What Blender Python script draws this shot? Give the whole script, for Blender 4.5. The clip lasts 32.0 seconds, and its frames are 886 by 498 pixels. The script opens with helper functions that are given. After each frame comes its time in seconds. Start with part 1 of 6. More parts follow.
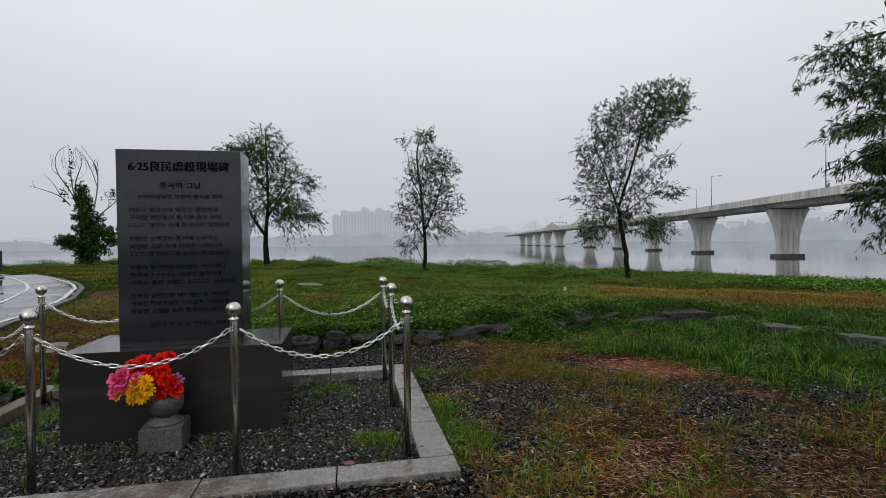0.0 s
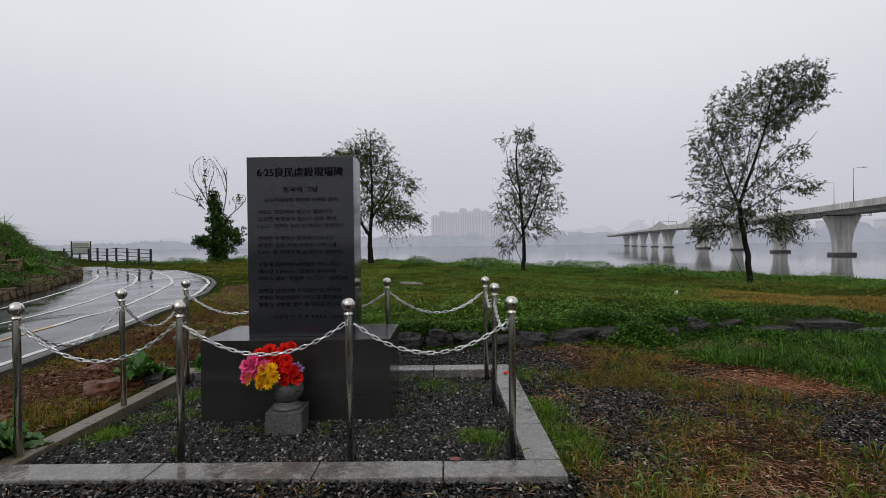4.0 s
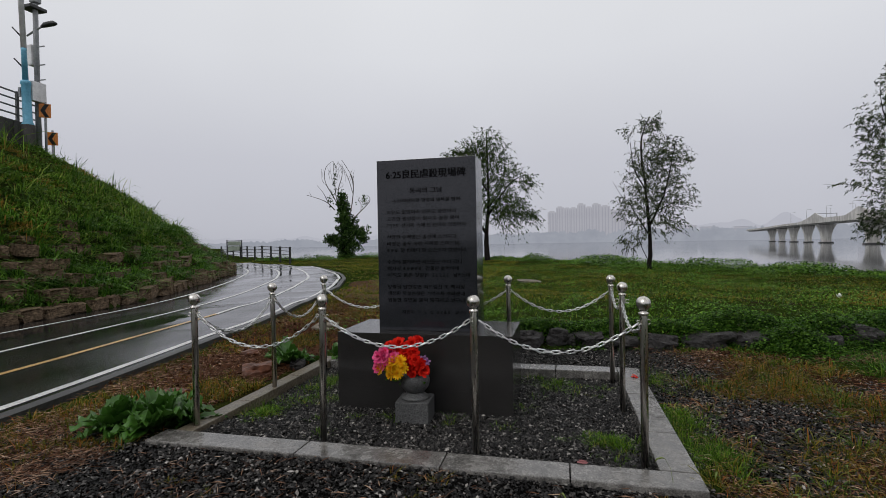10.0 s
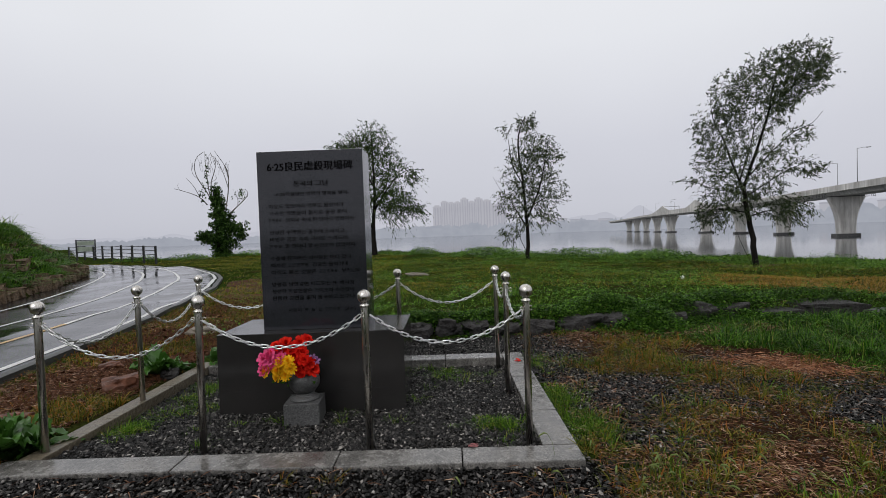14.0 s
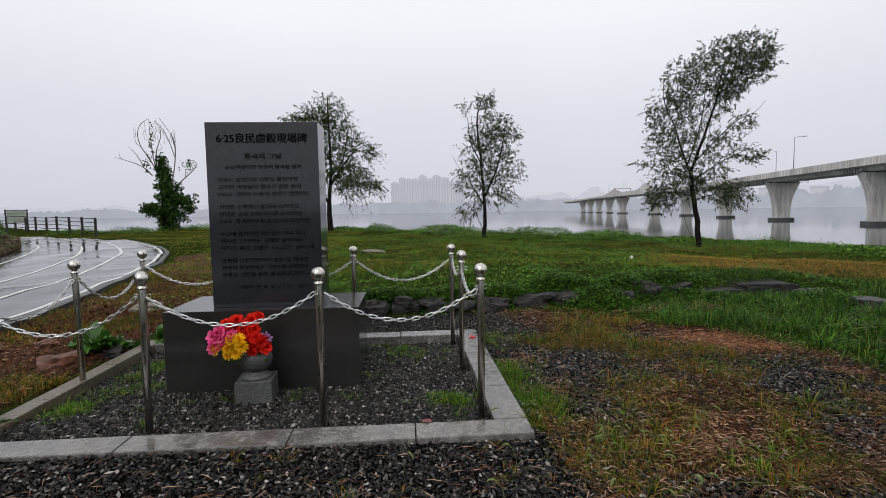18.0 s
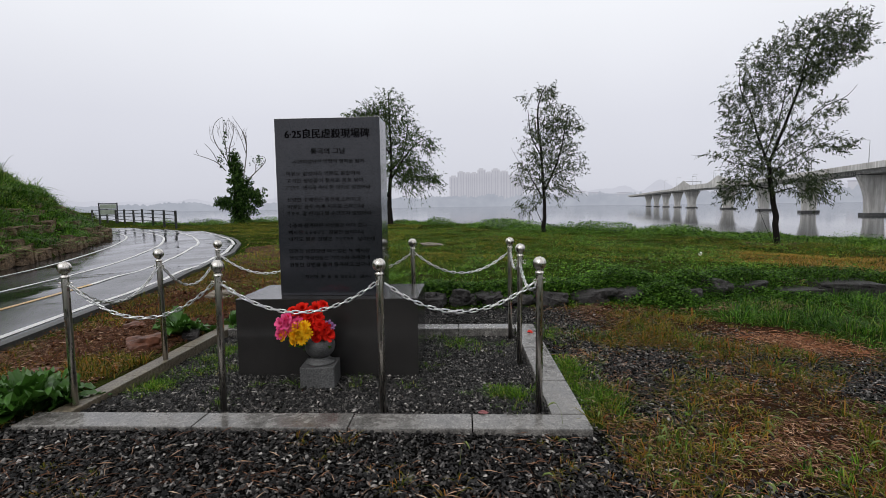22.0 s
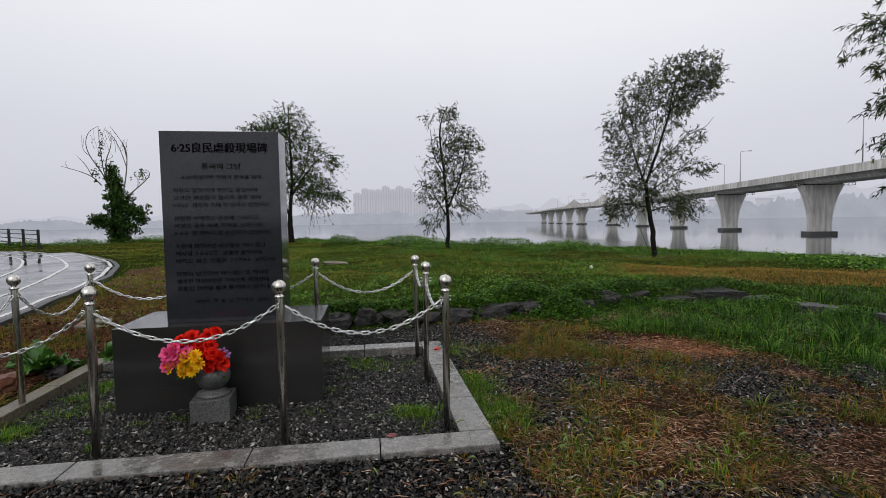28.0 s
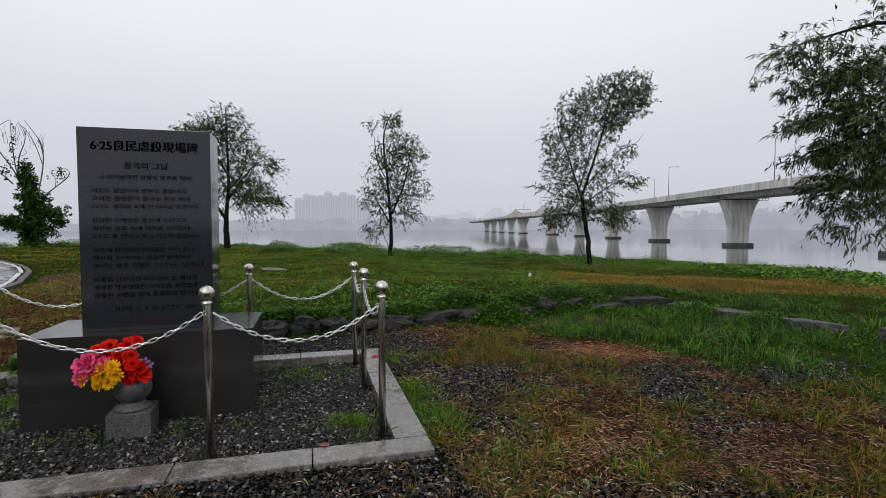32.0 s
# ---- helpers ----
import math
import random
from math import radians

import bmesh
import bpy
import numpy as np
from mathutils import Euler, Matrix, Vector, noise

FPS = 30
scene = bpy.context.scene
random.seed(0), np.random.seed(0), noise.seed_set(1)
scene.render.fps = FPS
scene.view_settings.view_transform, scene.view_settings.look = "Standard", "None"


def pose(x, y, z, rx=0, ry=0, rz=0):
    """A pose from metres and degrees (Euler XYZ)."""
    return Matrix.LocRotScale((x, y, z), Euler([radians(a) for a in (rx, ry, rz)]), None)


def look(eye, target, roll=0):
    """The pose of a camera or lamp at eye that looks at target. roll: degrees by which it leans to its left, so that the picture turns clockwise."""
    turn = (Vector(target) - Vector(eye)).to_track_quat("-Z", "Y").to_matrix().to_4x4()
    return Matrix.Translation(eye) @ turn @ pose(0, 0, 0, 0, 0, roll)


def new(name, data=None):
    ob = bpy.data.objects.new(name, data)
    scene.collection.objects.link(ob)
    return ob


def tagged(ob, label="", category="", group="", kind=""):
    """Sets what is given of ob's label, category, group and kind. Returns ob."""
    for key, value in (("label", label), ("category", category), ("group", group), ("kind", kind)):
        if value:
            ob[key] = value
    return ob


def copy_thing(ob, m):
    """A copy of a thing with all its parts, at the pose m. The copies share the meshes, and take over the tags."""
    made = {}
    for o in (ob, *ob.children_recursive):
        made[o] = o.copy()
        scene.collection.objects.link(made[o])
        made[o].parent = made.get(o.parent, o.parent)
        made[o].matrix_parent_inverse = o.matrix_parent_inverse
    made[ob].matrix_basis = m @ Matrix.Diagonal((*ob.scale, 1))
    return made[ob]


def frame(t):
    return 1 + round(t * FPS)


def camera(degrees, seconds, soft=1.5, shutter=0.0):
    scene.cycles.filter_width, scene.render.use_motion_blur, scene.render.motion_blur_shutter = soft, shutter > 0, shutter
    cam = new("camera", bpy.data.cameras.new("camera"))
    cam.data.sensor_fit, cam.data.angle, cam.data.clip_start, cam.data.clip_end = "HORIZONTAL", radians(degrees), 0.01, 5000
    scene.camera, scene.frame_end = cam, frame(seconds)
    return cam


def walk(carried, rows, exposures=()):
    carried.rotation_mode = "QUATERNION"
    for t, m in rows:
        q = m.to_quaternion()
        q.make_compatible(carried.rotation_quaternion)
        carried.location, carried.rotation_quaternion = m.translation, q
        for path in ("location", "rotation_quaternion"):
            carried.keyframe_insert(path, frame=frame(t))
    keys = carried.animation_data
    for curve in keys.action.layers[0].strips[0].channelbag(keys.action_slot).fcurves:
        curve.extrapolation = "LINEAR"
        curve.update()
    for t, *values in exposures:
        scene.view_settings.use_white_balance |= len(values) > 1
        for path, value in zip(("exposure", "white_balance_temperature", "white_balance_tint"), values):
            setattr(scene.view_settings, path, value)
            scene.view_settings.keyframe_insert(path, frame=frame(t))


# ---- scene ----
cam = camera(83.2, 32.0, soft=0.6)
PATH = [
    (0, (0.708, -3.326, 1.454), (1.083, -1.362, 1.428), -0.8),
    (0.5, (0.699, -3.318, 1.458), (1.1, -1.359, 1.43), -0.8),
    (1, (0.675, -3.317, 1.452), (1.02, -1.347, 1.424), -1.0),
    (1.5, (0.664, -3.322, 1.45), (0.915, -1.338, 1.417), -1.0),
    (2, (0.65, -3.315, 1.448), (0.819, -1.322, 1.402), -0.8),
    (2.5, (0.656, -3.311, 1.446), (0.765, -1.315, 1.399), -0.9),
    (3, (0.651, -3.313, 1.441), (0.718, -1.315, 1.402), -0.8),
    (3.5, (0.648, -3.324, 1.446), (0.658, -1.324, 1.42), -0.8),
    (5.5, (0.678, -3.329, 1.455), (0.651, -1.33, 1.448), -0.6),
    (6, (0.677, -3.331, 1.454), (0.685, -1.331, 1.462), -0.6),
    (6.5, (0.68, -3.334, 1.452), (0.744, -1.335, 1.462), -0.2),
    (7, (0.681, -3.333, 1.457), (0.797, -1.336, 1.482), -0.2),
    (7.5, (0.677, -3.324, 1.462), (0.809, -1.329, 1.491), -0.4),
    (8, (0.671, -3.31, 1.461), (0.812, -1.316, 1.501), -0.5),
    (8.5, (0.669, -3.321, 1.454), (0.804, -1.326, 1.492), -0.5),
    (9, (0.657, -3.315, 1.455), (0.773, -1.319, 1.474), -0.8),
    (9.5, (0.608, -3.336, 1.459), (0.326, -1.356, 1.439), -1.0),
    (10, (0.598, -3.357, 1.46), (0.13, -1.413, 1.435), -1.0),
    (10.5, (0.596, -3.361, 1.459), (0.1, -1.423, 1.442), -1.0),
    (11, (0.585, -3.351, 1.453), (0.204, -1.387, 1.442), -0.8),
    (11.5, (0.554, -3.348, 1.446), (0.295, -1.365, 1.427), -1.1),
    (12, (0.534, -3.357, 1.439), (0.363, -1.365, 1.389), -1.1),
    (12.5, (0.599, -3.339, 1.452), (0.453, -1.345, 1.386), -1.2),
    (13, (0.641, -3.35, 1.448), (0.503, -1.356, 1.383), -1.5),
    (13.5, (0.625, -3.359, 1.455), (0.522, -1.363, 1.397), -1.7),
    (14, (0.578, -3.354, 1.454), (0.556, -1.355, 1.395), -2.0),
    (14.5, (0.58, -3.357, 1.453), (0.683, -1.361, 1.381), -1.8),
    (16.5, (0.565, -3.368, 1.46), (0.727, -1.378, 1.339), -1.1),
    (17, (0.568, -3.364, 1.461), (0.7, -1.373, 1.328), -1.0),
    (17.5, (0.571, -3.36, 1.457), (0.698, -1.369, 1.313), -0.9),
    (18, (0.586, -3.352, 1.461), (0.732, -1.363, 1.307), -0.9),
    (18.5, (0.587, -3.353, 1.458), (0.774, -1.368, 1.303), -1.0),
    (19, (0.577, -3.354, 1.455), (0.744, -1.368, 1.294), -1.2),
    (19.5, (0.574, -3.359, 1.458), (0.713, -1.372, 1.285), -1.1),
    (20, (0.55, -3.371, 1.454), (0.603, -1.38, 1.272), -1.1),
    (20.5, (0.531, -3.383, 1.454), (0.326, -1.403, 1.255), -1.0),
    (21, (0.552, -3.385, 1.458), (0.321, -1.409, 1.262), -0.8),
    (21.5, (0.571, -3.379, 1.456), (0.405, -1.394, 1.27), -0.8),
    (22, (0.581, -3.371, 1.454), (0.495, -1.381, 1.279), -0.8),
    (22.5, (0.594, -3.368, 1.46), (0.595, -1.375, 1.294), -0.9),
    (23, (0.601, -3.36, 1.456), (0.721, -1.369, 1.306), -0.9),
    (23.5, (0.579, -3.363, 1.459), (0.702, -1.371, 1.321), -1.0),
    (24, (0.56, -3.361, 1.457), (0.542, -1.365, 1.33), -1.2),
    (24.5, (0.559, -3.359, 1.46), (0.468, -1.364, 1.351), -1.2),
    (25, (0.564, -3.365, 1.457), (0.493, -1.369, 1.357), -0.8),
    (25.5, (0.577, -3.362, 1.458), (0.572, -1.364, 1.366), -0.7),
    (26, (0.595, -3.37, 1.458), (0.706, -1.375, 1.364), -0.5),
    (26.5, (0.583, -3.362, 1.459), (0.739, -1.371, 1.361), -0.5),
    (28.5, (0.579, -3.341, 1.465), (0.89, -1.368, 1.349), -1.0),
    (29, (0.561, -3.347, 1.465), (0.799, -1.365, 1.345), -0.8),
    (29.5, (0.552, -3.359, 1.462), (0.675, -1.365, 1.353), -0.6),
    (30, (0.561, -3.371, 1.464), (0.635, -1.375, 1.37), -0.5),
    (30.5, (0.582, -3.377, 1.468), (0.759, -1.387, 1.386), -0.0),
    (31, (0.602, -3.384, 1.461), (0.938, -1.413, 1.389), 0.1),
    (31.5, (0.618, -3.374, 1.46), (1.056, -1.425, 1.377), 0.0),
    (32, (0.624, -3.363, 1.455), (1.137, -1.432, 1.371), -0.1),
]
walk(cam, [(t, look(eye, target, roll)) for t, eye, target, roll in PATH], exposures=[(0, 0.0), (3.5, -0.01), (6, -0.09), (7, -0.13), (9, -0.11), (10.3, -0.13), (12, -0.01), (14.5, 0.04), (17, 0.19), (20, 0.25), (23, 0.2), (26, 0.08), (29, 0.15), (30, 0.09), (32, 0.12)])

# ---- world and light: a bright overcast sky after rain ----
world = bpy.data.worlds.new("overcast_sky")
scene.world = world
world.use_nodes = True
wn, wl = world.node_tree.nodes, world.node_tree.links
wn.clear()
w_out = wn.new("ShaderNodeOutputWorld")
w_bg = wn.new("ShaderNodeBackground")
w_sky = wn.new("ShaderNodeTexSky")
w_sky.sky_type = "NISHITA"
w_sky.sun_disc = False
w_sky.sun_elevation, w_sky.sun_rotation = radians(48), radians(200)
w_grey = wn.new("ShaderNodeHueSaturation")
w_grey.inputs["Saturation"].default_value = 0.12
w_grey.inputs["Value"].default_value = 0.10
w_geo = wn.new("ShaderNodeTexCoord")
w_sep = wn.new("ShaderNodeSeparateXYZ")
w_ramp = wn.new("ShaderNodeValToRGB")
w_ramp.color_ramp.elements[0].position, w_ramp.color_ramp.elements[0].color = 0.0, (0.53, 0.54, 0.612, 1)
w_ramp.color_ramp.elements[1].position, w_ramp.color_ramp.elements[1].color = 0.55, (0.91, 0.925, 0.952, 1)
el = w_ramp.color_ramp.elements.new(0.16)
el.color = (0.62, 0.63, 0.70, 1)
el = w_ramp.color_ramp.elements.new(0.34)
el.color = (0.80, 0.815, 0.862, 1)
w_cloud = wn.new("ShaderNodeTexNoise")
w_cloud.inputs["Scale"].default_value, w_cloud.inputs["Detail"].default_value = 2.2, 3
w_cmap = wn.new("ShaderNodeMapRange")
w_cmap.inputs["To Min"].default_value, w_cmap.inputs["To Max"].default_value = 0.94, 1.06
w_mul = wn.new("ShaderNodeMixRGB")
w_mul.blend_type, w_mul.inputs[0].default_value = "MULTIPLY", 1.0
w_mix = wn.new("ShaderNodeMixRGB")
w_mix.inputs[0].default_value = 0.9
wl.new(w_geo.outputs["Generated"], w_sep.inputs[0])
wl.new(w_sep.outputs["Z"], w_ramp.inputs["Fac"])
wl.new(w_geo.outputs["Generated"], w_cloud.inputs["Vector"])
wl.new(w_cloud.outputs["Fac"], w_cmap.inputs["Value"])
wl.new(w_ramp.outputs["Color"], w_mul.inputs[1])
wl.new(w_cmap.outputs["Result"], w_mul.inputs[2])
wl.new(w_sky.outputs["Color"], w_grey.inputs["Color"])
wl.new(w_grey.outputs["Color"], w_mix.inputs[1])
wl.new(w_mul.outputs["Color"], w_mix.inputs[2])
wl.new(w_mix.outputs["Color"], w_bg.inputs["Color"])
wl.new(w_bg.outputs["Background"], w_out.inputs["Surface"])
w_bg.inputs["Strength"].default_value = 1.0

sun = new("sun", bpy.data.lights.new("sun", "SUN"))
sun.data.energy, sun.data.angle, sun.data.color = 1.0, radians(25), (1.0, 0.98, 0.95)
sun.matrix_world = look((0, 0, 40), (20, 40, 0))


# ---- materials ----
def material(name, rough=0.6, metal=0.0, spec=0.5):
    m = bpy.data.materials.new(name)
    m.use_nodes = True
    b = m.node_tree.nodes["Principled BSDF"]
    b.inputs["Roughness"].default_value = rough
    b.inputs["Metallic"].default_value = metal
    b.inputs["Specular IOR Level"].default_value = spec
    return m, m.node_tree.nodes, m.node_tree.links, b


def noise_node(n, l, scale, detail=4.0, rough=0.6, coord="Object", stretch=None):
    tc = n.new("ShaderNodeTexCoord")
    tx = n.new("ShaderNodeTexNoise")
    tx.inputs["Scale"].default_value = scale
    tx.inputs["Detail"].default_value = detail
    tx.inputs["Roughness"].default_value = rough
    if stretch:
        mp = n.new("ShaderNodeMapping")
        mp.inputs["Scale"].default_value = stretch
        l.new(tc.outputs[coord], mp.inputs["Vector"])
        l.new(mp.outputs["Vector"], tx.inputs["Vector"])
    else:
        l.new(tc.outputs[coord], tx.inputs["Vector"])
    return tx


def ramp(n, l, src, stops):
    r = n.new("ShaderNodeValToRGB")
    e = r.color_ramp.elements
    while len(e) < len(stops):
        e.new(0.5)
    for s, (p, c) in zip(e, stops):
        s.position, s.color = p, (*c, 1) if len(c) == 3 else (c[0], c[0], c[0], 1)
    l.new(src, r.inputs["Fac"])
    return r.outputs["Color"]


def mixed(n, l, fac, a, b, mode="MIX"):
    m = n.new("ShaderNodeMixRGB")
    m.blend_type = mode
    for sock, v in ((m.inputs[0], fac), (m.inputs[1], a), (m.inputs[2], b)):
        if isinstance(v, (int, float)):
            sock.default_value = v
        elif isinstance(v, tuple):
            sock.default_value = (*v, 1)
        else:
            l.new(v, sock)
    return m.outputs[0]


def bump(n, l, b, height, strength=0.3, dist=0.02):
    k = n.new("ShaderNodeBump")
    k.inputs["Strength"].default_value, k.inputs["Distance"].default_value = strength, dist
    l.new(height, k.inputs["Height"])
    l.new(k.outputs["Normal"], b.inputs["Normal"])


def two_scale(name, dark, light, fine, coarse, rough=0.7, metal=0.0, bump_s=0.25, bump_d=0.01, spec=0.5, rough_var=0.1, stretch=None):
    """A surface with grain and broad stains."""
    m, n, l, b = material(name, rough, metal, spec)
    a = noise_node(n, l, fine, 5, 0.65, stretch=stretch)
    c = noise_node(n, l, coarse, 4, 0.6)
    col = ramp(n, l, a.outputs["Fac"], [(0.3, dark), (0.7, light)])
    stain = ramp(n, l, c.outputs["Fac"], [(0.3, (0.7, 0.7, 0.7)), (0.7, (1.1, 1.1, 1.1))])
    l.new(mixed(n, l, 1.0, col, stain, "MULTIPLY"), b.inputs["Base Color"])
    mr = n.new("ShaderNodeMapRange")
    mr.inputs["To Min"].default_value, mr.inputs["To Max"].default_value = max(0.02, rough - rough_var), min(1, rough + rough_var)
    l.new(c.outputs["Fac"], mr.inputs["Value"])
    l.new(mr.outputs["Result"], b.inputs["Roughness"])
    bump(n, l, b, a.outputs["Fac"], bump_s, bump_d)
    return m


def leafy(name, stops, rough=0.45, trans=0.25, spec=0.08):
    """Blades and leaves: every one has its own shade."""
    m, n, l, b = material(name, rough, 0.0, spec)
    g = n.new("ShaderNodeNewGeometry")
    col = ramp(n, l, g.outputs["Random Per Island"], stops)
    tx = noise_node(n, l, 0.6, 3)
    shade = ramp(n, l, tx.outputs["Fac"], [(0.3, (0.65, 0.65, 0.65)), (0.7, (1.25, 1.2, 1.1))])
    c = mixed(n, l, 1.0, col, shade, "MULTIPLY")
    l.new(c, b.inputs["Base Color"])
    t = n.new("ShaderNodeBsdfTranslucent")
    l.new(c, t.inputs["Color"])
    mx = n.new("ShaderNodeMixShader")
    mx.inputs[0].default_value = trans
    l.new(b.outputs[0], mx.inputs[1])
    l.new(t.outputs[0], mx.inputs[2])
    l.new(mx.outputs[0], n["Material Output"].inputs["Surface"])
    return m


M_STELE, n_, l_, b_ = material("polished_dark_granite", 0.1, 0.0, 0.5)
a_ = noise_node(n_, l_, 260, 4, 0.8)
c_ = noise_node(n_, l_, 2.2, 5, 0.6)
col_ = ramp(n_, l_, a_.outputs["Fac"], [(0.35, (0.0095, 0.0099, 0.0125)), (0.68, (0.033, 0.034, 0.041))])
l_.new(mixed(n_, l_, 1.0, col_, ramp(n_, l_, c_.outputs["Fac"], [(0.3, (0.8, 0.8, 0.8)), (0.75, (1.2, 1.2, 1.22))]), "MULTIPLY"), b_.inputs["Base Color"])
l_.new(ramp(n_, l_, c_.outputs["Fac"], [(0.3, (0.07,)), (0.7, (0.15,))]), b_.inputs["Roughness"])
M_PLINTH = two_scale("wet_grey_granite", (0.012, 0.0116, 0.0114), (0.034, 0.032, 0.031), 180, 1.6, 0.16, 0, 0.02, 0.001, 0.5, 0.08)
M_ENGRAVE, n_, l_, b_ = material("black_engraving_paint", 0.9, 0.0, 0.0)
b_.inputs["Base Color"].default_value = (0.003, 0.003, 0.0035, 1)
M_KERB, n_, l_, b_ = material("pale_granite_kerb", 0.3, 0.0, 0.5)
a_ = noise_node(n_, l_, 120, 4, 0.75)
c_ = noise_node(n_, l_, 9, 5, 0.7)
col_ = ramp(n_, l_, a_.outputs["Fac"], [(0.32, (0.045, 0.043, 0.042)), (0.5, (0.15, 0.145, 0.138)), (0.7, (0.32, 0.31, 0.295))])
l_.new(mixed(n_, l_, 1.0, col_, ramp(n_, l_, c_.outputs["Fac"], [(0.38, (0.55, 0.54, 0.53)), (0.6, (1.12, 1.1, 1.08))]), "MULTIPLY"), b_.inputs["Base Color"])
l_.new(ramp(n_, l_, c_.outputs["Fac"], [(0.38, (0.05,)), (0.52, (0.22,)), (0.65, (0.42,))]), b_.inputs["Roughness"])
bump(n_, l_, b_, mixed(n_, l_, ramp(n_, l_, c_.outputs["Fac"], [(0.4, (0.0,)), (0.55, (1.0,))]), (0.5, 0.5, 0.5), a_.outputs["Fac"]), 0.15, 0.003)
M_KERBOLD = two_scale("stained_granite_kerb", (0.045, 0.035, 0.022), (0.22, 0.185, 0.135), 34, 5.0, 0.4, 0, 0.5, 0.012, 0.4, 0.25)
M_STEEL, n_, l_, b_ = material("polished_stainless_steel", 0.16, 1.0)
a_ = noise_node(n_, l_, 40, 3, 0.6, stretch=(1, 1, 0.1))
l_.new(ramp(n_, l_, a_.outputs["Fac"], [(0.3, (0.50, 0.47, 0.43)), (0.7, (0.66, 0.63, 0.59))]), b_.inputs["Base Color"])
l_.new(ramp(n_, l_, a_.outputs["Fac"], [(0.3, (0.20,)), (0.7, (0.36,))]), b_.inputs["Roughness"])
M_CHAIN = two_scale("galvanised_chain", (0.5, 0.5, 0.5), (0.75, 0.75, 0.74), 60, 8, 0.3, 1.0, 0.05, 0.001)
M_GRANITE = two_scale("speckled_granite", (0.005, 0.005, 0.0055), (0.14, 0.14, 0.14), 85, 4, 0.5, 0, 0.15, 0.003)
M_GRAVEL, n_, l_, b_ = material("wet_crushed_stone", 0.38, 0, 0.2)
g_ = n_.new("ShaderNodeNewGeometry")
col_ = ramp(n_, l_, g_.outputs["Random Per Island"], [(0.0, (0.0016, 0.0014, 0.0014)), (0.5, (0.0085, 0.0078, 0.0076)), (0.80, (0.038, 0.035, 0.0335)), (0.95, (0.14, 0.13, 0.122)), (1.0, (0.38, 0.355, 0.33))])
a_ = noise_node(n_, l_, 90, 3)
l_.new(mixed(n_, l_, 1.0, col_, ramp(n_, l_, a_.outputs["Fac"], [(0.3, (0.6, 0.6, 0.6)), (0.7, (1.3, 1.3, 1.3))]), "MULTIPLY"), b_.inputs["Base Color"])
M_ASPHALT, n_, l_, b_ = material("wet_asphalt", 0.2, 0, 0.33)
a_ = noise_node(n_, l_, 120, 4, 0.7)
c_ = noise_node(n_, l_, 0.5, 4, 0.55, stretch=(1.6, 0.5, 1))
l_.new(ramp(n_, l_, a_.outputs["Fac"], [(0.3, (0.006, 0.0062, 0.0066)), (0.7, (0.019, 0.0195, 0.021))]), b_.inputs["Base Color"])
l_.new(ramp(n_, l_, c_.outputs["Fac"], [(0.38, (0.03,)), (0.5, (0.14,)), (0.7, (0.24,))]), b_.inputs["Roughness"])
k_ = mixed(n_, l_, ramp(n_, l_, c_.outputs["Fac"], [(0.38, (0.0,)), (0.55, (1.0,))]), (0.5, 0.5, 0.5), a_.outputs["Fac"])
bump(n_, l_, b_, k_, 0.12, 0.003)
M_WHITE = two_scale("worn_white_road_paint", (0.45, 0.45, 0.44), (0.72, 0.72, 0.70), 30, 2, 0.35)
M_YELLOW = two_scale("worn_yellow_road_paint", (0.42, 0.24, 0.06), (0.62, 0.40, 0.13), 30, 2, 0.35)
M_CONC = two_scale("weathered_concrete", (0.42, 0.40, 0.365), (0.85, 0.83, 0.80), 1.1, 0.10, 0.85, 0, 0.1, 0.05, 0.2, stretch=(1, 1, 0.10))
M_EDGE = two_scale("grey_concrete_edging", (0.018, 0.018, 0.018), (0.05, 0.049, 0.047), 20, 1, 0.5)
M_CAP = two_scale("wet_dark_pile_cap", (0.05, 0.05, 0.05), (0.10, 0.10, 0.10), 1.5, 0.3, 0.6)
M_DARKSTEEL = two_scale("dark_painted_steel", (0.012, 0.013, 0.013), (0.03, 0.032, 0.032), 12, 2, 0.45)
M_GREYSTEEL = two_scale("grey_galvanised_steel", (0.22, 0.23, 0.24), (0.34, 0.35, 0.36), 12, 2, 0.5, 0.3)
M_BLUE = two_scale("light_blue_paint", (0.10, 0.34, 0.50), (0.16, 0.45, 0.62), 14, 2, 0.45)
M_ROCK = two_scale("dark_wet_rock", (0.004, 0.0038, 0.004), (0.052, 0.047, 0.046), 16, 4.5, 0.55, 0, 1.0, 0.05, 0.3)
M_BROWNROCK = two_scale("reddish_brown_rock", (0.045, 0.014, 0.007), (0.17, 0.062, 0.03), 12, 3, 0.6, 0, 0.6, 0.02)
M_PALEROCK = two_scale("pale_buff_rock", (0.10, 0.085, 0.065), (0.25, 0.21, 0.165), 16, 3, 0.6, 0, 0.6, 0.02)
M_GREYROCK = two_scale("weathered_grey_rock", (0.008, 0.008, 0.008), (0.10, 0.098, 0.095), 12, 3, 0.6, 0, 0.8, 0.05, 0.3)
M_BLOCK = two_scale("mossy_stone_block", (0.018, 0.012, 0.008), (0.26, 0.185, 0.12), 6, 1.5, 0.8, 0, 0.9, 0.05, 0.1)
M_BARK = two_scale("dark_wet_bark", (0.005, 0.0045, 0.004), (0.019, 0.016, 0.014), 18, 3, 0.9, 0, 0.6, 0.02, 0.1, stretch=(1, 1, 0.2))
M_PALEBARK = two_scale("bare_grey_twig", (0.08, 0.07, 0.06), (0.18, 0.16, 0.14), 18, 3, 0.8)
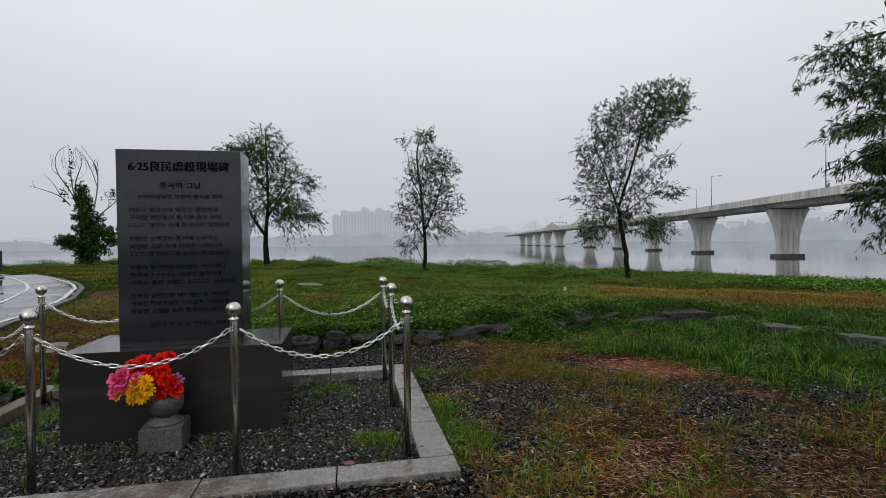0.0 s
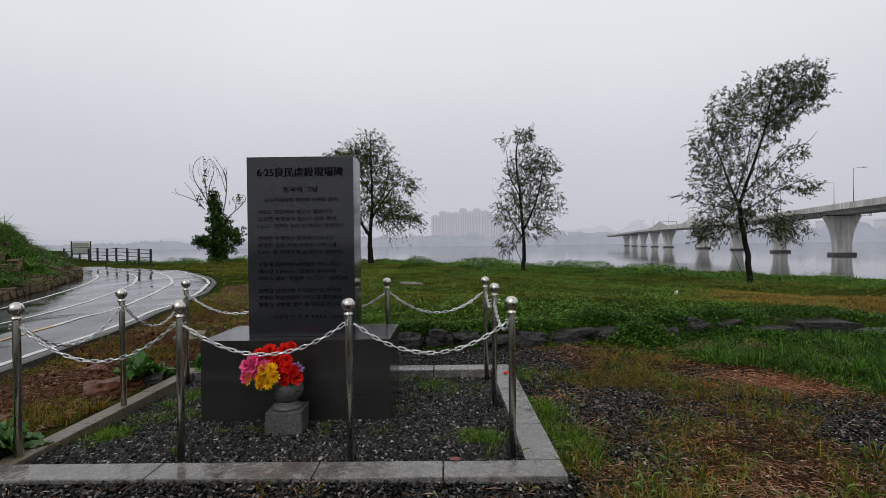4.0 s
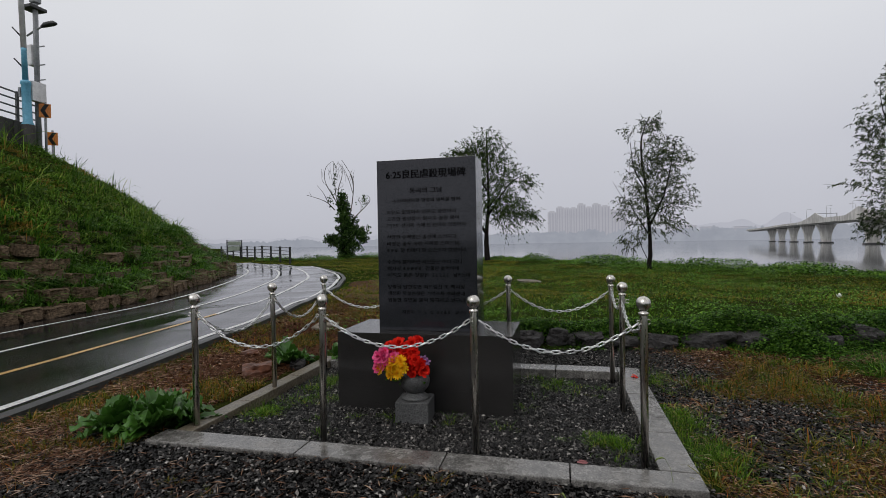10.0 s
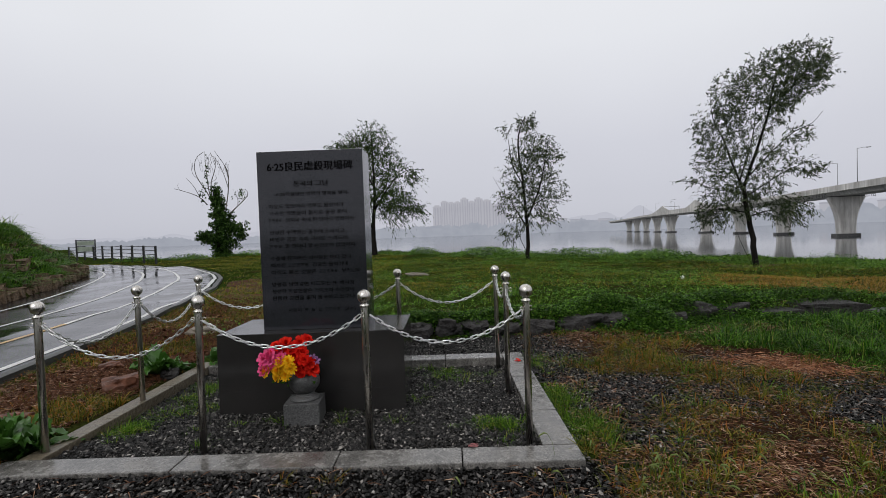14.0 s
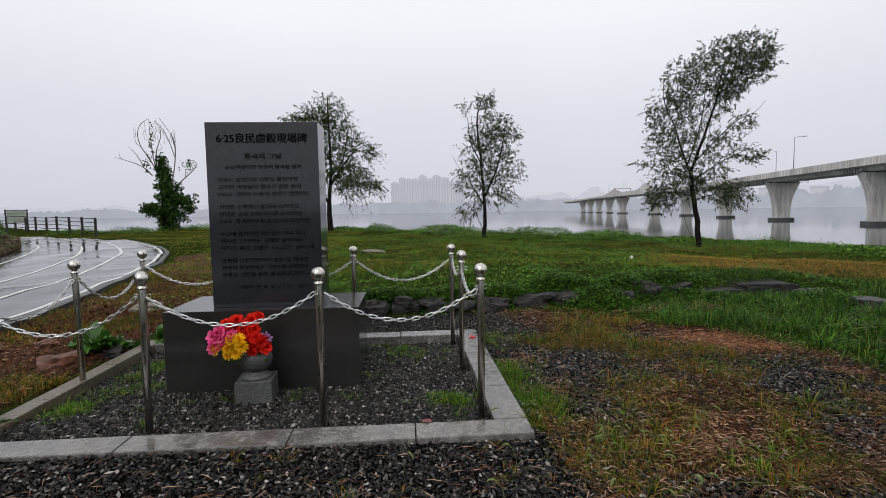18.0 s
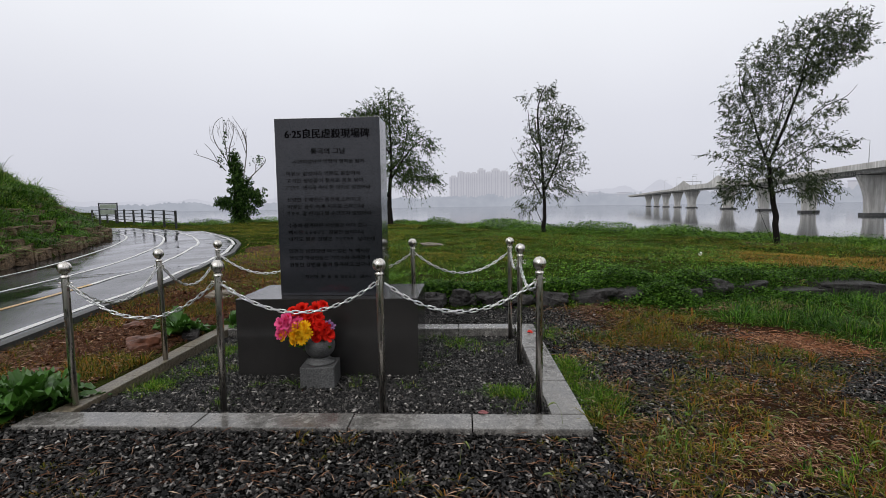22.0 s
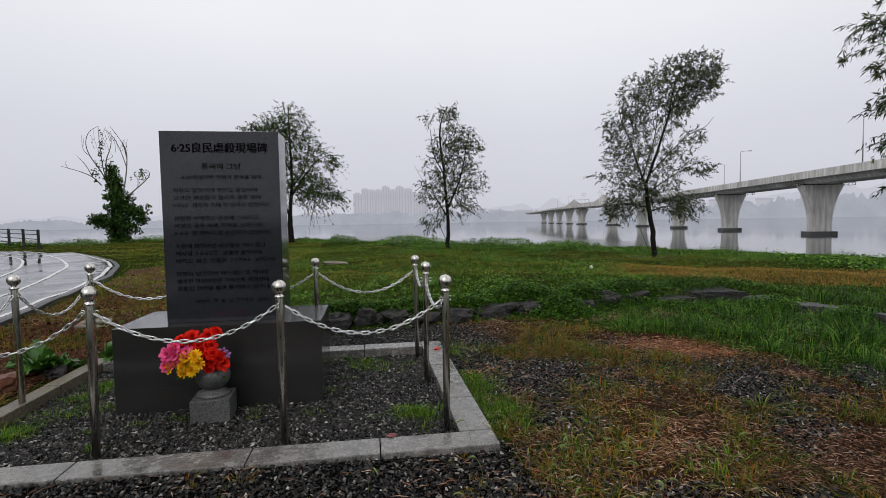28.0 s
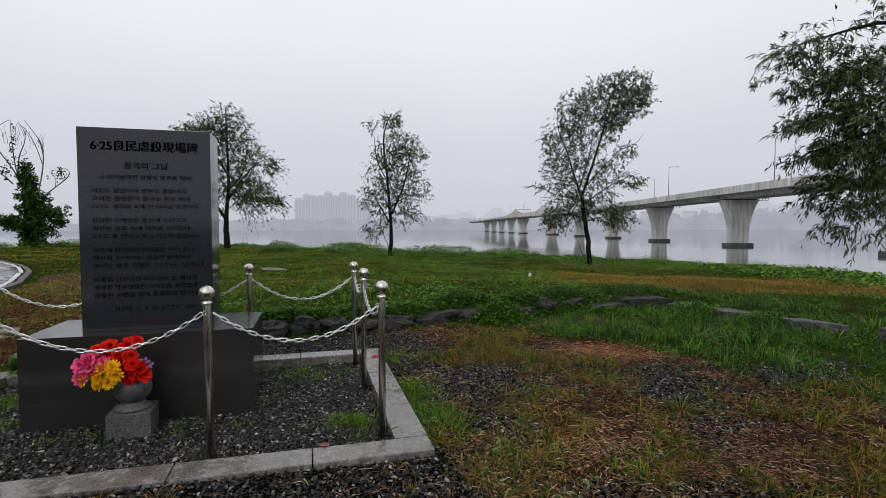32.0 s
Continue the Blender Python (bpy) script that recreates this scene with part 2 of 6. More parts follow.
M_LEAF = leafy("willow_leaf", [(0.0, (0.012, 0.026, 0.007)), (0.5, (0.030, 0.062, 0.014)), (1.0, (0.085, 0.14, 0.03))])
M_LEAFPALE = leafy("pale_willow_leaf", [(0.0, (0.012, 0.022, 0.010)), (0.5, (0.038, 0.060, 0.026)), (1.0, (0.13, 0.165, 0.075))], 0.35)
M_NEARLEAF = leafy("dark_willow_leaf", [(0.0, (0.006, 0.015, 0.005)), (0.5, (0.028, 0.055, 0.016)), (1.0, (0.13, 0.18, 0.07))], 0.35, 0.3, 0.2)
M_IVY = leafy("ivy_leaf", [(0.0, (0.008, 0.022, 0.005)), (0.6, (0.030, 0.068, 0.013)), (1.0, (0.085, 0.16, 0.035))])
M_GRASS = leafy("lush_grass_blade", [(0.0, (0.008, 0.028, 0.003)), (0.5, (0.055, 0.132, 0.010)), (0.88, (0.16, 0.29, 0.028)), (1.0, (0.30, 0.27, 0.07))])
M_DRYGRASS = leafy("yellowing_grass_blade", [(0.0, (0.018, 0.032, 0.004)), (0.35, (0.080, 0.096, 0.010)), (0.65, (0.17, 0.135, 0.022)), (1.0, (0.29, 0.10, 0.026))])
M_STRAW = leafy("wet_straw", [(0.0, (0.030, 0.013, 0.008)), (0.5, (0.150, 0.072, 0.044)), (0.85, (0.36, 0.22, 0.15)), (1.0, (0.54, 0.40, 0.31))], 0.5, 0.1)
M_HEAP = leafy("fresh_red_straw", [(0.0, (0.06, 0.022, 0.012)), (0.5, (0.26, 0.105, 0.055)), (0.9, (0.48, 0.25, 0.15)), (1.0, (0.60, 0.42, 0.30))], 0.5, 0.1)
M_TUFT = leafy("yellow_green_grass_blade", [(0.0, (0.014, 0.026, 0.003)), (0.4, (0.074, 0.095, 0.009)), (0.72, (0.18, 0.165, 0.023)), (0.88, (0.26, 0.135, 0.027)), (1.0, (0.26, 0.070, 0.02))])
M_RANK = leafy("dark_rank_grass_blade", [(0.0, (0.006, 0.024, 0.003)), (0.5, (0.032, 0.100, 0.009)), (0.88, (0.11, 0.25, 0.026)), (1.0, (0.26, 0.28, 0.07))])
M_RANKLEAF = leafy("dark_weed_leaf", [(0.0, (0.005, 0.020, 0.003)), (0.5, (0.034, 0.095, 0.010)), (1.0, (0.13, 0.27, 0.035))])
M_CLUMP = leafy("dark_clump_grass", [(0.0, (0.007, 0.030, 0.004)), (0.5, (0.052, 0.145, 0.014)), (1.0, (0.18, 0.36, 0.05))])
M_SLOPE = leafy("bright_slope_grass", [(0.0, (0.012, 0.042, 0.004)), (0.5, (0.080, 0.180, 0.018)), (0.9, (0.22, 0.37, 0.055)), (1.0, (0.40, 0.36, 0.11))])
M_WEED = leafy("broad_weed_leaf", [(0.0, (0.006, 0.026, 0.004)), (0.5, (0.058, 0.150, 0.014)), (1.0, (0.20, 0.38, 0.05))])
M_DOCK = leafy("large_dock_leaf", [(0.0, (0.014, 0.052, 0.008)), (0.5, (0.055, 0.15, 0.022)), (1.0, (0.17, 0.33, 0.075))], 0.3, 0.2, 0.45)

M_WATER, n_, l_, b_ = material("river_water", 0.05, 0.0, 0.5)
b_.inputs["Base Color"].default_value = (0.045, 0.05, 0.052, 1)
b_.inputs["IOR"].default_value = 1.33
a_ = noise_node(n_, l_, 0.35, 4, 0.6, stretch=(1, 2.2, 1))
c_ = noise_node(n_, l_, 0.012, 3, 0.5)
bump(n_, l_, b_, mixed(n_, l_, ramp(n_, l_, c_.outputs["Fac"], [(0.4, (0.15,)), (0.65, (1.0,))]), (0.5, 0.5, 0.5), a_.outputs["Fac"]), 0.10, 0.25)

# ground: gravel, bare earth and mossy turf by place
M_GROUND, n_, l_, b_ = material("ground_soil", 0.9, 0, 0.0)
fine_ = noise_node(n_, l_, 38, 5, 0.7)
mid_ = noise_node(n_, l_, 2.6, 5, 0.6)
wide_ = noise_node(n_, l_, 0.35, 4, 0.55)
soil_ = ramp(n_, l_, fine_.outputs["Fac"], [(0.35, (0.006, 0.0045, 0.003)), (0.7, (0.05, 0.034, 0.021))])
turf_ = ramp(n_, l_, fine_.outputs["Fac"], [(0.35, (0.006, 0.012, 0.0025)), (0.7, (0.040, 0.066, 0.011))])
earth_ = ramp(n_, l_, fine_.outputs["Fac"], [(0.35, (0.008, 0.004, 0.003)), (0.7, (0.07, 0.034, 0.020))])
k1_ = mixed(n_, l_, ramp(n_, l_, mid_.outputs["Fac"], [(0.34, (0.0,)), (0.48, (1.0,))]), soil_, turf_)
k2_ = mixed(n_, l_, ramp(n_, l_, wide_.outputs["Fac"], [(0.57, (0.0,)), (0.68, (0.8,))]), k1_, earth_)
l_.new(k2_, b_.inputs["Base Color"])
bump(n_, l_, b_, fine_.outputs["Fac"], 0.6, 0.03)


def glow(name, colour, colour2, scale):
    """Distance across the river: its own pale glow, with mist haze put into the colour."""
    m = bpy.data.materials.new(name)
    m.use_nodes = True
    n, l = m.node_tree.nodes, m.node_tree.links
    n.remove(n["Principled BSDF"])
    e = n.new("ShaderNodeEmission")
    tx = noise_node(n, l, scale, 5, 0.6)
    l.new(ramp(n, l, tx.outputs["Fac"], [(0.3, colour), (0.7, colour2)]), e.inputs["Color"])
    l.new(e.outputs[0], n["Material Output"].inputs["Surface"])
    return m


# emissive tints; distance haze is in the colours, no mist is modelled
M_FARHILL = glow("haze_glow_hill", (0.475, 0.485, 0.55), (0.50, 0.51, 0.575), 0.01)
M_TOWER = glow("haze_glow_wall", (0.40, 0.40, 0.45), (0.44, 0.44, 0.485), 0.02)
M_TOWERWIN = glow("haze_glow_darker_grey", (0.345, 0.35, 0.40), (0.37, 0.375, 0.43), 0.02)
M_FARWOOD = glow("haze_glow_wood", (0.315, 0.335, 0.39), (0.37, 0.39, 0.445), 0.03)


# ---- building helpers ----
def part(name, bm, mat, parent=None, label=""):
    me = bpy.data.meshes.new(name)
    bm.to_mesh(me)
    bm.free()
    me.materials.append(mat)
    ob = new(name, me)
    if parent is not None:
        ob.parent = parent
    if label:
        ob["label"] = label
    return ob


def piece(name, me, m, parent=None):
    ob = new(name, me)
    if parent is not None:
        ob.parent = parent
    ob.matrix_local = m
    return ob


def empty(name, m=None):
    ob = new(name)
    ob.empty_display_size = 0.2
    if m is not None:
        ob.matrix_world = m
    return ob


def quick(name, verts, tris, mat, smooth=False, parent=None):
    """A mesh object from numpy arrays of triangles or quads."""
    verts, tris = np.asarray(verts, np.float32), np.asarray(tris, np.int32)
    me = bpy.data.meshes.new(name)
    k = tris.shape[1]
    me.vertices.add(len(verts))
    me.vertices.foreach_set("co", verts.ravel())
    me.loops.add(tris.size)
    me.loops.foreach_set("vertex_index", tris.ravel())
    me.polygons.add(len(tris))
    me.polygons.foreach_set("loop_start", np.arange(0, tris.size, k, dtype=np.int32))
    me.polygons.foreach_set("loop_total", np.full(len(tris), k, np.int32))
    me.polygons.foreach_set("use_smooth", np.full(len(tris), smooth))
    me.update(calc_edges=True)
    me.materials.append(mat)
    ob = new(name, me)
    if parent is not None:
        ob.parent = parent
    return ob


def box(bm, x0, x1, y0, y1, z0, z1, bevel=0.0):
    m = Matrix.LocRotScale(((x0 + x1) / 2, (y0 + y1) / 2, (z0 + z1) / 2), None, (abs(x1 - x0), abs(y1 - y0), abs(z1 - z0)))
    made = bmesh.ops.create_cube(bm, size=1, matrix=m)["verts"]
    if bevel:
        edges = list({e for v in made for e in v.link_edges})
        bmesh.ops.bevel(bm, geom=edges, offset=bevel, segments=2, affect="EDGES", profile=0.6)
    return bm


def boxed(*a, **k):
    return box(bmesh.new(), *a, **k)


def tube(bm, pts, radii, seg=8, cap=True):
    """A round limb through points with a radius at each."""
    pts = [Vector(p) for p in pts]
    rings = []
    side = Vector((1, 0, 0))
    for i, p in enumerate(pts):
        d = (pts[min(i + 1, len(pts) - 1)] - pts[max(i - 1, 0)]).normalized()
        side = side - d * side.dot(d)
        if side.length < 1e-3:
            side = d.orthogonal()
        side.normalize()
        up = d.cross(side)
        rings.append([bm.verts.new(p + (side * math.cos(2 * math.pi * k / seg) + up * math.sin(2 * math.pi * k / seg)) * radii[i]) for k in range(seg)])
    for a, b in zip(rings, rings[1:]):
        for k in range(seg):
            f = bm.faces.new((a[k], a[(k + 1) % seg], b[(k + 1) % seg], b[k]))
            f.smooth = True
    if cap:
        bm.faces.new(rings[0][::-1])
        bm.faces.new(rings[-1])
    return bm


def lathe(bm, profile, seg=24, centre=(0, 0, 0)):
    """A turned form from (radius, height) pairs."""
    rings = []
    for r, z in profile:
        rings.append([bm.verts.new((centre[0] + r * math.cos(2 * math.pi * k / seg), centre[1] + r * math.sin(2 * math.pi * k / seg), centre[2] + z)) for k in range(seg)])
    for a, b in zip(rings, rings[1:]):
        for k in range(seg):
            f = bm.faces.new((a[k], a[(k + 1) % seg], b[(k + 1) % seg], b[k]))
            f.smooth = True
    bm.faces.new(rings[0][::-1])
    bm.faces.new(rings[-1])
    return bm


def rock_mesh(name, mat, seed, size, rough=0.25, sub=2):
    bm = bmesh.new()
    bmesh.ops.create_icosphere(bm, subdivisions=sub, radius=1)
    off = Vector((seed * 7.3, seed * 3.1, seed * 1.7))
    for v in bm.verts:
        n = noise.noise(v.co * 1.3 + off) * rough * 1.6 + noise.noise(v.co * 3.1 + off) * rough * 0.6
        c = v.co * (1 + n)
        # chipped, flattened faces
        c = Vector([max(-0.93, min(0.9, a)) for a in c])
        v.co = Vector((c.x * size[0], c.y * size[1], c.z * size[2]))
    me = bpy.data.meshes.new(name)
    bm.to_mesh(me)
    bm.free()
    me.materials.append(mat)
    return me


# ---- the lie of the land ----
WATER = -3.6
CREST = np.array([(-90, 110), (-36, 47), (-21, 33.5), (-16, 37), (-4, 33.5), (8, 20.0), (12.8, 16.4), (15.2, 13.4), (15.7, 10.2), (15.3, 7.2), (17.5, -6), (27, -45)], float)
FOOT = np.array([(-8.4, -9), (-9.1, -2), (-9.55, 2), (-9.72, 4.6), (-9.9, 6.4), (-10.7, 8.9), (-13.2, 14.3), (-15.9, 19.2), (-19, 23.0), (-26, 27.5), (-40, 33), (-90, 45)], float)
RIGHT = np.array([(-3.2, -9), (-3.72, -4), (-4.08, -0.3), (-4.3, 1.0), (-4.5, 2.1), (-4.75, 3.4), (-5.0, 5.0), (-5.35, 6.9), (-6.2, 10.5), (-8.1, 15.7), (-10.7, 19.9), (-13.4, 22.9), (-18, 26.4), (-27, 31.5), (-42, 38), (-90, 52)], float)


def beside(line, x, y):
    """Distance from a line of points; positive on its right-hand side as it runs."""
    x, y = np.asarray(x, float), np.asarray(y, float)
    best, sign = np.full(x.shape, 1e9), np.ones(x.shape)
    for (ax, ay), (bx, by) in zip(line, line[1:]):
        dx, dy = bx - ax, by - ay
        t = np.clip(((x - ax) * dx + (y - ay) * dy) / (dx * dx + dy * dy), 0, 1)
        px, py = x - ax - t * dx, y - ay - t * dy
        d = np.hypot(px, py)
        s = np.where(dx * py - dy * px > 0, -1.0, 1.0)
        near = d < best - 1e-9
        best, sign = np.where(near, d, best), np.where(near, s, sign)
    return best * sign


def smooth(a, b, v):
    t = np.clip((v - a) / (b - a), 0, 1)
    return t * t * (3 - 2 * t)


def rolling(x, y, s):
    return np.sin(x * s + 1.3 * np.sin(y * s * 0.7)) * np.cos(y * s * 0.9 + 0.8 * np.sin(x * s * 0.6 + 2))


LATTICE = np.random.default_rng(77).random((97, 97))


def value_noise(x, y):
    """Smooth random hills between 0 and 1, one to a metre."""
    i, j = np.floor(x).astype(int), np.floor(y).astype(int)
    u, v = x - i, y - j
    u, v = u * u * (3 - 2 * u), v * v * (3 - 2 * v)
    g = lambda a, b: LATTICE[a % 97, b % 97]
    return (g(i, j) * (1 - u) + g(i + 1, j) * u) * (1 - v) + (g(i, j + 1) * (1 - u) + g(i + 1, j + 1) * u) * v


def blotch(x, y, s, seed=0.0):
    """Uneven patches between 0 and 1 at four scales."""
    x, y, k = np.asarray(x, float), np.asarray(y, float), 0.42 * s
    out, amp = 0.0, 0.5
    for o in range(4):
        c, d = math.cos(o * 1.1 + 0.4), math.sin(o * 1.1 + 0.4)
        out = out + amp * (value_noise((x * c - y * d) * k + seed * 13.7 + o * 5.3, (x * d + y * c) * k - seed * 7.9 + o * 3.1) - 0.5)
        amp, k = amp * 0.62, k * 2.1
    return np.clip(0.5 + out * 1.25, 0, 1)


def ledge(x):
    """The line of the low rock edge behind the memorial."""
    return 3.42 + 0.12 * np.asarray(x, float)


def height(x, y):
    """Ground level: flat round the memorial, rising gently to the river bank, then falling to the river bed."""
    x, y = np.asarray(x, float), np.asarray(y, float)
    base = 0.008 * (np.clip(y, 2, 42) - 2)
    out = -beside(CREST, x, y)
    far = smooth(3.2, 7, y) * smooth(-3, 0, beside(RIGHT, x, y))
    base = base + far * (0.05 * rolling(x, y, 0.9) + 0.03 * rolling(x, y, 2.3))
    step = smooth(0.0, 0.3, y - ledge(x)) * smooth(9.0, 1.2, y - ledge(x)) * smooth(-1.4, -0.4, x) * smooth(9.0, 7.2, x)
    base = base + 0.19 * step
    # gravel lies banked up before the front kerb
    base = base + 0.022 * smooth(-0.8, -0.37, y) * (y < -0.3) * smooth(1.2, -0.3, x) * smooth(-3.0, -2.4, x)
    # the gravel of the plot has sunk a little round the plinth
    base = base - 0.05 * smooth(0.05, 0.75, y) * (y < 2.2) * (x > -2.18) * (x < 1.155)
    return base - smooth(0, 9, out) * (base + 5.2)


def level(x, y):
    return float(height(np.array([x]), np.array([y]))[0])


# ---- ground, river, road ----
def spread(a, b, near, reach, fine, coarse):
    """Grid lines: fine round `near`, growing outwards."""
    out, v, step = [near], near, fine
    while v < b:
        step = fine if v < near + reach else step * coarse
        v += step
        out.append(v)
    v, step = near, fine
    while v > a:
        step = fine if v > near - reach else step * coarse
        v -= step
        out.insert(0, v)
    return np.array(out)


gx, gy = spread(-2600, 2600, 2, 22, 0.3, 1.12), spread(-2600, 2600, 9, 18, 0.3, 1.12)
gx, gy = np.sort(np.r_[gx, -2.37, -2.31, 1.27, 1.34]), np.sort(np.r_[gy, -0.31, -0.25, 2.3, 2.38])
GX, GY = np.meshgrid(gx, gy)
GZ = height(GX.ravel(), GY.ravel())
# the earth lies a little lower under the road
ROADBAND = smooth(0.35, 0.1, beside(RIGHT, GX.ravel(), GY.ravel())) * smooth(-0.4, 0.0, beside(FOOT, GX.ravel(), GY.ravel()))
GZ = GZ - 0.06 * ROADBAND - 0.11 * (np.abs(GX.ravel() + 0.52) < 1.8) * (np.abs(GY.ravel() - 1.025) < 1.29)
gi = np.arange(GX.size).reshape(GX.shape)
quads = np.stack([gi[:-1, :-1].ravel(), gi[:-1, 1:].ravel(), gi[1:, 1:].ravel(), gi[1:, :-1].ravel()], 1)
ground = tagged(quick("ground", np.stack([GX.ravel(), GY.ravel(), GZ], 1), quads, M_GROUND, True), "damp earth and turf sloping to a river", "ground", kind="structure")

wv = [(-2600, -200, WATER), (2600, -200, WATER), (2600, 2600, WATER), (-2600, 2600, WATER)]
water = tagged(quick("water", wv, [(0, 1, 2, 3)], M_WATER), "calm wide grey river under mist", "water", kind="structure")


def resample(line, step):
    d = np.r_[0, np.cumsum(np.hypot(*np.diff(line, axis=0).T))]
    # a soft curve through the points
    s = np.arange(0, d[-1], step)
    x, y = np.interp(s, d, line[:, 0]), np.interp(s, d, line[:, 1])
    for _ in range(int(3 / step)):
        x[1:-1], y[1:-1] = (x[:-2] + 2 * x[1:-1] + x[2:]) / 4, (y[:-2] + 2 * y[1:-1] + y[2:]) / 4
    return np.stack([x, y], 1)


ROAD_R = resample(RIGHT, 0.5)
_n = len(ROAD_R)
_f = resample(FOOT, 0.05)
# the left edge: at each station the nearest place of the embankment's foot
ROAD_L = np.array([_f[np.argmin(np.hypot(*(_f - p).T))] for p in ROAD_R])
for _ in range(24):
    ROAD_L[1:-1] = (ROAD_L[:-2] + 2 * ROAD_L[1:-1] + ROAD_L[2:]) / 4


def strip(name, f0, f1, lift, mat, thick=0.0, i0=0, i1=None, n=2):
    """A band of the road between two fractions of its width, from the outer edge at 0 to the embankment at 1."""
    i1 = i1 or _n
    cols = []
    for f in np.linspace(f0, f1, n):
        p = ROAD_R[i0:i1] * (1 - f) + ROAD_L[i0:i1] * f
        z = height(p[:, 0], p[:, 1]) + lift
        cols.append(np.c_[p, z])
    if thick:
        cols = [cols[0] - (0, 0, thick)] + cols + [cols[-1] - (0, 0, thick)]
    m, k = i1 - i0, len(cols)
    v = np.concatenate(cols)
    q = [(c * m + i, c * m + i + 1, (c + 1) * m + i + 1, (c + 1) * m + i) for c in range(k - 1) for i in range(m - 1)]
    return quick(name, v, np.array(q)[:, ::-1], mat, False)


road = tagged(strip("road", 0.02, 1.03, 0.02, M_ASPHALT, 0.1, n=10), "rain-wet grey asphalt cycle path with puddles", "road", kind="structure")
edging = tagged(strip("road_edging", -0.008, 0.02, 0.024, M_EDGE, 0.12, n=3), "grey concrete edging strip along the path", "kerb", kind="structure")
for nm, f0, f1, mt, lab in (("edge_line", 0.034, 0.055, M_WHITE, "white painted edge line"), ("centre_line", 0.275, 0.294, M_YELLOW, "worn yellow centre line"),
                            ("lane_line", 0.523, 0.541, M_WHITE, "white painted lane line"), ("edge_line", 0.830, 0.848, M_WHITE, "white painted edge line")):
    turn = int(np.argmin(np.hypot(ROAD_R[:, 0] + 5.4, ROAD_R[:, 1] - 5.6)))
    # the centre line is yellow up to this station and white beyond
    if mt is M_YELLOW:
        far_line = strip(nm, f0, f1, 0.026, M_WHITE, i0=turn)
        far_line.parent = road
        far_line["label"] = "centre line, white from the bend onwards"
    line = strip(nm, f0, f1, 0.026, mt, i1=turn + 1 if mt is M_YELLOW else None)
    line.parent = road
    line["label"] = lab

# ---- the memorial's plot: kerb, posts, chains, plinth, stele ----
X0, X1, Y0, Y1 = -2.40, 1.375, -0.345, 2.42
KW = 0.225
KTOP = 0.055


def kerb_run(name, ax, a, b, c0, c1, cuts, mat=None):
    """Granite kerb stones laid end to end along an axis."""
    marks = [a, *cuts, b]
    for p, q in zip(marks, marks[1:]):
        bm = bmesh.new()
        g = 0.003
        if ax == "x":
            box(bm, p + g, q - g, c0, c1, -0.12, KTOP + random.uniform(-0.003, 0.003), 0.008)
        else:
            box(bm, c0, c1, p + g, q - g, -0.12, KTOP + random.uniform(-0.003, 0.003), 0.008)
        part("kerb_stone", bm, mat or M_KERB, kerb)


kerb = tagged(empty("kerb"), "pale wet granite kerb round the gravel plot", "kerb", kind="structure")
kerb_run("front", "x", X0, X1, Y0, Y0 + KW, [-1.19, -0.175, 0.62])
kerb_run("right", "y", Y0 + KW, Y1 - 0.0, X1 - KW, X1, [0.52, 1.45])
kerb_run("back", "x", X0 + KW, X1 - KW, Y1 - KW, Y1, [-1.2, -0.1, 0.5])
kerb_run("left", "y", Y0 + KW, Y1, X0 + 0.075, X0 + KW, [0.62, 1.5], M_KERBOLD)

POSTS = [(-2.235, 0.0), (-1.145, 0.005), (0.0, 0.0), (1.085, 0.0), (1.082, 1.2), (1.08, 2.08), (0.02, 2.06), (-1.1, 2.06), (-2.17, 2.06), (-2.225, 1.08)]


def post():
    top = empty("bollard_post")
    part("pole", lathe(bmesh.new(), [(0.024, -0.12), (0.024, 0.985), (0.0235, 0.99)], 20), M_STEEL, top)
    part("collar", lathe(bmesh.new(), [(0.027, 0.975), (0.031, 0.98), (0.031, 0.992), (0.02, 0.998), (0.018, 1.006), (0.026, 1.008)], 20), M_STEEL, top)
    bm = bmesh.new()
    bmesh.ops.create_uvsphere(bm, u_segments=28, v_segments=18, radius=0.046, matrix=Matrix.Translation((0, 0, 1.05)))
    for f in bm.faces:
        f.smooth = True
    part("ball_finial", bm, M_STEEL, top, "polished round steel ball")
    for s in (-1, 1):
        bm = bmesh.new()
        pts = [(s * (0.026 + 0.016 * (1 - math.cos(a))), 0, 0.93 + 0.016 * math.sin(a)) for a in np.linspace(-2.6, 2.6, 9)]
        tube(bm, pts, [0.004] * 9, 6)
        part("eye_ring", bm, M_STEEL, top)
    return tagged(top, "polished stainless steel post with a ball on top", "bollard", "posts round the memorial")


first = post()
first.matrix_world = pose(*POSTS[0], 0)
for x, y in POSTS[1:]:
    copy_thing(first, pose(x, y, random.uniform(-0.006, 0.006), random.uniform(-0.4, 0.4), random.uniform(-0.5, 0.5), random.uniform(0, 360)))

# chain links: one stadium-shaped link, repeated
bm = bmesh.new()
loop = [(0.0105 * math.cos(a), (0.0195 if math.sin(a) > 0 else -0.0195) + 0.0105 * math.sin(a), 0) for a in np.linspace(0, 2 * math.pi, 13)[:-1]]
tube(bm, loop + loop[:1], [0.0047] * 13, 6, False)
LINK = bpy.data.meshes.new("chain_link")
bm.to_mesh(LINK)
bm.free()
LINK.materials.append(M_CHAIN)


def chain(a, b, sag):
    """A hanging chain between two posts, link by link."""
    top = empty("chain", Matrix.Translation((a[0], a[1], 0)))
    dx, dy = b[0] - a[0], b[1] - a[1]
    span = math.hypot(dx, dy)
    ins = 0.035 / span
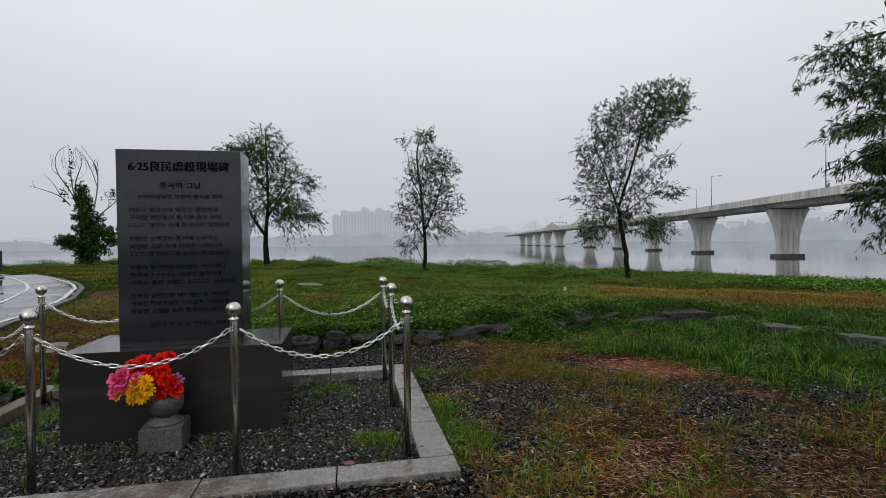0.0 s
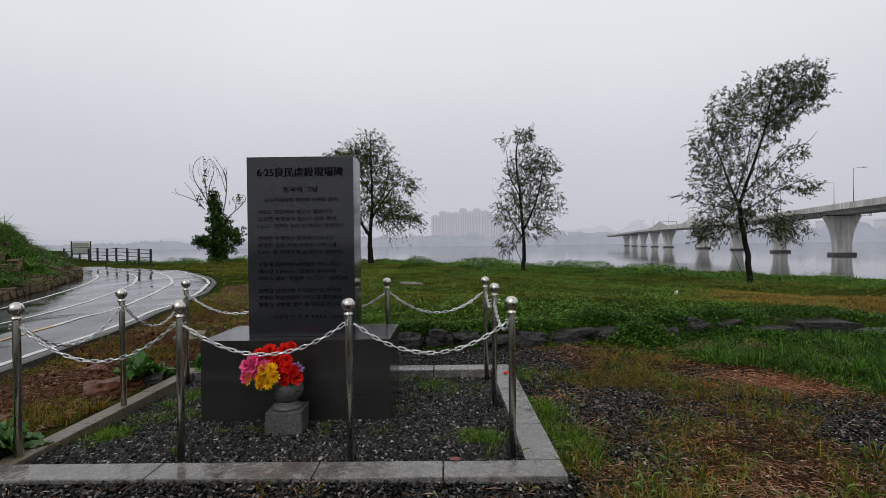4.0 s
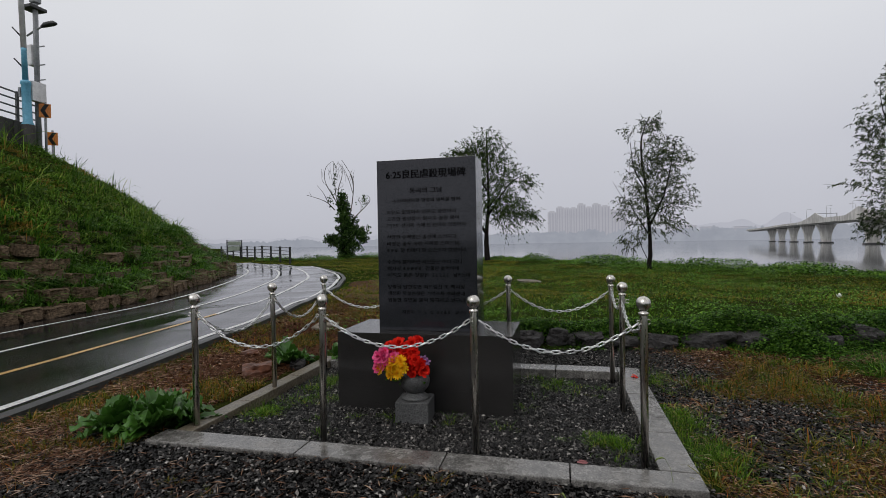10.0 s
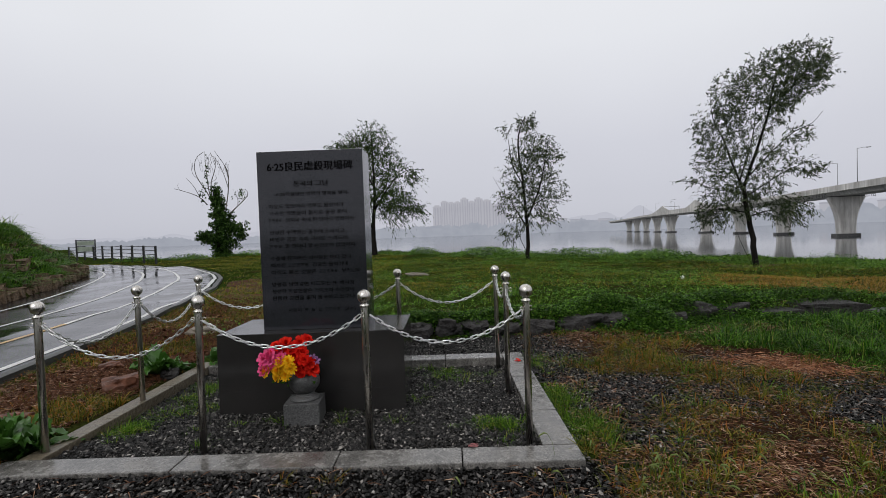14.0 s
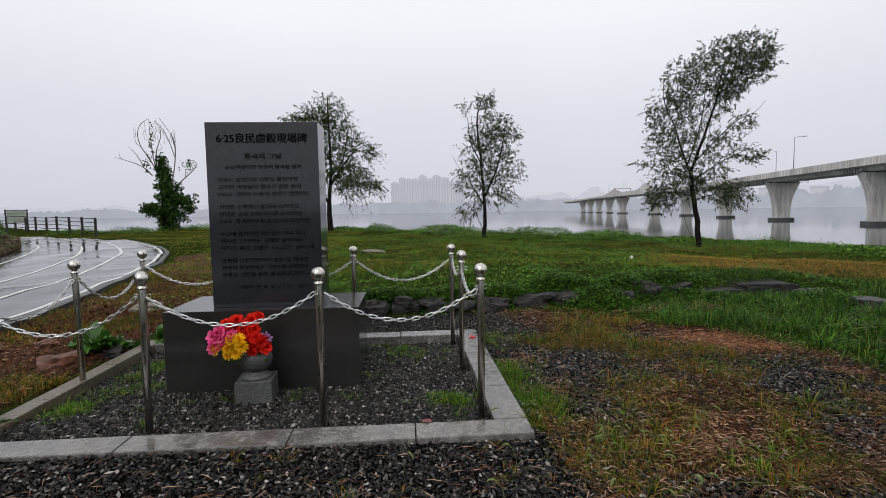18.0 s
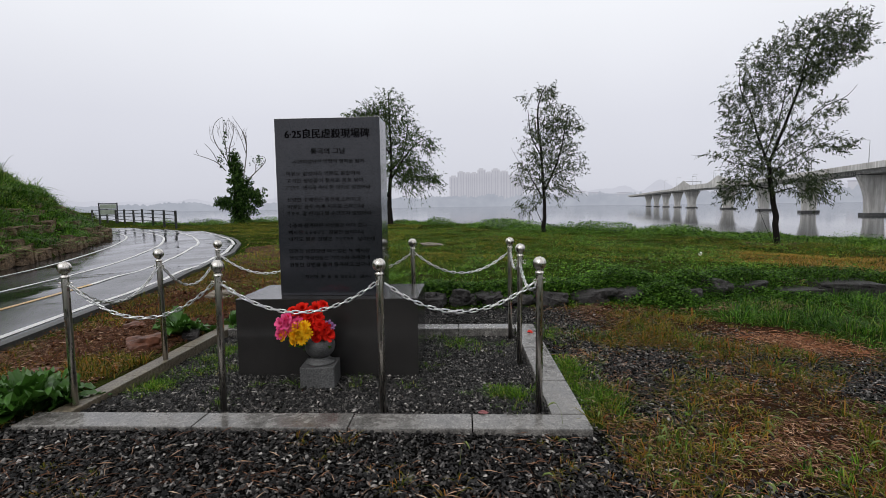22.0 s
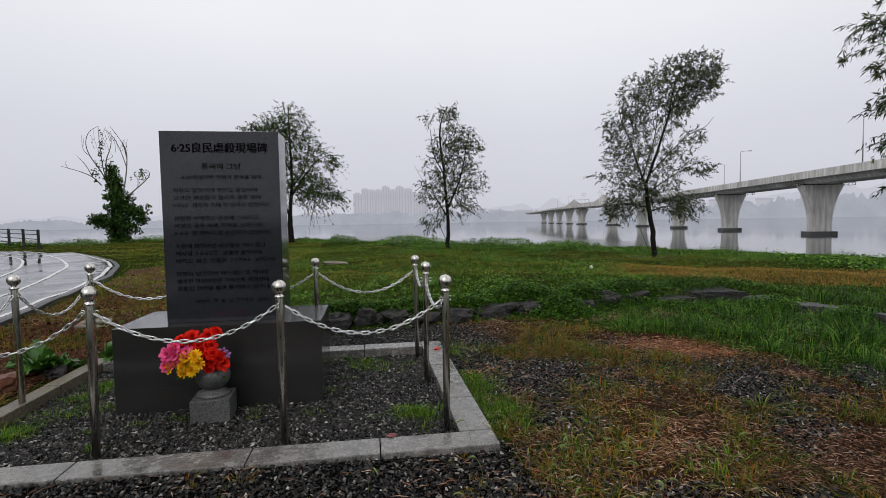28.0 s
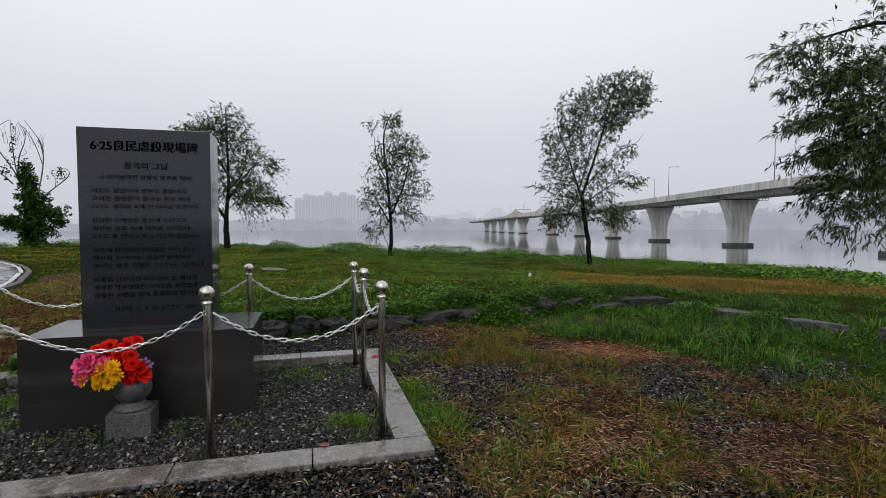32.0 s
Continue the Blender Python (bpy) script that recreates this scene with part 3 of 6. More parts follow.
    pts = [Vector((dx * (ins + (1 - 2 * ins) * t), dy * (ins + (1 - 2 * ins) * t), 0.925 - 4 * sag * t * (1 - t))) for t in np.linspace(0, 1, 400)]
    length, marks = 0.0, [0.0]
    for p, q in zip(pts, pts[1:]):
        length += (q - p).length
        marks.append(length)
    count = round(length / 0.0480)
    for i in range(count):
        s = (i + 0.5) * length / count
        k = min(np.searchsorted(marks, s), 398)
        d = (pts[k + 1] - pts[k - 1 if k else 0]).normalized()
        q = d.to_track_quat("Y", "Z").to_matrix().to_4x4()
        piece("link", LINK, Matrix.Translation(pts[k]) @ q @ pose(0, 0, 0, 0, (90 if i % 2 else 0) + random.uniform(-14, 14), 0), top)
    return tagged(top, "galvanised steel chain hanging between posts", "chain", "chains round the memorial")


for i, j, sag in ((0, 1, 0.235), (1, 2, 0.20), (2, 3, 0.20), (3, 4, 0.135), (4, 5, 0.11), (5, 6, 0.215), (6, 7, 0.2), (7, 8, 0.2), (8, 9, 0.24), (9, 0, 0.215)):
    chain(POSTS[i], POSTS[j], sag)

# plinth and stele
PX0, PX1, PY0, PY1, PT = -1.441, 0.168, 0.889, 1.69, 0.652
plinth = tagged(empty("plinth", pose(0, 0, 0)), "wide plinth of dark polished granite", "plinth")
part("upper_block", boxed(PX0, PX1, PY0, PY1, 0.1595, PT, bevel=0.001), M_PLINTH, plinth)
part("base_course", boxed(PX0, PX1, PY0, PY1, -0.15, 0.159, bevel=0.001), M_PLINTH, plinth)
SX0, SX1, SY0, SY1, ST = -1.09, -0.153, 1.055, 1.40, 2.235
stele = tagged(part("memorial_stele", boxed(SX0, SX1, SY0, SY1, PT + 0.001, ST, bevel=0.003), M_STELE), "upright dark polished granite memorial stone with engraved Korean text", "memorial stone")


def words(body, x, z, size, align="LEFT", width=None, bold=0.0, thick=0.018):
    """Engraved writing on the stele's face."""
    cu = bpy.data.curves.new("inscription", "FONT")
    cu.body, cu.size, cu.align_x, cu.extrude, cu.offset = body, size, align, 0.0008, bold
    cu.resolution_u = 3
    ob = new("inscription", cu)
    bpy.context.view_layer.update()
    w = ob.dimensions.x
    me = bpy.data.meshes.new_from_object(ob.evaluated_get(bpy.context.evaluated_depsgraph_get()))
    bpy.data.objects.remove(ob)
    me.materials.clear()
    me.materials.append(M_ENGRAVE)
    # strokes thickened by shifted copies, each a hair deeper than the last
    bm = bmesh.new()
    for k in range(3):
        bm.from_mesh(me)
        bm.verts.ensure_lookup_table()
        for v in list(bm.verts)[-len(me.vertices):]:
            v.co += Vector((size * thick * (k - 1), size * thick * 0.6 * (1 if k == 1 else 0), 0.0002 * k))
    bm.to_mesh(me)
    bm.free()
    ob = new("inscription", me)
    s = width / w if width and w > 0 else 1.0
    ob.parent = stele
    ob.matrix_local = Matrix.Translation((x, SY0 - 0.0006, z)) @ pose(0, 0, 0, 90, 0, 0) @ Matrix.Diagonal((s, 1, 1, 1))
    return ob


def bars(x, z, size, runs):
    """Writing that cannot be read: plain strokes of its size."""
    bm = bmesh.new()
    for a, b in runs:
        n = max(1, round((b - a) / (size * 0.95)))
        for i in range(n):
            x0 = x + a + (b - a) * i / n
            x1 = x0 + (b - a) / n * 0.8
            for k in range(3):
                cut = size * random.uniform(0.0, 0.25)
                box(bm, x0 + cut * 0.5, x1 - cut, SY0 - 0.0014, SY0 + 0.001, z + size * (0.05 + 0.3 * k), z + size * (0.19 + 0.3 * k))
    return part("inscription", bm, M_ENGRAVE, stele)


words("6·25良民虐殺現場碑", SX0 + 0.088, 2.065, 0.088, width=0.755, bold=0.0004, thick=0.03)
words("통곡의 그날", SX0 + 0.315, 1.925, 0.055, width=0.31, bold=0.0003, thick=0.028)
words("-6·25학살당한 영령의 명복을 빌며-", SX0 + 0.145, 1.842, 0.038, width=0.66, bold=0.0003)
def verse(i):
    """The height of a line of the poem: four verses of three lines."""
    g, r = divmod(i, 3)
    return 1.735 - g * 0.2305 - r * 0.0615


for i, txt, x, w in ((0, "이유도 없었어라 영문도 몰랐어라", 0, 0.665), (1, "고귀한 생명들이 철사로 꽁꽁 묶여", 0, 0.69), (2, "생지옥 속에 한 덩이로 엉켰어라", 0.145, 0.61),
                     (3, "선량한 수백명은 총성에 스러지고", 0, 0.665), (4, "비명은 공포 속에 지하로 스며드네", 0, 0.685), (5, "말 한마디 할 순간조차 없었어라", 0.135, 0.62),
                     (6, "수중에 잠겨버린 시신들은 어디 갔나", 0, 0.715), (7, "백사장", 0, 0.13), (7, "강물만 울먹이네", 0.37, 0.31), (8, "아직도 붉은 깃발은", 0, 0.40), (8, "날리는데", 0.63, 0.15),
                     (9, "양평읍 남한강변 떠드렁산 또 백사장", 0, 0.735), (10, "생생한 학살현장은 기억조차 흐려졌네", 0, 0.73), (11, "원통한 강변을 울며 통곡하고 있구나", 0, 0.735)):
    words(txt, SX0 + 0.087 + x, verse(i), 0.041, width=w, bold=0.0002)
for i, a, b in ((2, 0.0, 0.12), (5, 0.0, 0.115), (7, 0.155, 0.34), (8, 0.43, 0.60)):
    bars(SX0 + 0.087, verse(i), 0.036, [(a, b)])
words("지은이", SX0 + 0.225, 0.812, 0.036, width=0.115, bold=0.0002)
words("교수)", SX0 + 0.725, 0.812, 0.036, width=0.10, bold=0.0002)
bars(SX0 + 0.225, 0.812, 0.034, [(0.15, 0.19), (0.21, 0.25), (0.27, 0.31), (0.33, 0.47)])

# ---- stone flower urn and the artificial bouquet ----
urn = tagged(empty("flower_urn", pose(-0.64, 0.69, -0.012, 0, 0, 4)), "round granite urn on a square granite block", "urn")
bm = bmesh.new()
box(bm, -0.14, 0.14, -0.15, 0.13, -0.14, 0.162, 0.006)
part("block", bm, M_GRANITE, urn)
part("foot_ring", lathe(bmesh.new(), [(0.12, 0.161), (0.118, 0.178), (0.085, 0.193), (0.075, 0.205), (0.08, 0.215)], 32), M_GRANITE, urn)
part("bowl", lathe(bmesh.new(), [(0.06, 0.205)] + [(0.125 * math.cos(a), 0.31 + 0.112 * math.sin(a)) for a in np.linspace(-1.0, 0.95, 14)] + [(0.06, 0.41), (0.055, 0.36)], 32), M_GRANITE, urn)


def petal_material(name, a, b):
    return leafy(name, [(0.0, a), (1.0, b)], 0.55, 0.2)


M_RED = petal_material("red_cloth_petal", (0.55, 0.006, 0.005), (0.88, 0.035, 0.018))
M_PINK = petal_material("pink_cloth_petal", (0.76, 0.05, 0.24), (0.92, 0.18, 0.40))
M_GOLD = petal_material("yellow_cloth_petal", (0.90, 0.42, 0.004), (0.96, 0.68, 0.03))
M_LILAC = petal_material("lilac_cloth_petal", (0.20, 0.06, 0.25), (0.50, 0.30, 0.55))


def bloom(name, mat, radius, layers, per, narrow, parent, m):
    """A cloth flower: rings of cupped petals."""
    bm = bmesh.new()
    for k in range(layers):
        tilt = radians(12 + 70 * k / max(1, layers - 1))
        r = radius * (1 - 0.45 * k / layers)
        for i in range(per):
            a = 2 * math.pi * (i + 0.5 * k) / per + random.uniform(-0.15, 0.15)
            d = Vector((math.cos(a) * math.cos(tilt), math.sin(a) * math.cos(tilt), math.sin(tilt)))
            s = Vector((-math.sin(a), math.cos(a), 0)) * r * narrow
            up = Vector((0, 0, 1))
            pts = [d * r * 0.08, d * r * 0.55 + s - up * r * 0.04, d * r + s * 0.7 + up * random.uniform(-0.06, 0.1) * r, d * r * 1.05 + up * 0.08 * r, d * r - s * 0.7 + up * random.uniform(-0.06, 0.1) * r, d * r * 0.55 - s - up * r * 0.04]
            v = [bm.verts.new(p) for p in pts]
            bm.faces.new((v[0], v[1], v[2], v[3]))
            bm.faces.new((v[0], v[3], v[4], v[5]))
    ob = part(name, bm, mat, parent)
    ob.matrix_local = m
    return ob


bouquet = tagged(empty("bouquet", pose(-0.64, 0.70, 0.40)), "bright bunch of red, pink and yellow cloth flowers in the urn", "flowers")
rb = random.Random(5)


def place_bloom(name, mat, x, y, z, radius, layers, per, narrow):
    d = Vector((x + 0.08, y - 0.10, z - 0.02))
    q = d.to_track_quat("Z", "Y").to_matrix().to_4x4()
    bloom(name, mat, radius, layers, per, narrow, bouquet, Matrix.Translation((x, y, z)) @ q @ pose(0, 0, 0, rb.uniform(-25, 25), rb.uniform(-25, 25), rb.uniform(0, 360)))


for x, z in ((-0.10, 0.10), (-0.02, 0.135), (0.03, 0.10), (-0.02, 0.06), (0.05, 0.04), (0.10, 0.02), (0.06, -0.02), (0.0, 0.01), (0.02, 0.17), (-0.16, 0.145), (-0.09, 0.17), (0.11, -0.04), (0.03, -0.05), (-0.04, 0.115)):
    place_bloom("red_flower", M_RED, x - 0.02, -0.13 + 0.35 * abs(z - 0.04) + rb.uniform(-0.02, 0.02), z + 0.05, rb.uniform(0.056, 0.072), 3, 7, 0.38)
place_bloom("dark_red_flower", M_RED, 0.035, -0.03, 0.235, 0.055, 4, 7, 0.4)
for x, z in ((-0.25, 0.03), (-0.21, 0.07), (-0.17, 0.11), (-0.22, 0.115), (-0.13, 0.085), (-0.275, -0.01), (-0.19, 0.035), (-0.26, 0.08), (-0.15, 0.06), (-0.23, 0.0)):
    place_bloom("pink_flower", M_PINK, x, -0.14 + rb.uniform(-0.03, 0.03), z + 0.04, rb.uniform(0.048, 0.060), 3, 7, 0.36)
for x, z in ((-0.13, 0.02), (-0.08, -0.01), (-0.15, -0.04), (-0.10, -0.085), (-0.21, -0.02), (-0.25, -0.05), (-0.05, -0.03), (-0.16, -0.09), (-0.115, -0.03), (-0.07, 0.02)):
    place_bloom("yellow_flower", M_GOLD, x, -0.165 + rb.uniform(-0.03, 0.02), z + 0.075, rb.uniform(0.046, 0.058), 4, 12, 0.17)
for x, z in ((0.10, 0.10), (0.125, 0.075), (0.09, 0.07)):
    place_bloom("lilac_flower", M_LILAC, x, -0.09, z, 0.035, 3, 6, 0.3)
for i in range(26):
    a = rb.uniform(0, 6.28)
    bm = bmesh.new()
    p = Vector((rb.uniform(-0.22, 0.13), rb.uniform(-0.12, 0.0), rb.uniform(-0.12, 0.10)))
    d = Vector((math.cos(a), -0.5, math.sin(a) * 0.6)).normalized() * rb.uniform(0.05, 0.08)
    s = d.cross(Vector((0, 1, 0.3))).normalized() * 0.016
    v = [bm.verts.new(q) for q in (p, p + d * 0.5 + s, p + d, p + d * 0.5 - s)]
    bm.faces.new(v)
    part("leaf", bm, M_WEED, bouquet)
bm = bmesh.new()
for i in range(9):
    tube(bm, [(rb.uniform(-0.02, 0.02), rb.uniform(-0.02, 0.02), -0.08), (rb.uniform(-0.06, 0.03), -0.05, 0.02), (rb.uniform(-0.2, 0.08), -0.09, rb.uniform(-0.05, 0.1))], [0.005] * 3, 5)
part("stems", bm, M_WEED, bouquet)

# ---- far shore ----


def ridge(name, radius, a0, a1, base, heights, seed, mat, label, step=0.12, depth=60, rough=1.0):
    """A wooded skyline on an arc about the site, with its own thickness."""
    v, q = [], []
    angles = np.arange(a0, a1, step)
    for i, a in enumerate(angles):
        c, s = math.sin(radians(a)), math.cos(radians(a))
        h = np.interp(a, *zip(*heights))
        top = base + h * (0.75 + 0.35 * noise.noise(Vector((a * 0.5, seed, 0))) + rough * (0.22 * noise.noise(Vector((a * 3.1, seed, 3))) + 0.14 * noise.noise(Vector((a * 11, seed, 7)))))
        for r, z in ((radius, base - 6), (radius, base + (top - base) * 0.72), (radius + depth * 0.3, top), (radius + depth, base - 6)):
            v.append((c * r, s * r, z))
    for i in range(len(angles) - 1):
        for k in range(3):
            q.append((i * 4 + k, i * 4 + 4 + k, i * 4 + 5 + k, i * 4 + 1 + k))
    return tagged(quick(name, v, q, mat), label, "backdrop", kind="structure")


# both ridges glow by themselves, their haze is painted in
ridge("backdrop_wood", 1180, -75, 95, WATER, [(-75, 14), (-40, 13), (-31, 24), (-26, 17), (-18, 24), (-10, 30), (0, 34), (12, 36), (20, 34), (30, 32), (40, 46), (52, 62), (62, 56), (95, 60)], 2.0, M_FARWOOD, "wooded far bank, mist haze put into its grey-blue glow")
ridge("backdrop_hill", 2300, -75, 95, WATER, [(-75, 40), (-30, 50), (-18, 60), (-8, 50), (5, 70), (13, 78), (18, 100), (22, 104), (27, 90), (38, 100), (50, 150), (60, 130), (95, 120)], 9.0, M_FARHILL, "hills with mist haze put into their pale glow", depth=200, rough=0.12)


# walls and glazing bands are emissive, with the haze painted into their greys
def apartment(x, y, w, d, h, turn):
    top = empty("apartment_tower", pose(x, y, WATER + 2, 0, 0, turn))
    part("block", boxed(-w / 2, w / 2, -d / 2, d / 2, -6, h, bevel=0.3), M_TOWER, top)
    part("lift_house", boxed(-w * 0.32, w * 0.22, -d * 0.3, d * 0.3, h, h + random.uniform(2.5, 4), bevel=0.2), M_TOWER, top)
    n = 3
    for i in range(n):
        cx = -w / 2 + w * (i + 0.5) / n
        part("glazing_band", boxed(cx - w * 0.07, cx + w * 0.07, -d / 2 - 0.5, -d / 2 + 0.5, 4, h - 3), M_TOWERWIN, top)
    return tagged(top, "high-rise apartment block, mist haze put into its pale glow", "apartment block", "apartment towers across the river")


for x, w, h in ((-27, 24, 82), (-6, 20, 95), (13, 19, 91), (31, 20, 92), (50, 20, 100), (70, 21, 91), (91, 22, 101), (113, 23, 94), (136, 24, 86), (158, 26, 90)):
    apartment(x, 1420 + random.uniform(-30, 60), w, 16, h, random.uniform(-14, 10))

# the crane shares the darker glowing grey, haze included
crane = tagged(empty("tower_crane", pose(158, 1390, WATER + 2, 0, 0, 20)), "tower crane over the apartment blocks, haze put into its faint glow", "crane")
part("mast", boxed(-1.3, 1.3, -1.3, 1.3, -6, 112), M_TOWERWIN, crane)
bm = bmesh.new()
tube(bm, [(0, 0, 108), (-14, 0, 130), (-30, 0, 156)], [1.5, 1.2, 0.7], 5)
part("jib", bm, M_TOWERWIN, crane)
part("cab", boxed(-3, 6, -2, 2, 100, 108), M_TOWERWIN, crane)

# emissive walls and roofs carry the haze in their colour
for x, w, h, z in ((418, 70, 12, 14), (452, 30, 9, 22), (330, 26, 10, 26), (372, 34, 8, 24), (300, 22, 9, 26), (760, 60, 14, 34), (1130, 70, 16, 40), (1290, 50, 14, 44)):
    house = tagged(empty("far_building", pose(x, 1440 + (x > 600) * 30, 0)), "low far-bank building, mist haze put into its pale glow", "building")
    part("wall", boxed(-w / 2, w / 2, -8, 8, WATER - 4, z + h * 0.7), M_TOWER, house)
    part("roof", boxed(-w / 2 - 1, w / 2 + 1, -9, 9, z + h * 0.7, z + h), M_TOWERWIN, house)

# ---- the road bridge ----
BD = Vector((0.2617, 0.9651))
BN = Vector((0.9651, -0.2617))
B0 = Vector((113.3, 107.6))


def along(s, n, z):
    """A place on the bridge: s metres on from the first pier, n metres to its far side."""
    p = B0 + BD * s + BN * (n - 0.083 * max(0.0, s - 215.0))
    return Vector((p.x, p.y, z))


PIERS = [(-50, 0), (0, 0), (50, 0), (101, 0), (160, 0), (231, 1), (321, 1), (371, 0), (421, 0), (471, 0), (521, 0)]
bridge = tagged(empty("bridge"), "long pale concrete road bridge over the river", "bridge")
DECK_LOW, DECK_TOP = 9.1, 10.95


def sweep(bm, section, stations):
    """A section of (n, z) pairs carried along the bridge."""
    rings = []
    for s, dz in stations:
        rings.append([bm.verts.new(along(s, n, z + dz)) for n, z in section])
    for a, b in zip(rings, rings[1:]):
        for k in range(len(section)):
            bm.faces.new((a[k], a[(k + 1) % len(section)], b[(k + 1) % len(section)], b[k]))
    bm.faces.new(rings[0])
    bm.faces.new(rings[-1][::-1])
    bmesh.ops.recalc_face_normals(bm, faces=bm.faces)
    return bm


def rise(s):
    return 1.2 * smooth(100, 350, np.array(s)).item() - 1.0 * smooth(420, 560, np.array(s)).item()


marks = [-140, *[p[0] for p in PIERS], 575, 660]
for a, b in zip(marks, marks[1:]):
    st = [(s, rise(s)) for s in np.linspace(a + 0.08, b - 0.08, 7)]
    part("girder", sweep(bmesh.new(), [(-3.6, DECK_LOW), (3.6, DECK_LOW), (4.6, DECK_TOP - 0.5), (6.2, DECK_TOP - 0.25), (6.2, DECK_TOP), (-6.2, DECK_TOP), (-6.2, DECK_TOP - 0.25), (-4.6, DECK_TOP - 0.5)], st), M_CONC, bridge, "weathered concrete box girder with rain streaks")
    for n in (-6.25, 6.0):
        part("parapet", sweep(bmesh.new(), [(n, DECK_TOP - 0.7), (n + 0.25, DECK_TOP - 0.7), (n + 0.25, DECK_TOP + 1.1), (n, DECK_TOP + 1.1)], st), M_CONC, bridge)


def fin(s):
    """Height of the curved walls that rise over the two main piers."""
    out = 0.0
    for c, l, r in ((231, 168, 278), (321, 278, 384)):
        if l < s < r:
            t = (s - c) / ((c - l) if s < c else (r - c))
            out = 6.0 * (1 - abs(t)) ** 2.0
    return max(out, 1.4 if 231 < s < 321 else 0)


for n in (-6.45, 6.2):
    bm = bmesh.new()
    rings = []
    for s in np.arange(164, 390, 3):
        z0, z1 = DECK_TOP - 0.9 + rise(s), DECK_TOP + 1.0 + rise(s) + fin(s) * (1.0 if n < 0 else 0.12)
        rings.append([bm.verts.new(along(s, n + o, z)) for o, z in ((0, z0), (0.3, z0), (0.3, z1), (0, z1))])
    for a, b in zip(rings, rings[1:]):
        for k in range(4):
            bm.faces.new((a[k], a[(k + 1) % 4], b[(k + 1) % 4], b[k]))
    bmesh.ops.recalc_face_normals(bm, faces=bm.faces)
    part("fin_wall", bm, M_CONC, bridge, "curved concrete wall rising over the main piers")
part("gantry_beam", sweep(bmesh.new(), [(-6.4, DECK_TOP + 6.9), (6.4, DECK_TOP + 6.9), (6.4, DECK_TOP + 7.3), (-6.4, DECK_TOP + 7.3)], [(319.5, 0), (320.5, 0)]), M_GREYSTEEL, bridge, "grey steel beam across the deck")
part("gantry_leg", sweep(bmesh.new(), [(6.0, DECK_TOP), (6.4, DECK_TOP), (6.4, DECK_TOP + 6.9), (6.0, DECK_TOP + 6.9)], [(319.7, 0), (320.3, 0)]), M_GREYSTEEL, bridge)

for s, main in PIERS:
    lo, hi = WATER, DECK_LOW + rise(s) - 0.25
    th = 1.45 if not main else 2.0
    pier = new("pier")
    pier.parent = bridge
    k = 1.25 if main else 1.0
    part("pile_cap", sweep(bmesh.new(), [(-3.2 * k, WATER - 3), (3.2 * k, WATER - 3), (3.2 * k, WATER + 0.85), (-3.2 * k, WATER + 0.85)], [(s - 1.95 * k, 0), (s + 1.95 * k, 0)]), M_CAP, pier, "dark wet pile cap at the waterline")
    bm = bmesh.new()
    rings = []
    for t in np.linspace(0, 1, 12):
        w = (2.4 + 2.7 * max(0, (t - 0.12) / 0.88) ** 2.1) * (1.0 if not main else 1.2)
        z = lo + 0.8 + (hi - lo - 0.8) * t
        ch = 0.5
        rings.append([bm.verts.new(along(s + b, n, z)) for n, b in ((-w, -th + ch), (-w + ch, -th), (w - ch, -th), (w, -th + ch), (w, th - ch), (w - ch, th), (-w + ch, th), (-w, th - ch))])
    for a, b in zip(rings, rings[1:]):
        for j in range(8):
            bm.faces.new((a[j], a[(j + 1) % 8], b[(j + 1) % 8], b[j]))
    bm.faces.new(rings[-1])
    bmesh.ops.recalc_face_normals(bm, faces=bm.faces)
    part("shaft", bm, M_CONC, pier, "flared concrete pier shaft")
    part("bearing_shelf", sweep(bmesh.new(), [(-4.6, hi), (4.6, hi), (4.6, hi + 0.32), (-4.6, hi + 0.32)], [(s - 1.2, 0), (s + 1.2, 0)]), M_CAP, pier)
    if s < 160:
        for n in (-1, 1):
            bm = bmesh.new()
            for o in (0.0, 1.7):
                for zz in (hi - 0.1, hi + 0.5, hi + 1.0):
                    tube(bm, [along(s - 1.2, n * (5.7 + o), zz), along(s + 1.2, n * (5.7 + o), zz)], [0.06] * 2, 4)
                for bb in (-1.2, 0, 1.2):
                    tube(bm, [along(s + bb, n * (5.7 + o), hi - 0.1), along(s + bb, n * (5.7 + o), hi + 1.0)], [0.06] * 2, 4)
            part("inspection_rail", bm, M_DARKSTEEL, pier)


def street_lamp(s, n, reach):
    top = empty("street_lamp", Matrix.Translation(along(s, n, DECK_TOP + 1.0 + rise(s))))
    bm = bmesh.new()
    tube(bm, [(0, 0, -0.6), (0, 0, 4), (0, 0, 9.4)], [0.14, 0.11, 0.08], 8)
    part("pole", bm, M_GREYSTEEL, top)
    d = BN * reach
    bm = bmesh.new()
    tube(bm, [(0, 0, 9.3), (d.x * 0.5, d.y * 0.5, 9.5), (d.x, d.y, 9.55)], [0.07, 0.06, 0.06], 6)
    part("arm", bm, M_GREYSTEEL, top)
    bm = bmesh.new()
    tube(bm, [(d.x * 0.9, d.y * 0.9, 9.5), (d.x * 1.35, d.y * 1.35, 9.55)], [0.16, 0.12], 6)
    part("lamp_head", bm, M_GREYSTEEL, top)
    return tagged(top, "grey steel street lamp on the bridge parapet", "street lamp", "street lamps on the bridge")


for s in (-24, 29, 82, 135, 188, 241, 294, 347, 400):
    street_lamp(s, -6.1, 2.4)
for s in (69.5, 122, 175, 228, 281, 334):
    street_lamp(s, 6.1, -2.4)

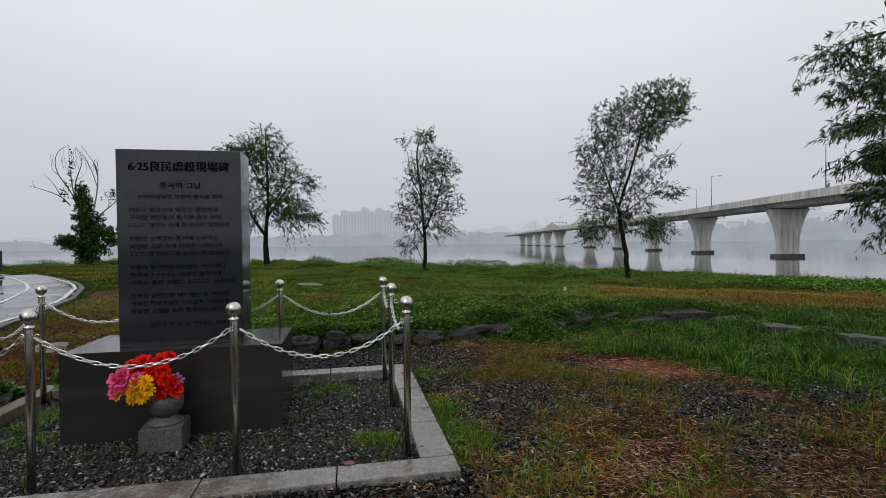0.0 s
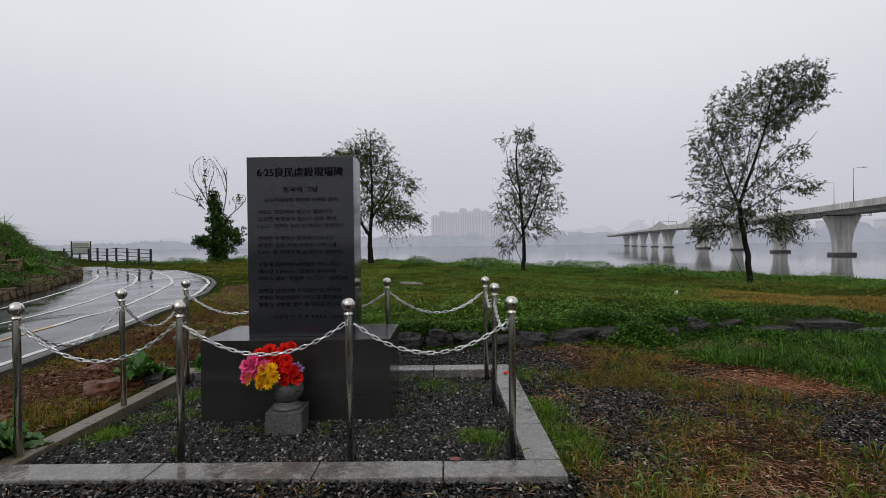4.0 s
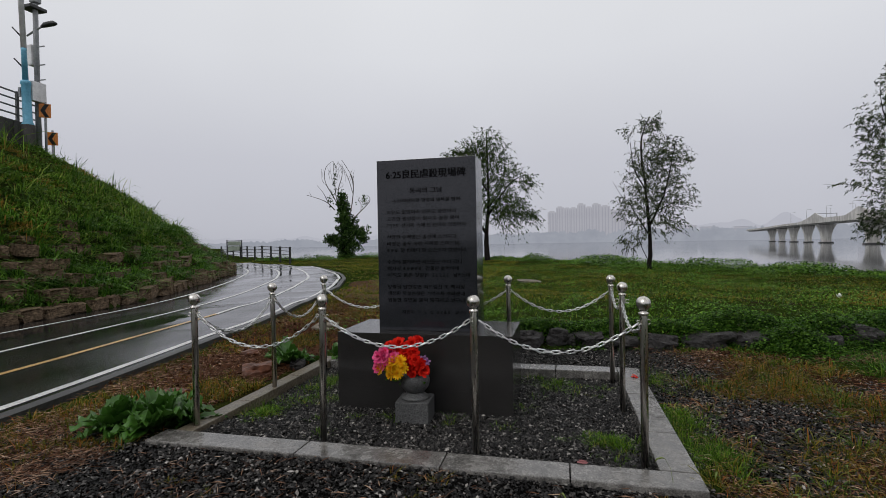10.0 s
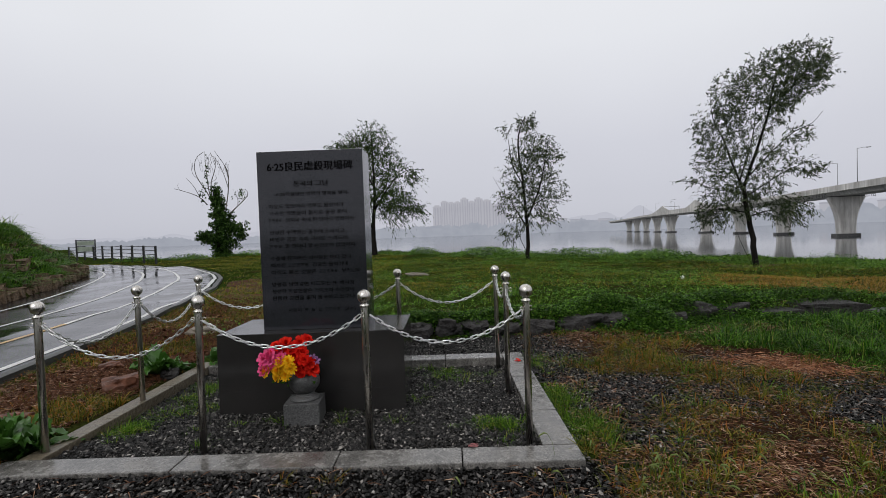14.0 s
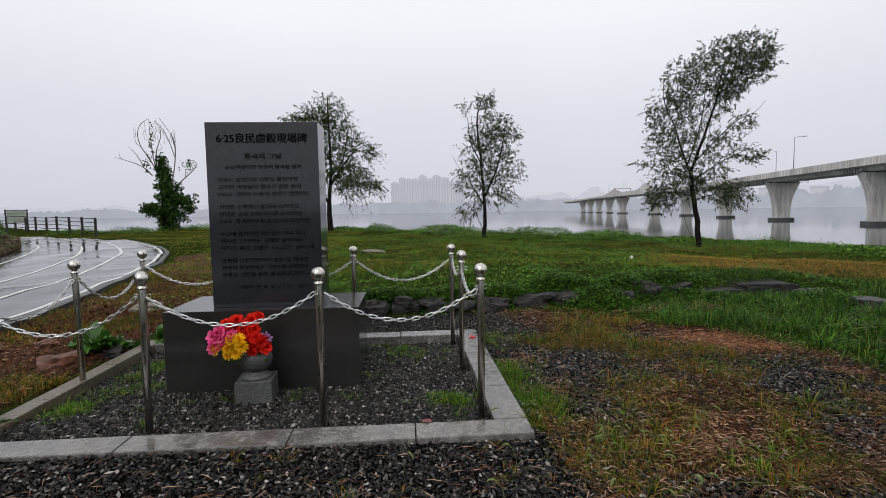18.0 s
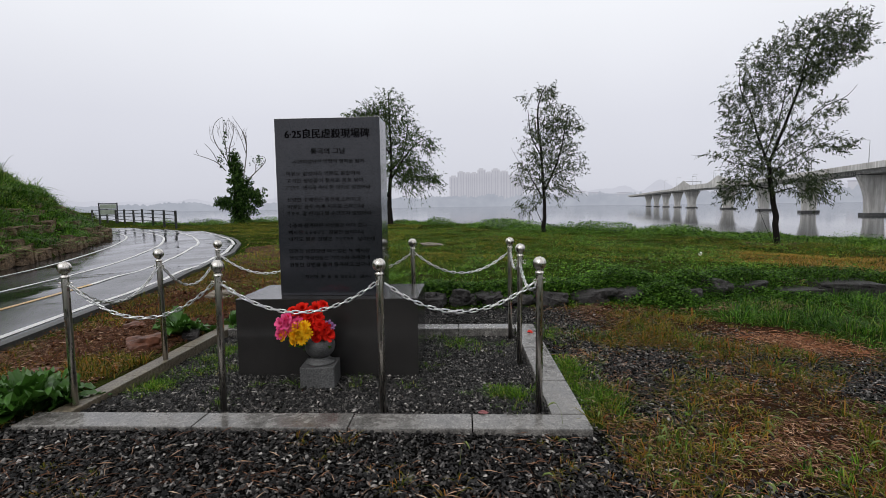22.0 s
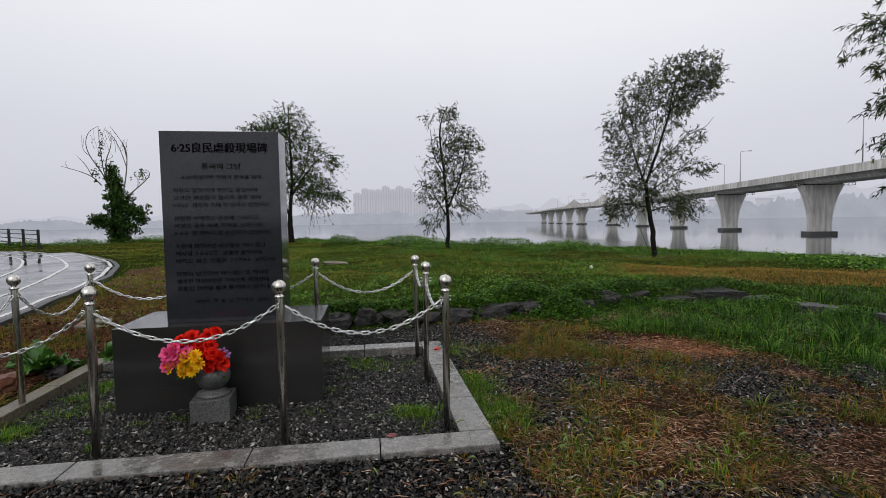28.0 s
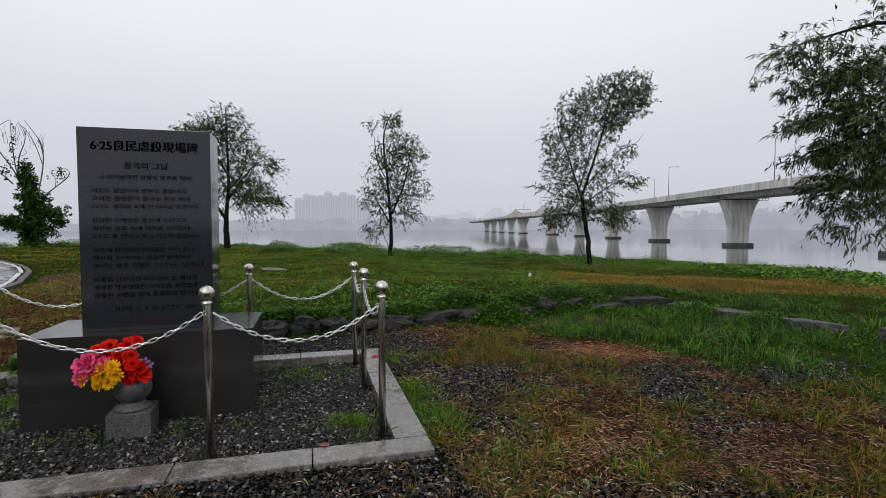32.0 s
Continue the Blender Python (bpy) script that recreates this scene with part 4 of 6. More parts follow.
# ---- the railing at the bend, with its notice frame ----
RAIL = [(-18.0, 28.1), (-19.75, 29.7), (-21.6, 31.4), (-23.5, 33.1), (-25.4, 34.9), (-27.4, 36.7), (-29.4, 38.5), (-31.5, 40.3), (-33.6, 42.2), (-35.8, 44.1)]
railing = tagged(empty("railing"), "dark brown steel railing at the bend of the path", "railing")
for x, y in RAIL:
    z = level(x, y)
    part("rail_post", boxed(x - 0.055, x + 0.055, y - 0.055, y + 0.055, z - 0.1, z + 1.18, bevel=0.01), M_DARKSTEEL, railing)
for (ax, ay), (bx, by) in zip(RAIL, RAIL[1:]):
    for hz in (0.35, 0.62, 0.88, 1.12):
        bm = bmesh.new()
        tube(bm, [(ax, ay, level(ax, ay) + hz), (bx, by, level(bx, by) + hz)], [0.026, 0.026], 6)
        part("rail_bar", bm, M_DARKSTEEL, railing)
board = tagged(empty("notice_frame", pose(-29.9, 38.3, level(-29.9, 38.3), 0, 0, 35)), "dark steel notice frame with a pale green board", "notice board")
for x in (-0.65, 0.65):
    part("upright", boxed(x - 0.05, x + 0.05, -0.05, 0.05, -0.1, 1.75), M_DARKSTEEL, board)
for z in (1.68, 1.2, 0.7):
    part("cross_bar", boxed(-0.6, 0.6, -0.03, 0.03, z - 0.03, z + 0.03), M_DARKSTEEL, board)
M_BOARD = two_scale("faded_green_board", (0.25, 0.30, 0.24), (0.36, 0.40, 0.33), 9, 2, 0.6)
part("panel", boxed(-0.58, 0.58, -0.02, 0.02, 0.75, 1.15), M_BOARD, board)
part("panel", boxed(-0.58, 0.58, -0.02, 0.02, 1.25, 1.62), M_BOARD, board)

# ---- the embankment ----


def bank_height(d):
    return np.where(d < 0, -0.3, np.minimum(0.16 + 0.735 * d - 0.24 * smooth(0.12, 0.3, d) * smooth(2.5, 1.9, d), 5.6))


ex, ey = np.arange(-46, -4.5, 0.4), np.arange(-10, 50, 0.4)
EX, EY = np.meshgrid(ex, ey)
ED = -beside(FOOT, EX.ravel(), EY.ravel())
EZ = bank_height(ED) + 0.008 * np.clip(EY.ravel() - 2, 0, 40) + (ED > 2.0) * (0.10 * rolling(EX.ravel(), EY.ravel(), 1.1) + 0.06 * rolling(EX.ravel() + 3, EY.ravel(), 2.7))
ei = np.arange(EX.size).reshape(EX.shape)
eq = np.stack([ei[:-1, :-1].ravel(), ei[:-1, 1:].ravel(), ei[1:, 1:].ravel(), ei[1:, :-1].ravel()], 1)
eq = eq[(ED[eq] > -0.45).all(1)]
embankment = tagged(quick("embankment", np.stack([EX.ravel(), EY.ravel(), EZ], 1), eq, M_GROUND, True), "steep grassy embankment faced with rough stone courses", "embankment", kind="structure")


_d = np.r_[0, np.cumsum(np.hypot(*np.diff(_f, axis=0).T))]


def foot_at(s):
    p = np.array([np.interp(s, _d, _f[:, 0]), np.interp(s, _d, _f[:, 1])])
    q = np.array([np.interp(s + 0.3, _d, _f[:, 0]), np.interp(s + 0.3, _d, _f[:, 1])])
    t = (q - p) / np.linalg.norm(q - p)
    return p, t, np.array([-t[1], t[0]])


rs = random.Random(3)
STONES = []
for k in range(7):
    bm = bmesh.new()
    box(bm, -0.5, 0.5, -0.5, 0.5, -0.5, 0.5, 0.12)
    for v in bm.verts:
        v.co += Vector((rs.uniform(-0.08, 0.08), rs.uniform(-0.11, 0.11), rs.uniform(-0.12, 0.12)))
        v.co.z += 0.22 * k / 7 * v.co.x * (1 if k % 2 else -1)
    me = bpy.data.meshes.new("stone")
    bm.to_mesh(me)
    bm.free()
    me.materials.append(M_BLOCK)
    STONES.append(me)
for row, (d, up) in enumerate(((0.04, 0.0), (0.42, 0.36), (0.85, 0.70), (1.30, 1.00), (1.72, 1.30), (2.2, 1.63), (2.7, 1.98))):
    s = 7.5 + rs.uniform(0, 0.5)
    while s < 42:
        w = rs.uniform(0.28, 0.62) * (1.0 if row == 0 else 1.15)
        if row == 0 or rs.random() < 0.72 - 0.06 * row:
            p, t, n = foot_at(s + w / 2)
            q = p + n * (d + rs.uniform(-0.05, 0.08 if row == 0 else 0.18) + 0.1)
            hgt = rs.uniform(0.20, 0.42) if row == 0 else rs.uniform(0.14, 0.30)
            z = 0.008 * max(q[1] - 2, 0) + up + (0.02 if row == 0 else -0.04) + hgt / 2 + (rs.uniform(-0.07, 0.07) if row else 0)
            piece("stone", STONES[rs.randrange(7)], Matrix.LocRotScale((q[0], q[1], z), Euler((rs.uniform(-0.06, 0.06), rs.uniform(-0.06, 0.06), math.atan2(t[1], t[0]) + rs.uniform(-0.1, 0.1))), (w * 0.95, rs.uniform(0.38, 0.55), hgt)), embankment)
        s += w + (rs.uniform(0.0, 0.16) if row == 0 else rs.uniform(0.0, 0.4))

# the wall, railing, mast and lamp on top of it
M_WALL = two_scale("stained_dark_concrete", (0.03, 0.028, 0.026), (0.11, 0.105, 0.10), 3, 0.7, 0.8, 0, 0.3, 0.02, 0.1, stretch=(1, 1, 0.25))
M_RAIL = two_scale("dull_grey_rail_paint", (0.06, 0.062, 0.065), (0.12, 0.122, 0.128), 12, 2, 0.5)
M_PALEGREY = two_scale("pale_grey_painted_steel", (0.68, 0.67, 0.68), (0.84, 0.83, 0.84), 10, 2, 0.5)
wall = tagged(empty("wall_top"), "dark stained concrete wall on the embankment", "wall", kind="structure")
WA, WB = np.array((-21.35, 10.0)), np.array((-22.5, 14.5))
for i in range(3):
    a, b = WA + (WB - WA) * i / 3, WA + (WB - WA) * (i + 1) / 3
    c, L = (a + b) / 2, np.linalg.norm(b - a)
    ob = part("wall_panel", boxed(-L / 2 + 0.01, L / 2 - 0.01, -0.15, 0.15, 5.2, 7.0, bevel=0.02), M_WALL, wall)
    ob.matrix_local = pose(c[0], c[1], 0, 0, 0, math.degrees(math.atan2(*(b - a)[::-1])))
top_rail = tagged(empty("guard_rail"), "grey steel guard rail on the embankment wall", "railing")
for i in range(5):
    p = WA + (WB - WA) * i / 4
    part("rail_post", boxed(p[0] - 0.05, p[0] + 0.05, p[1] - 0.05, p[1] + 0.05, 7.0, 8.3), M_RAIL, top_rail)
for hz in (7.3, 7.62, 7.95, 8.25):
    bm = bmesh.new()
    tube(bm, [(*WA, hz), (*WB, hz)], [0.035, 0.035], 6)
    part("rail_bar", bm, M_RAIL, top_rail)

mast = tagged(empty("blue_mast", pose(-21.44, 13.25, 5.9, 1.2, -0.6, 0)), "light blue steel mast with grey upper tube", "mast")
part("footing", lathe(bmesh.new(), [(0.24, -0.9), (0.24, 0.86), (0.2, 0.9)], 20), M_WALL, mast)
part("base_sleeve", lathe(bmesh.new(), [(0.23, 0.78), (0.23, 0.9), (0.17, 1.02), (0.16, 2.55), (0.19, 2.6), (0.19, 2.7), (0.12, 2.75)], 20), M_BLUE, mast)
part("middle_tube", lathe(bmesh.new(), [(0.11, 2.75), (0.10, 4.0), (0.105, 4.1)], 16), M_BLUE, mast)
part("upper_tube", lathe(bmesh.new(), [(0.105, 4.1), (0.09, 13)], 16), M_PALEGREY, mast)
for z in (3.3, 4.6, 6.6):
    bm = bmesh.new()
    tube(bm, [(-0.08, 0, z), (-0.42, -0.1, z + 0.4)], [0.035, 0.03], 5)
    part("peg", bm, M_DARKSTEEL, mast)
part("control_box", boxed(-0.24, -0.13, -0.16, -0.06, 2.05, 2.45, bevel=0.02), M_GREYSTEEL, mast)

lamp = tagged(empty("lamp_post", pose(-21.62, 13.8, 5.9)), "grey steel pole with a street lamp, cabinet and camera platform", "lamp post")
part("pole", lathe(bmesh.new(), [(0.11, -0.9), (0.10, 5), (0.09, 13)], 14), M_GREYSTEEL, lamp)
bm = bmesh.new()
tube(bm, [(-0.5, 0.0, 4.95), (0, 0, 5.15), (0.35, 0.0, 5.25)], [0.04, 0.04, 0.04], 6)
part("arm", bm, M_GREYSTEEL, lamp)
bm = bmesh.new()
tube(bm, [(0.3, 0, 5.24), (0.5, 0, 5.3), (0.95, 0, 5.32), (1.15, 0, 5.28)], [0.05, 0.11, 0.12, 0.04], 8)
part("lamp_head", bm, M_DARKSTEEL, lamp)
part("cabinet", boxed(0.06, 0.3, -0.44, 0.16, 1.95, 2.8, bevel=0.03), M_PALEGREY, lamp, "grey equipment cabinet")
part("speaker", boxed(-0.36, -0.1, -0.15, 0.15, 3.6, 4.5, bevel=0.05), M_PALEGREY, lamp)
for z in (2.95, 3.6, 4.4):
    part("step_bar", boxed(0.1, 0.45, -0.02, 0.02, z - 0.02, z + 0.02), M_GREYSTEEL, lamp)
part("platform", boxed(-0.42, 0.22, -0.35, 0.35, 6.0, 6.14, bevel=0.02), M_DARKSTEEL, lamp)
part("platform_box", boxed(-0.16, 0.16, -0.16, 0.16, 6.3, 7.6, bevel=0.04), M_GREYSTEEL, lamp)
M_ORANGE = two_scale("orange_reflector", (0.55, 0.16, 0.02), (0.70, 0.24, 0.04), 20, 3, 0.45)
M_RUST = two_scale("faded_red_panel", (0.28, 0.05, 0.05), (0.40, 0.09, 0.08), 14, 2, 0.5)
for k, (x, y, z) in enumerate(((-21.3, 13.85, 7.52), (-22.6, 15.18, 6.65))):
    sign = tagged(empty("chevron_sign", pose(x, y, z, 0, 0, 40)), "orange chevron warning sign with a black arrow", "road sign", "chevron signs")
    part("plate", boxed(-0.21, 0.21, -0.03, 0.03, -0.30, 0.30, bevel=0.01), M_ORANGE, sign)
    bm = bmesh.new()
    for f in (-1, 1):
        v = [bm.verts.new((a, -0.036, f * b)) for a, b in ((0.16, 0.28), (0.0, 0.28), (-0.16, 0.0), (0.0, 0.0))]
        bm.faces.new(v if f < 0 else v[::-1])
    bmesh.ops.solidify(bm, geom=bm.faces[:], thickness=0.008)
    part("arrow", bm, M_DARKSTEEL, sign)
    bm = bmesh.new()
    tube(bm, [(0, 0.06, -2.2), (0, 0.06, 0.4)], [0.05, 0.05], 6)
    part("sign_post", bm, M_GREYSTEEL, sign)
panel = tagged(empty("warning_panel", pose(-22.48, 12.17, 7.0, 0, 0, 40)), "grey post with a faded red panel and a white box", "road sign")
bm = bmesh.new()
tube(bm, [(0, 0, -0.8), (0, 0, 3.2)], [0.06, 0.06], 6)
part("post", bm, M_GREYSTEEL, panel)
part("red_panel", boxed(-0.6, 0.55, -0.35, 0.35, 2.95, 3.12, bevel=0.02), M_RUST, panel)
part("white_box", boxed(0.05, 0.45, -0.15, 0.15, 1.4, 2.3, bevel=0.03), M_PALEGREY, panel)

# ---- trees ----
EYE = np.array((0.62, -3.37))


def leaves_mesh(name, P, D, L, W, rng, mat, parent=None, fold=0.0):
    """Slender leaves: each starts at P, points along D, L long and W wide."""
    n = len(P)
    D = D / np.linalg.norm(D, axis=1, keepdims=True)
    S = np.cross(D, rng.normal(size=(n, 3)))
    S /= np.linalg.norm(S, axis=1, keepdims=True) + 1e-9
    L, W = np.broadcast_to(L, n)[:, None], np.broadcast_to(W, n)[:, None]
    bend = np.array((0, 0, -1.0)) * L * 0.12
    v = np.stack([P, P + D * L * 0.42 + S * W, P + D * L + bend, P + D * L * 0.42 - S * W], 1).reshape(-1, 3)
    return quick(name, v, np.arange(4 * n).reshape(-1, 4), mat, False, parent)


def tree(label, base, limbs, blobs, targets, leaf, per, seed, mat_leaf, droop=0.3, facing=True, twig=0.010, reach=0.7, shoot=0.5, slim=0.12):
    """A tapered trunk and limbs, twigs that reach into the crown's clumps, and leaves along the twigs.
    Places are (across the view, depth, up) in metres from the foot."""
    rng = np.random.default_rng(seed)
    b = np.array(base, float)
    d = (b - EYE) / np.linalg.norm(b - EYE) if facing else np.array((0.0, 1.0))
    u = np.array((d[1], -d[0]))
    z0 = level(*base)
    top = tagged(empty("tree", Matrix.Translation((b[0], b[1], z0))), label, "tree", "trees by the river")

    def w(p):
        return np.array((u[0] * p[0] + d[0] * p[1], u[1] * p[0] + d[1] * p[1], p[2]))

    nodes = []
    bm = bmesh.new()
    for pts, r0, r1 in limbs:
        pts = np.array([w(p if len(p) == 3 else (p[0], 0.0, p[1])) for p in pts])
        k = np.linspace(0, 1, 3 * len(pts))
        src = np.linspace(0, 1, len(pts))
        fine = np.stack([np.interp(k, src, pts[:, i]) for i in range(3)], 1)
        for _ in range(2):
            fine[1:-1] = (fine[:-2] + 2 * fine[1:-1] + fine[2:]) / 4
        fine[1:-1] += rng.normal(size=(len(fine) - 2, 3)) * 0.012 * min(1.0, r0 * 12)
        tube(bm, fine, list(np.linspace(r0, r1, len(fine))), 8)
        nodes += [p for p in fine[len(fine) // 3:]]
    part("trunk", bm, M_BARK, top, "dark wet trunk and limbs")
    nodes = np.array(nodes)
    goal = []
    weights = np.array([bl[6] for bl in blobs], float)
    for i in rng.choice(len(blobs), targets, p=weights / weights.sum()):
        q = rng.normal(size=3)
        q = q / np.linalg.norm(q) * rng.random() ** 0.42
        goal.append(w(np.array(blobs[i][:3]) + q * np.array(blobs[i][3:6])))
    goal = np.array(goal)
    order = np.argsort([np.min(np.linalg.norm(nodes - g, axis=1)) for g in goal])
    tv, tq, P, D = [], [], [], []
    for gi in order:
        g = goal[gi]
        j = np.argmin(np.linalg.norm(nodes - g, axis=1) + 0.25 * np.maximum(0, nodes[:, 2] - g[2]))
        a = nodes[j]
        span = np.linalg.norm(g - a)
        if span < 0.05:
            continue
        t = np.linspace(0, 1, 6)[:, None]
        line = a + (g - a) * t
        line[:, 2] += span * (0.28 * np.sin(t[:, 0] * math.pi) - droop * 0.35 * t[:, 0] ** 2)
        line[1:] += rng.normal(size=(5, 3)) * 0.03 * span
        rad = twig * min(1.6, 0.5 + span) * np.linspace(1, 0.25, 6)
        o = len(tv)
        for p, r in zip(line, rad):
            tv += [p + np.array((r, 0, 0)), p + np.array((-r * 0.5, r * 0.87, 0)), p + np.array((-r * 0.5, -r * 0.87, 0))]
        for i in range(5):
            for k in range(3):
                tq.append((o + i * 3 + k, o + i * 3 + (k + 1) % 3, o + i * 3 + 3 + (k + 1) % 3, o + i * 3 + 3 + k))
        nodes = np.vstack([nodes, line[2:5]])
        # a slender shoot beyond
        out = g - np.array((0, 0, goal[:, 2].mean() * 0.6))
        sh = out / (np.linalg.norm(out) + 1e-6) * 0.7 + rng.normal(size=3) * 0.55 + np.array((0, 0, 0.25))
        sh = sh / np.linalg.norm(sh) * shoot * rng.uniform(0.5, 1.3)
        t5 = np.linspace(0, 1, 6)[:, None]
        tip = line[-1] + sh * t5
        tip[:, 2] -= droop * np.linalg.norm(sh) * 0.9 * t5[:, 0] ** 2
        o = len(tv)
        for p, r in zip(tip, rad[-1] * np.linspace(1, 0.4, 6)):
            tv += [p + np.array((r, 0, 0)), p + np.array((-r * 0.5, r * 0.87, 0)), p + np.array((-r * 0.5, -r * 0.87, 0))]
        for i in range(5):
            for k in range(3):
                tq.append((o + i * 3 + k, o + i * 3 + (k + 1) % 3, o + i * 3 + 3 + (k + 1) % 3, o + i * 3 + 3 + k))
        whole = np.vstack([line[2:], tip[1:]])
        q = np.linspace(0, 1, len(whole))
        m = int(per * rng.uniform(0.6, 1.3))
        ts = 1 - reach * rng.random(m)
        at = np.stack([np.interp(ts, q, whole[:, i]) for i in range(3)], 1)
        way = np.stack([np.interp(np.minimum(ts + 0.1, 1), q, whole[:, i]) for i in range(3)], 1) - np.stack([np.interp(ts - 0.1, q, whole[:, i]) for i in range(3)], 1)
        way /= np.linalg.norm(way, axis=1, keepdims=True) + 1e-6
        P.append(at + rng.normal(size=(m, 3)) * 0.008)
        D.append(way * 0.9 + rng.normal(size=(m, 3)) * 0.5 + np.array((0, 0, -droop * 0.6)))
    quick("branchwork", tv, tq, M_BARK, False, top)
    P, D = np.concatenate(P), np.concatenate(D)
    L = leaf * rng.uniform(0.65, 1.25, len(P))
    leaves_mesh("crown", P, D, L, L * slim, rng, mat_leaf, top)
    return top


# behind the stele
tree("full young willow with drooping dark green leaves", (-4.3, 29.6),
     [([(0, -0.2), (-0.05, 1.0), (-0.06, 1.85), (0.15, 3.3), (0.1, 6.0), (0.05, 8.4)], 0.20, 0.03), ([(-0.06, 1.8), (-0.75, 2.8), (-1.3, 4.3), (-1.5, 5.8)], 0.11, 0.025),
      ([(0.1, 3.0), (0.9, 4.2), (1.6, 5.2), (2.5, 5.6)], 0.08, 0.02), ([(0.1, 4.5), (-0.8, 6.0), (-1.2, 7.6)], 0.06, 0.02), ([(0.15, 3.6), (1.0, 0.5, 4.6), (1.3, 0.8, 6.6)], 0.07, 0.02)],
     [(0, 0, 7.2, 1.5, 1.4, 1.5, 5), (-0.9, 0, 6.9, 1.2, 1.2, 1.2, 4), (0.9, 0, 5.4, 1.5, 1.5, 1.6, 5), (-0.6, 0, 4.6, 1.7, 1.5, 1.5, 5), (1.5, 0, 3.2, 1.3, 1.4, 1.2, 5), (0.2, 0, 3.4, 1.6, 1.5, 1.0, 4), (2.6, 0, 5.2, 0.6, 0.6, 0.7, 1.2), (2.9, 0, 3.0, 0.5, 0.5, 0.4, 0.7), (-1.8, 0, 7.0, 0.9, 0.8, 0.5, 1.2), (-1.2, 0, 2.8, 0.9, 0.9, 0.8, 1.6)],
     1500, 0.16, 20, 11, M_LEAF, 0.55, twig=0.011, reach=0.95, shoot=0.85)
# the slim one in the middle
tree("slim young willow with sparse pale green leaves", (4.2, 19.7),
     [([(0, -0.2), (0.05, 0.6), (0.07, 1.35), (-0.03, 2.85), (-0.16, 4.4), (-0.35, 5.9), (0.1, 6.9)], 0.105, 0.02), ([(0.06, 2.0), (0.6, 3.2), (0.85, 4.3), (1.1, 5.7)], 0.05, 0.015),
      ([(0.0, 1.6), (-0.5, 2.5), (-0.85, 3.2)], 0.035, 0.012), ([(0.03, 2.4), (0.8, 2.9), (1.5, 3.2)], 0.035, 0.012), ([(-0.1, 3.6), (-0.6, 4.6), (-0.7, 5.8)], 0.03, 0.012), ([(0.05, 0.2), (-0.3, 1.0), (-0.45, 1.7)], 0.018, 0.008)],
     [(0.15, 0, 6.4, 0.55, 0.5, 0.6, 1.6), (0.25, 0, 5.2, 1.0, 0.9, 0.9, 3), (0.9, 0, 4.8, 0.9, 0.8, 1.1, 3), (-0.2, 0, 4.2, 1.0, 0.9, 0.9, 3.4), (0.7, 0, 3.3, 1.2, 1.0, 0.9, 3.6), (-0.4, 0, 2.9, 1.0, 0.9, 0.9, 3), (0.3, 0, 2.1, 1.2, 1.0, 0.6, 2.6), (-0.7, 0, 1.4, 0.5, 0.5, 0.5, 0.9), (-0.75, 0, 6.2, 0.3, 0.3, 0.3, 0.4)],
     1150, 0.125, 15, 23, M_LEAFPALE, 0.4, twig=0.006, reach=0.95, shoot=0.38).scale.z = 0.95
# the leaning one on the right
tree("leaning open-crowned willow with thin dark limbs", (10.4, 12.7),
     [([(0, -0.2), (-0.06, 0.8), (-0.2, 1.6), (-0.31, 2.52)], 0.095, 0.065), ([(-0.31, 2.5), (0.12, 3.85), (0.43, 4.95), (0.58, 6.0), (1.0, 6.6)], 0.052, 0.012), ([(-0.31, 2.5), (-0.66, 3.5), (-0.85, 4.2), (-1.15, 4.8), (-1.2, 5.5)], 0.040, 0.006),
      ([(-0.15, 2.9), (0.6, 3.75), (1.1, 4.2), (1.5, 4.3), (1.75, 4.65)], 0.020, 0.004), ([(0.43, 4.95), (1.3, 5.75), (1.85, 6.1)], 0.02, 0.005), ([(-0.31, 2.35), (-1.2, 2.55), (-1.7, 2.85), (-2.5, 2.93)], 0.016, 0.003), ([(-0.28, 2.2), (0.75, 2.95), (1.68, 3.3)], 0.02, 0.005),
      ([(-0.4, 2.8), (0.0, 0.4, 4.2), (0.1, 0.6, 5.6)], 0.026, 0.008), ([(-0.2, 1.7), (-0.8, 1.9), (-1.4, 1.6)], 0.022, 0.007), ([(-0.15, 1.6), (0.4, 1.8), (0.9, 1.5)], 0.022, 0.007), ([(-0.1, 0.05), (-0.3, 0.5), (-0.55, 1.2)], 0.012, 0.005)],
     [(1.1, 0, 6.2, 1.0, 0.8, 0.65, 4.2), (0.3, 0, 5.85, 0.9, 0.8, 0.8, 3), (1.6, 0, 5.75, 0.45, 0.6, 0.6, 1.6), (0.9, 0, 5.3, 0.6, 0.6, 0.5, 1.8), (-0.62, 0, 5.5, 0.75, 0.7, 0.75, 2.6), (-1.1, 0, 4.5, 0.7, 0.7, 0.75, 2.2), (-0.1, 0, 4.7, 0.9, 0.8, 0.8, 2.6), (0.6, 0, 4.9, 0.5, 0.6, 0.6, 1.2), (-0.9, 0, 3.5, 0.9, 0.9, 0.7, 2.4),
      (0.3, 0, 3.5, 0.8, 0.9, 0.6, 1.6), (-0.3, 0, 2.4, 1.2, 1.1, 0.8, 4.2), (-1.7, 0, 2.85, 0.75, 0.4, 0.12, 0.45), (1.2, 0, 3.0, 0.6, 0.5, 0.3, 0.7), (-1.1, 0, 1.7, 0.6, 0.7, 0.5, 1.5), (0.8, 0, 1.8, 0.7, 0.7, 0.5, 1.7), (1.1, 0, 4.0, 0.4, 0.4, 0.4, 0.5)],
     2300, 0.095, 20, 37, M_LEAFPALE, 0.3, twig=0.0042, reach=0.95, shoot=0.28)


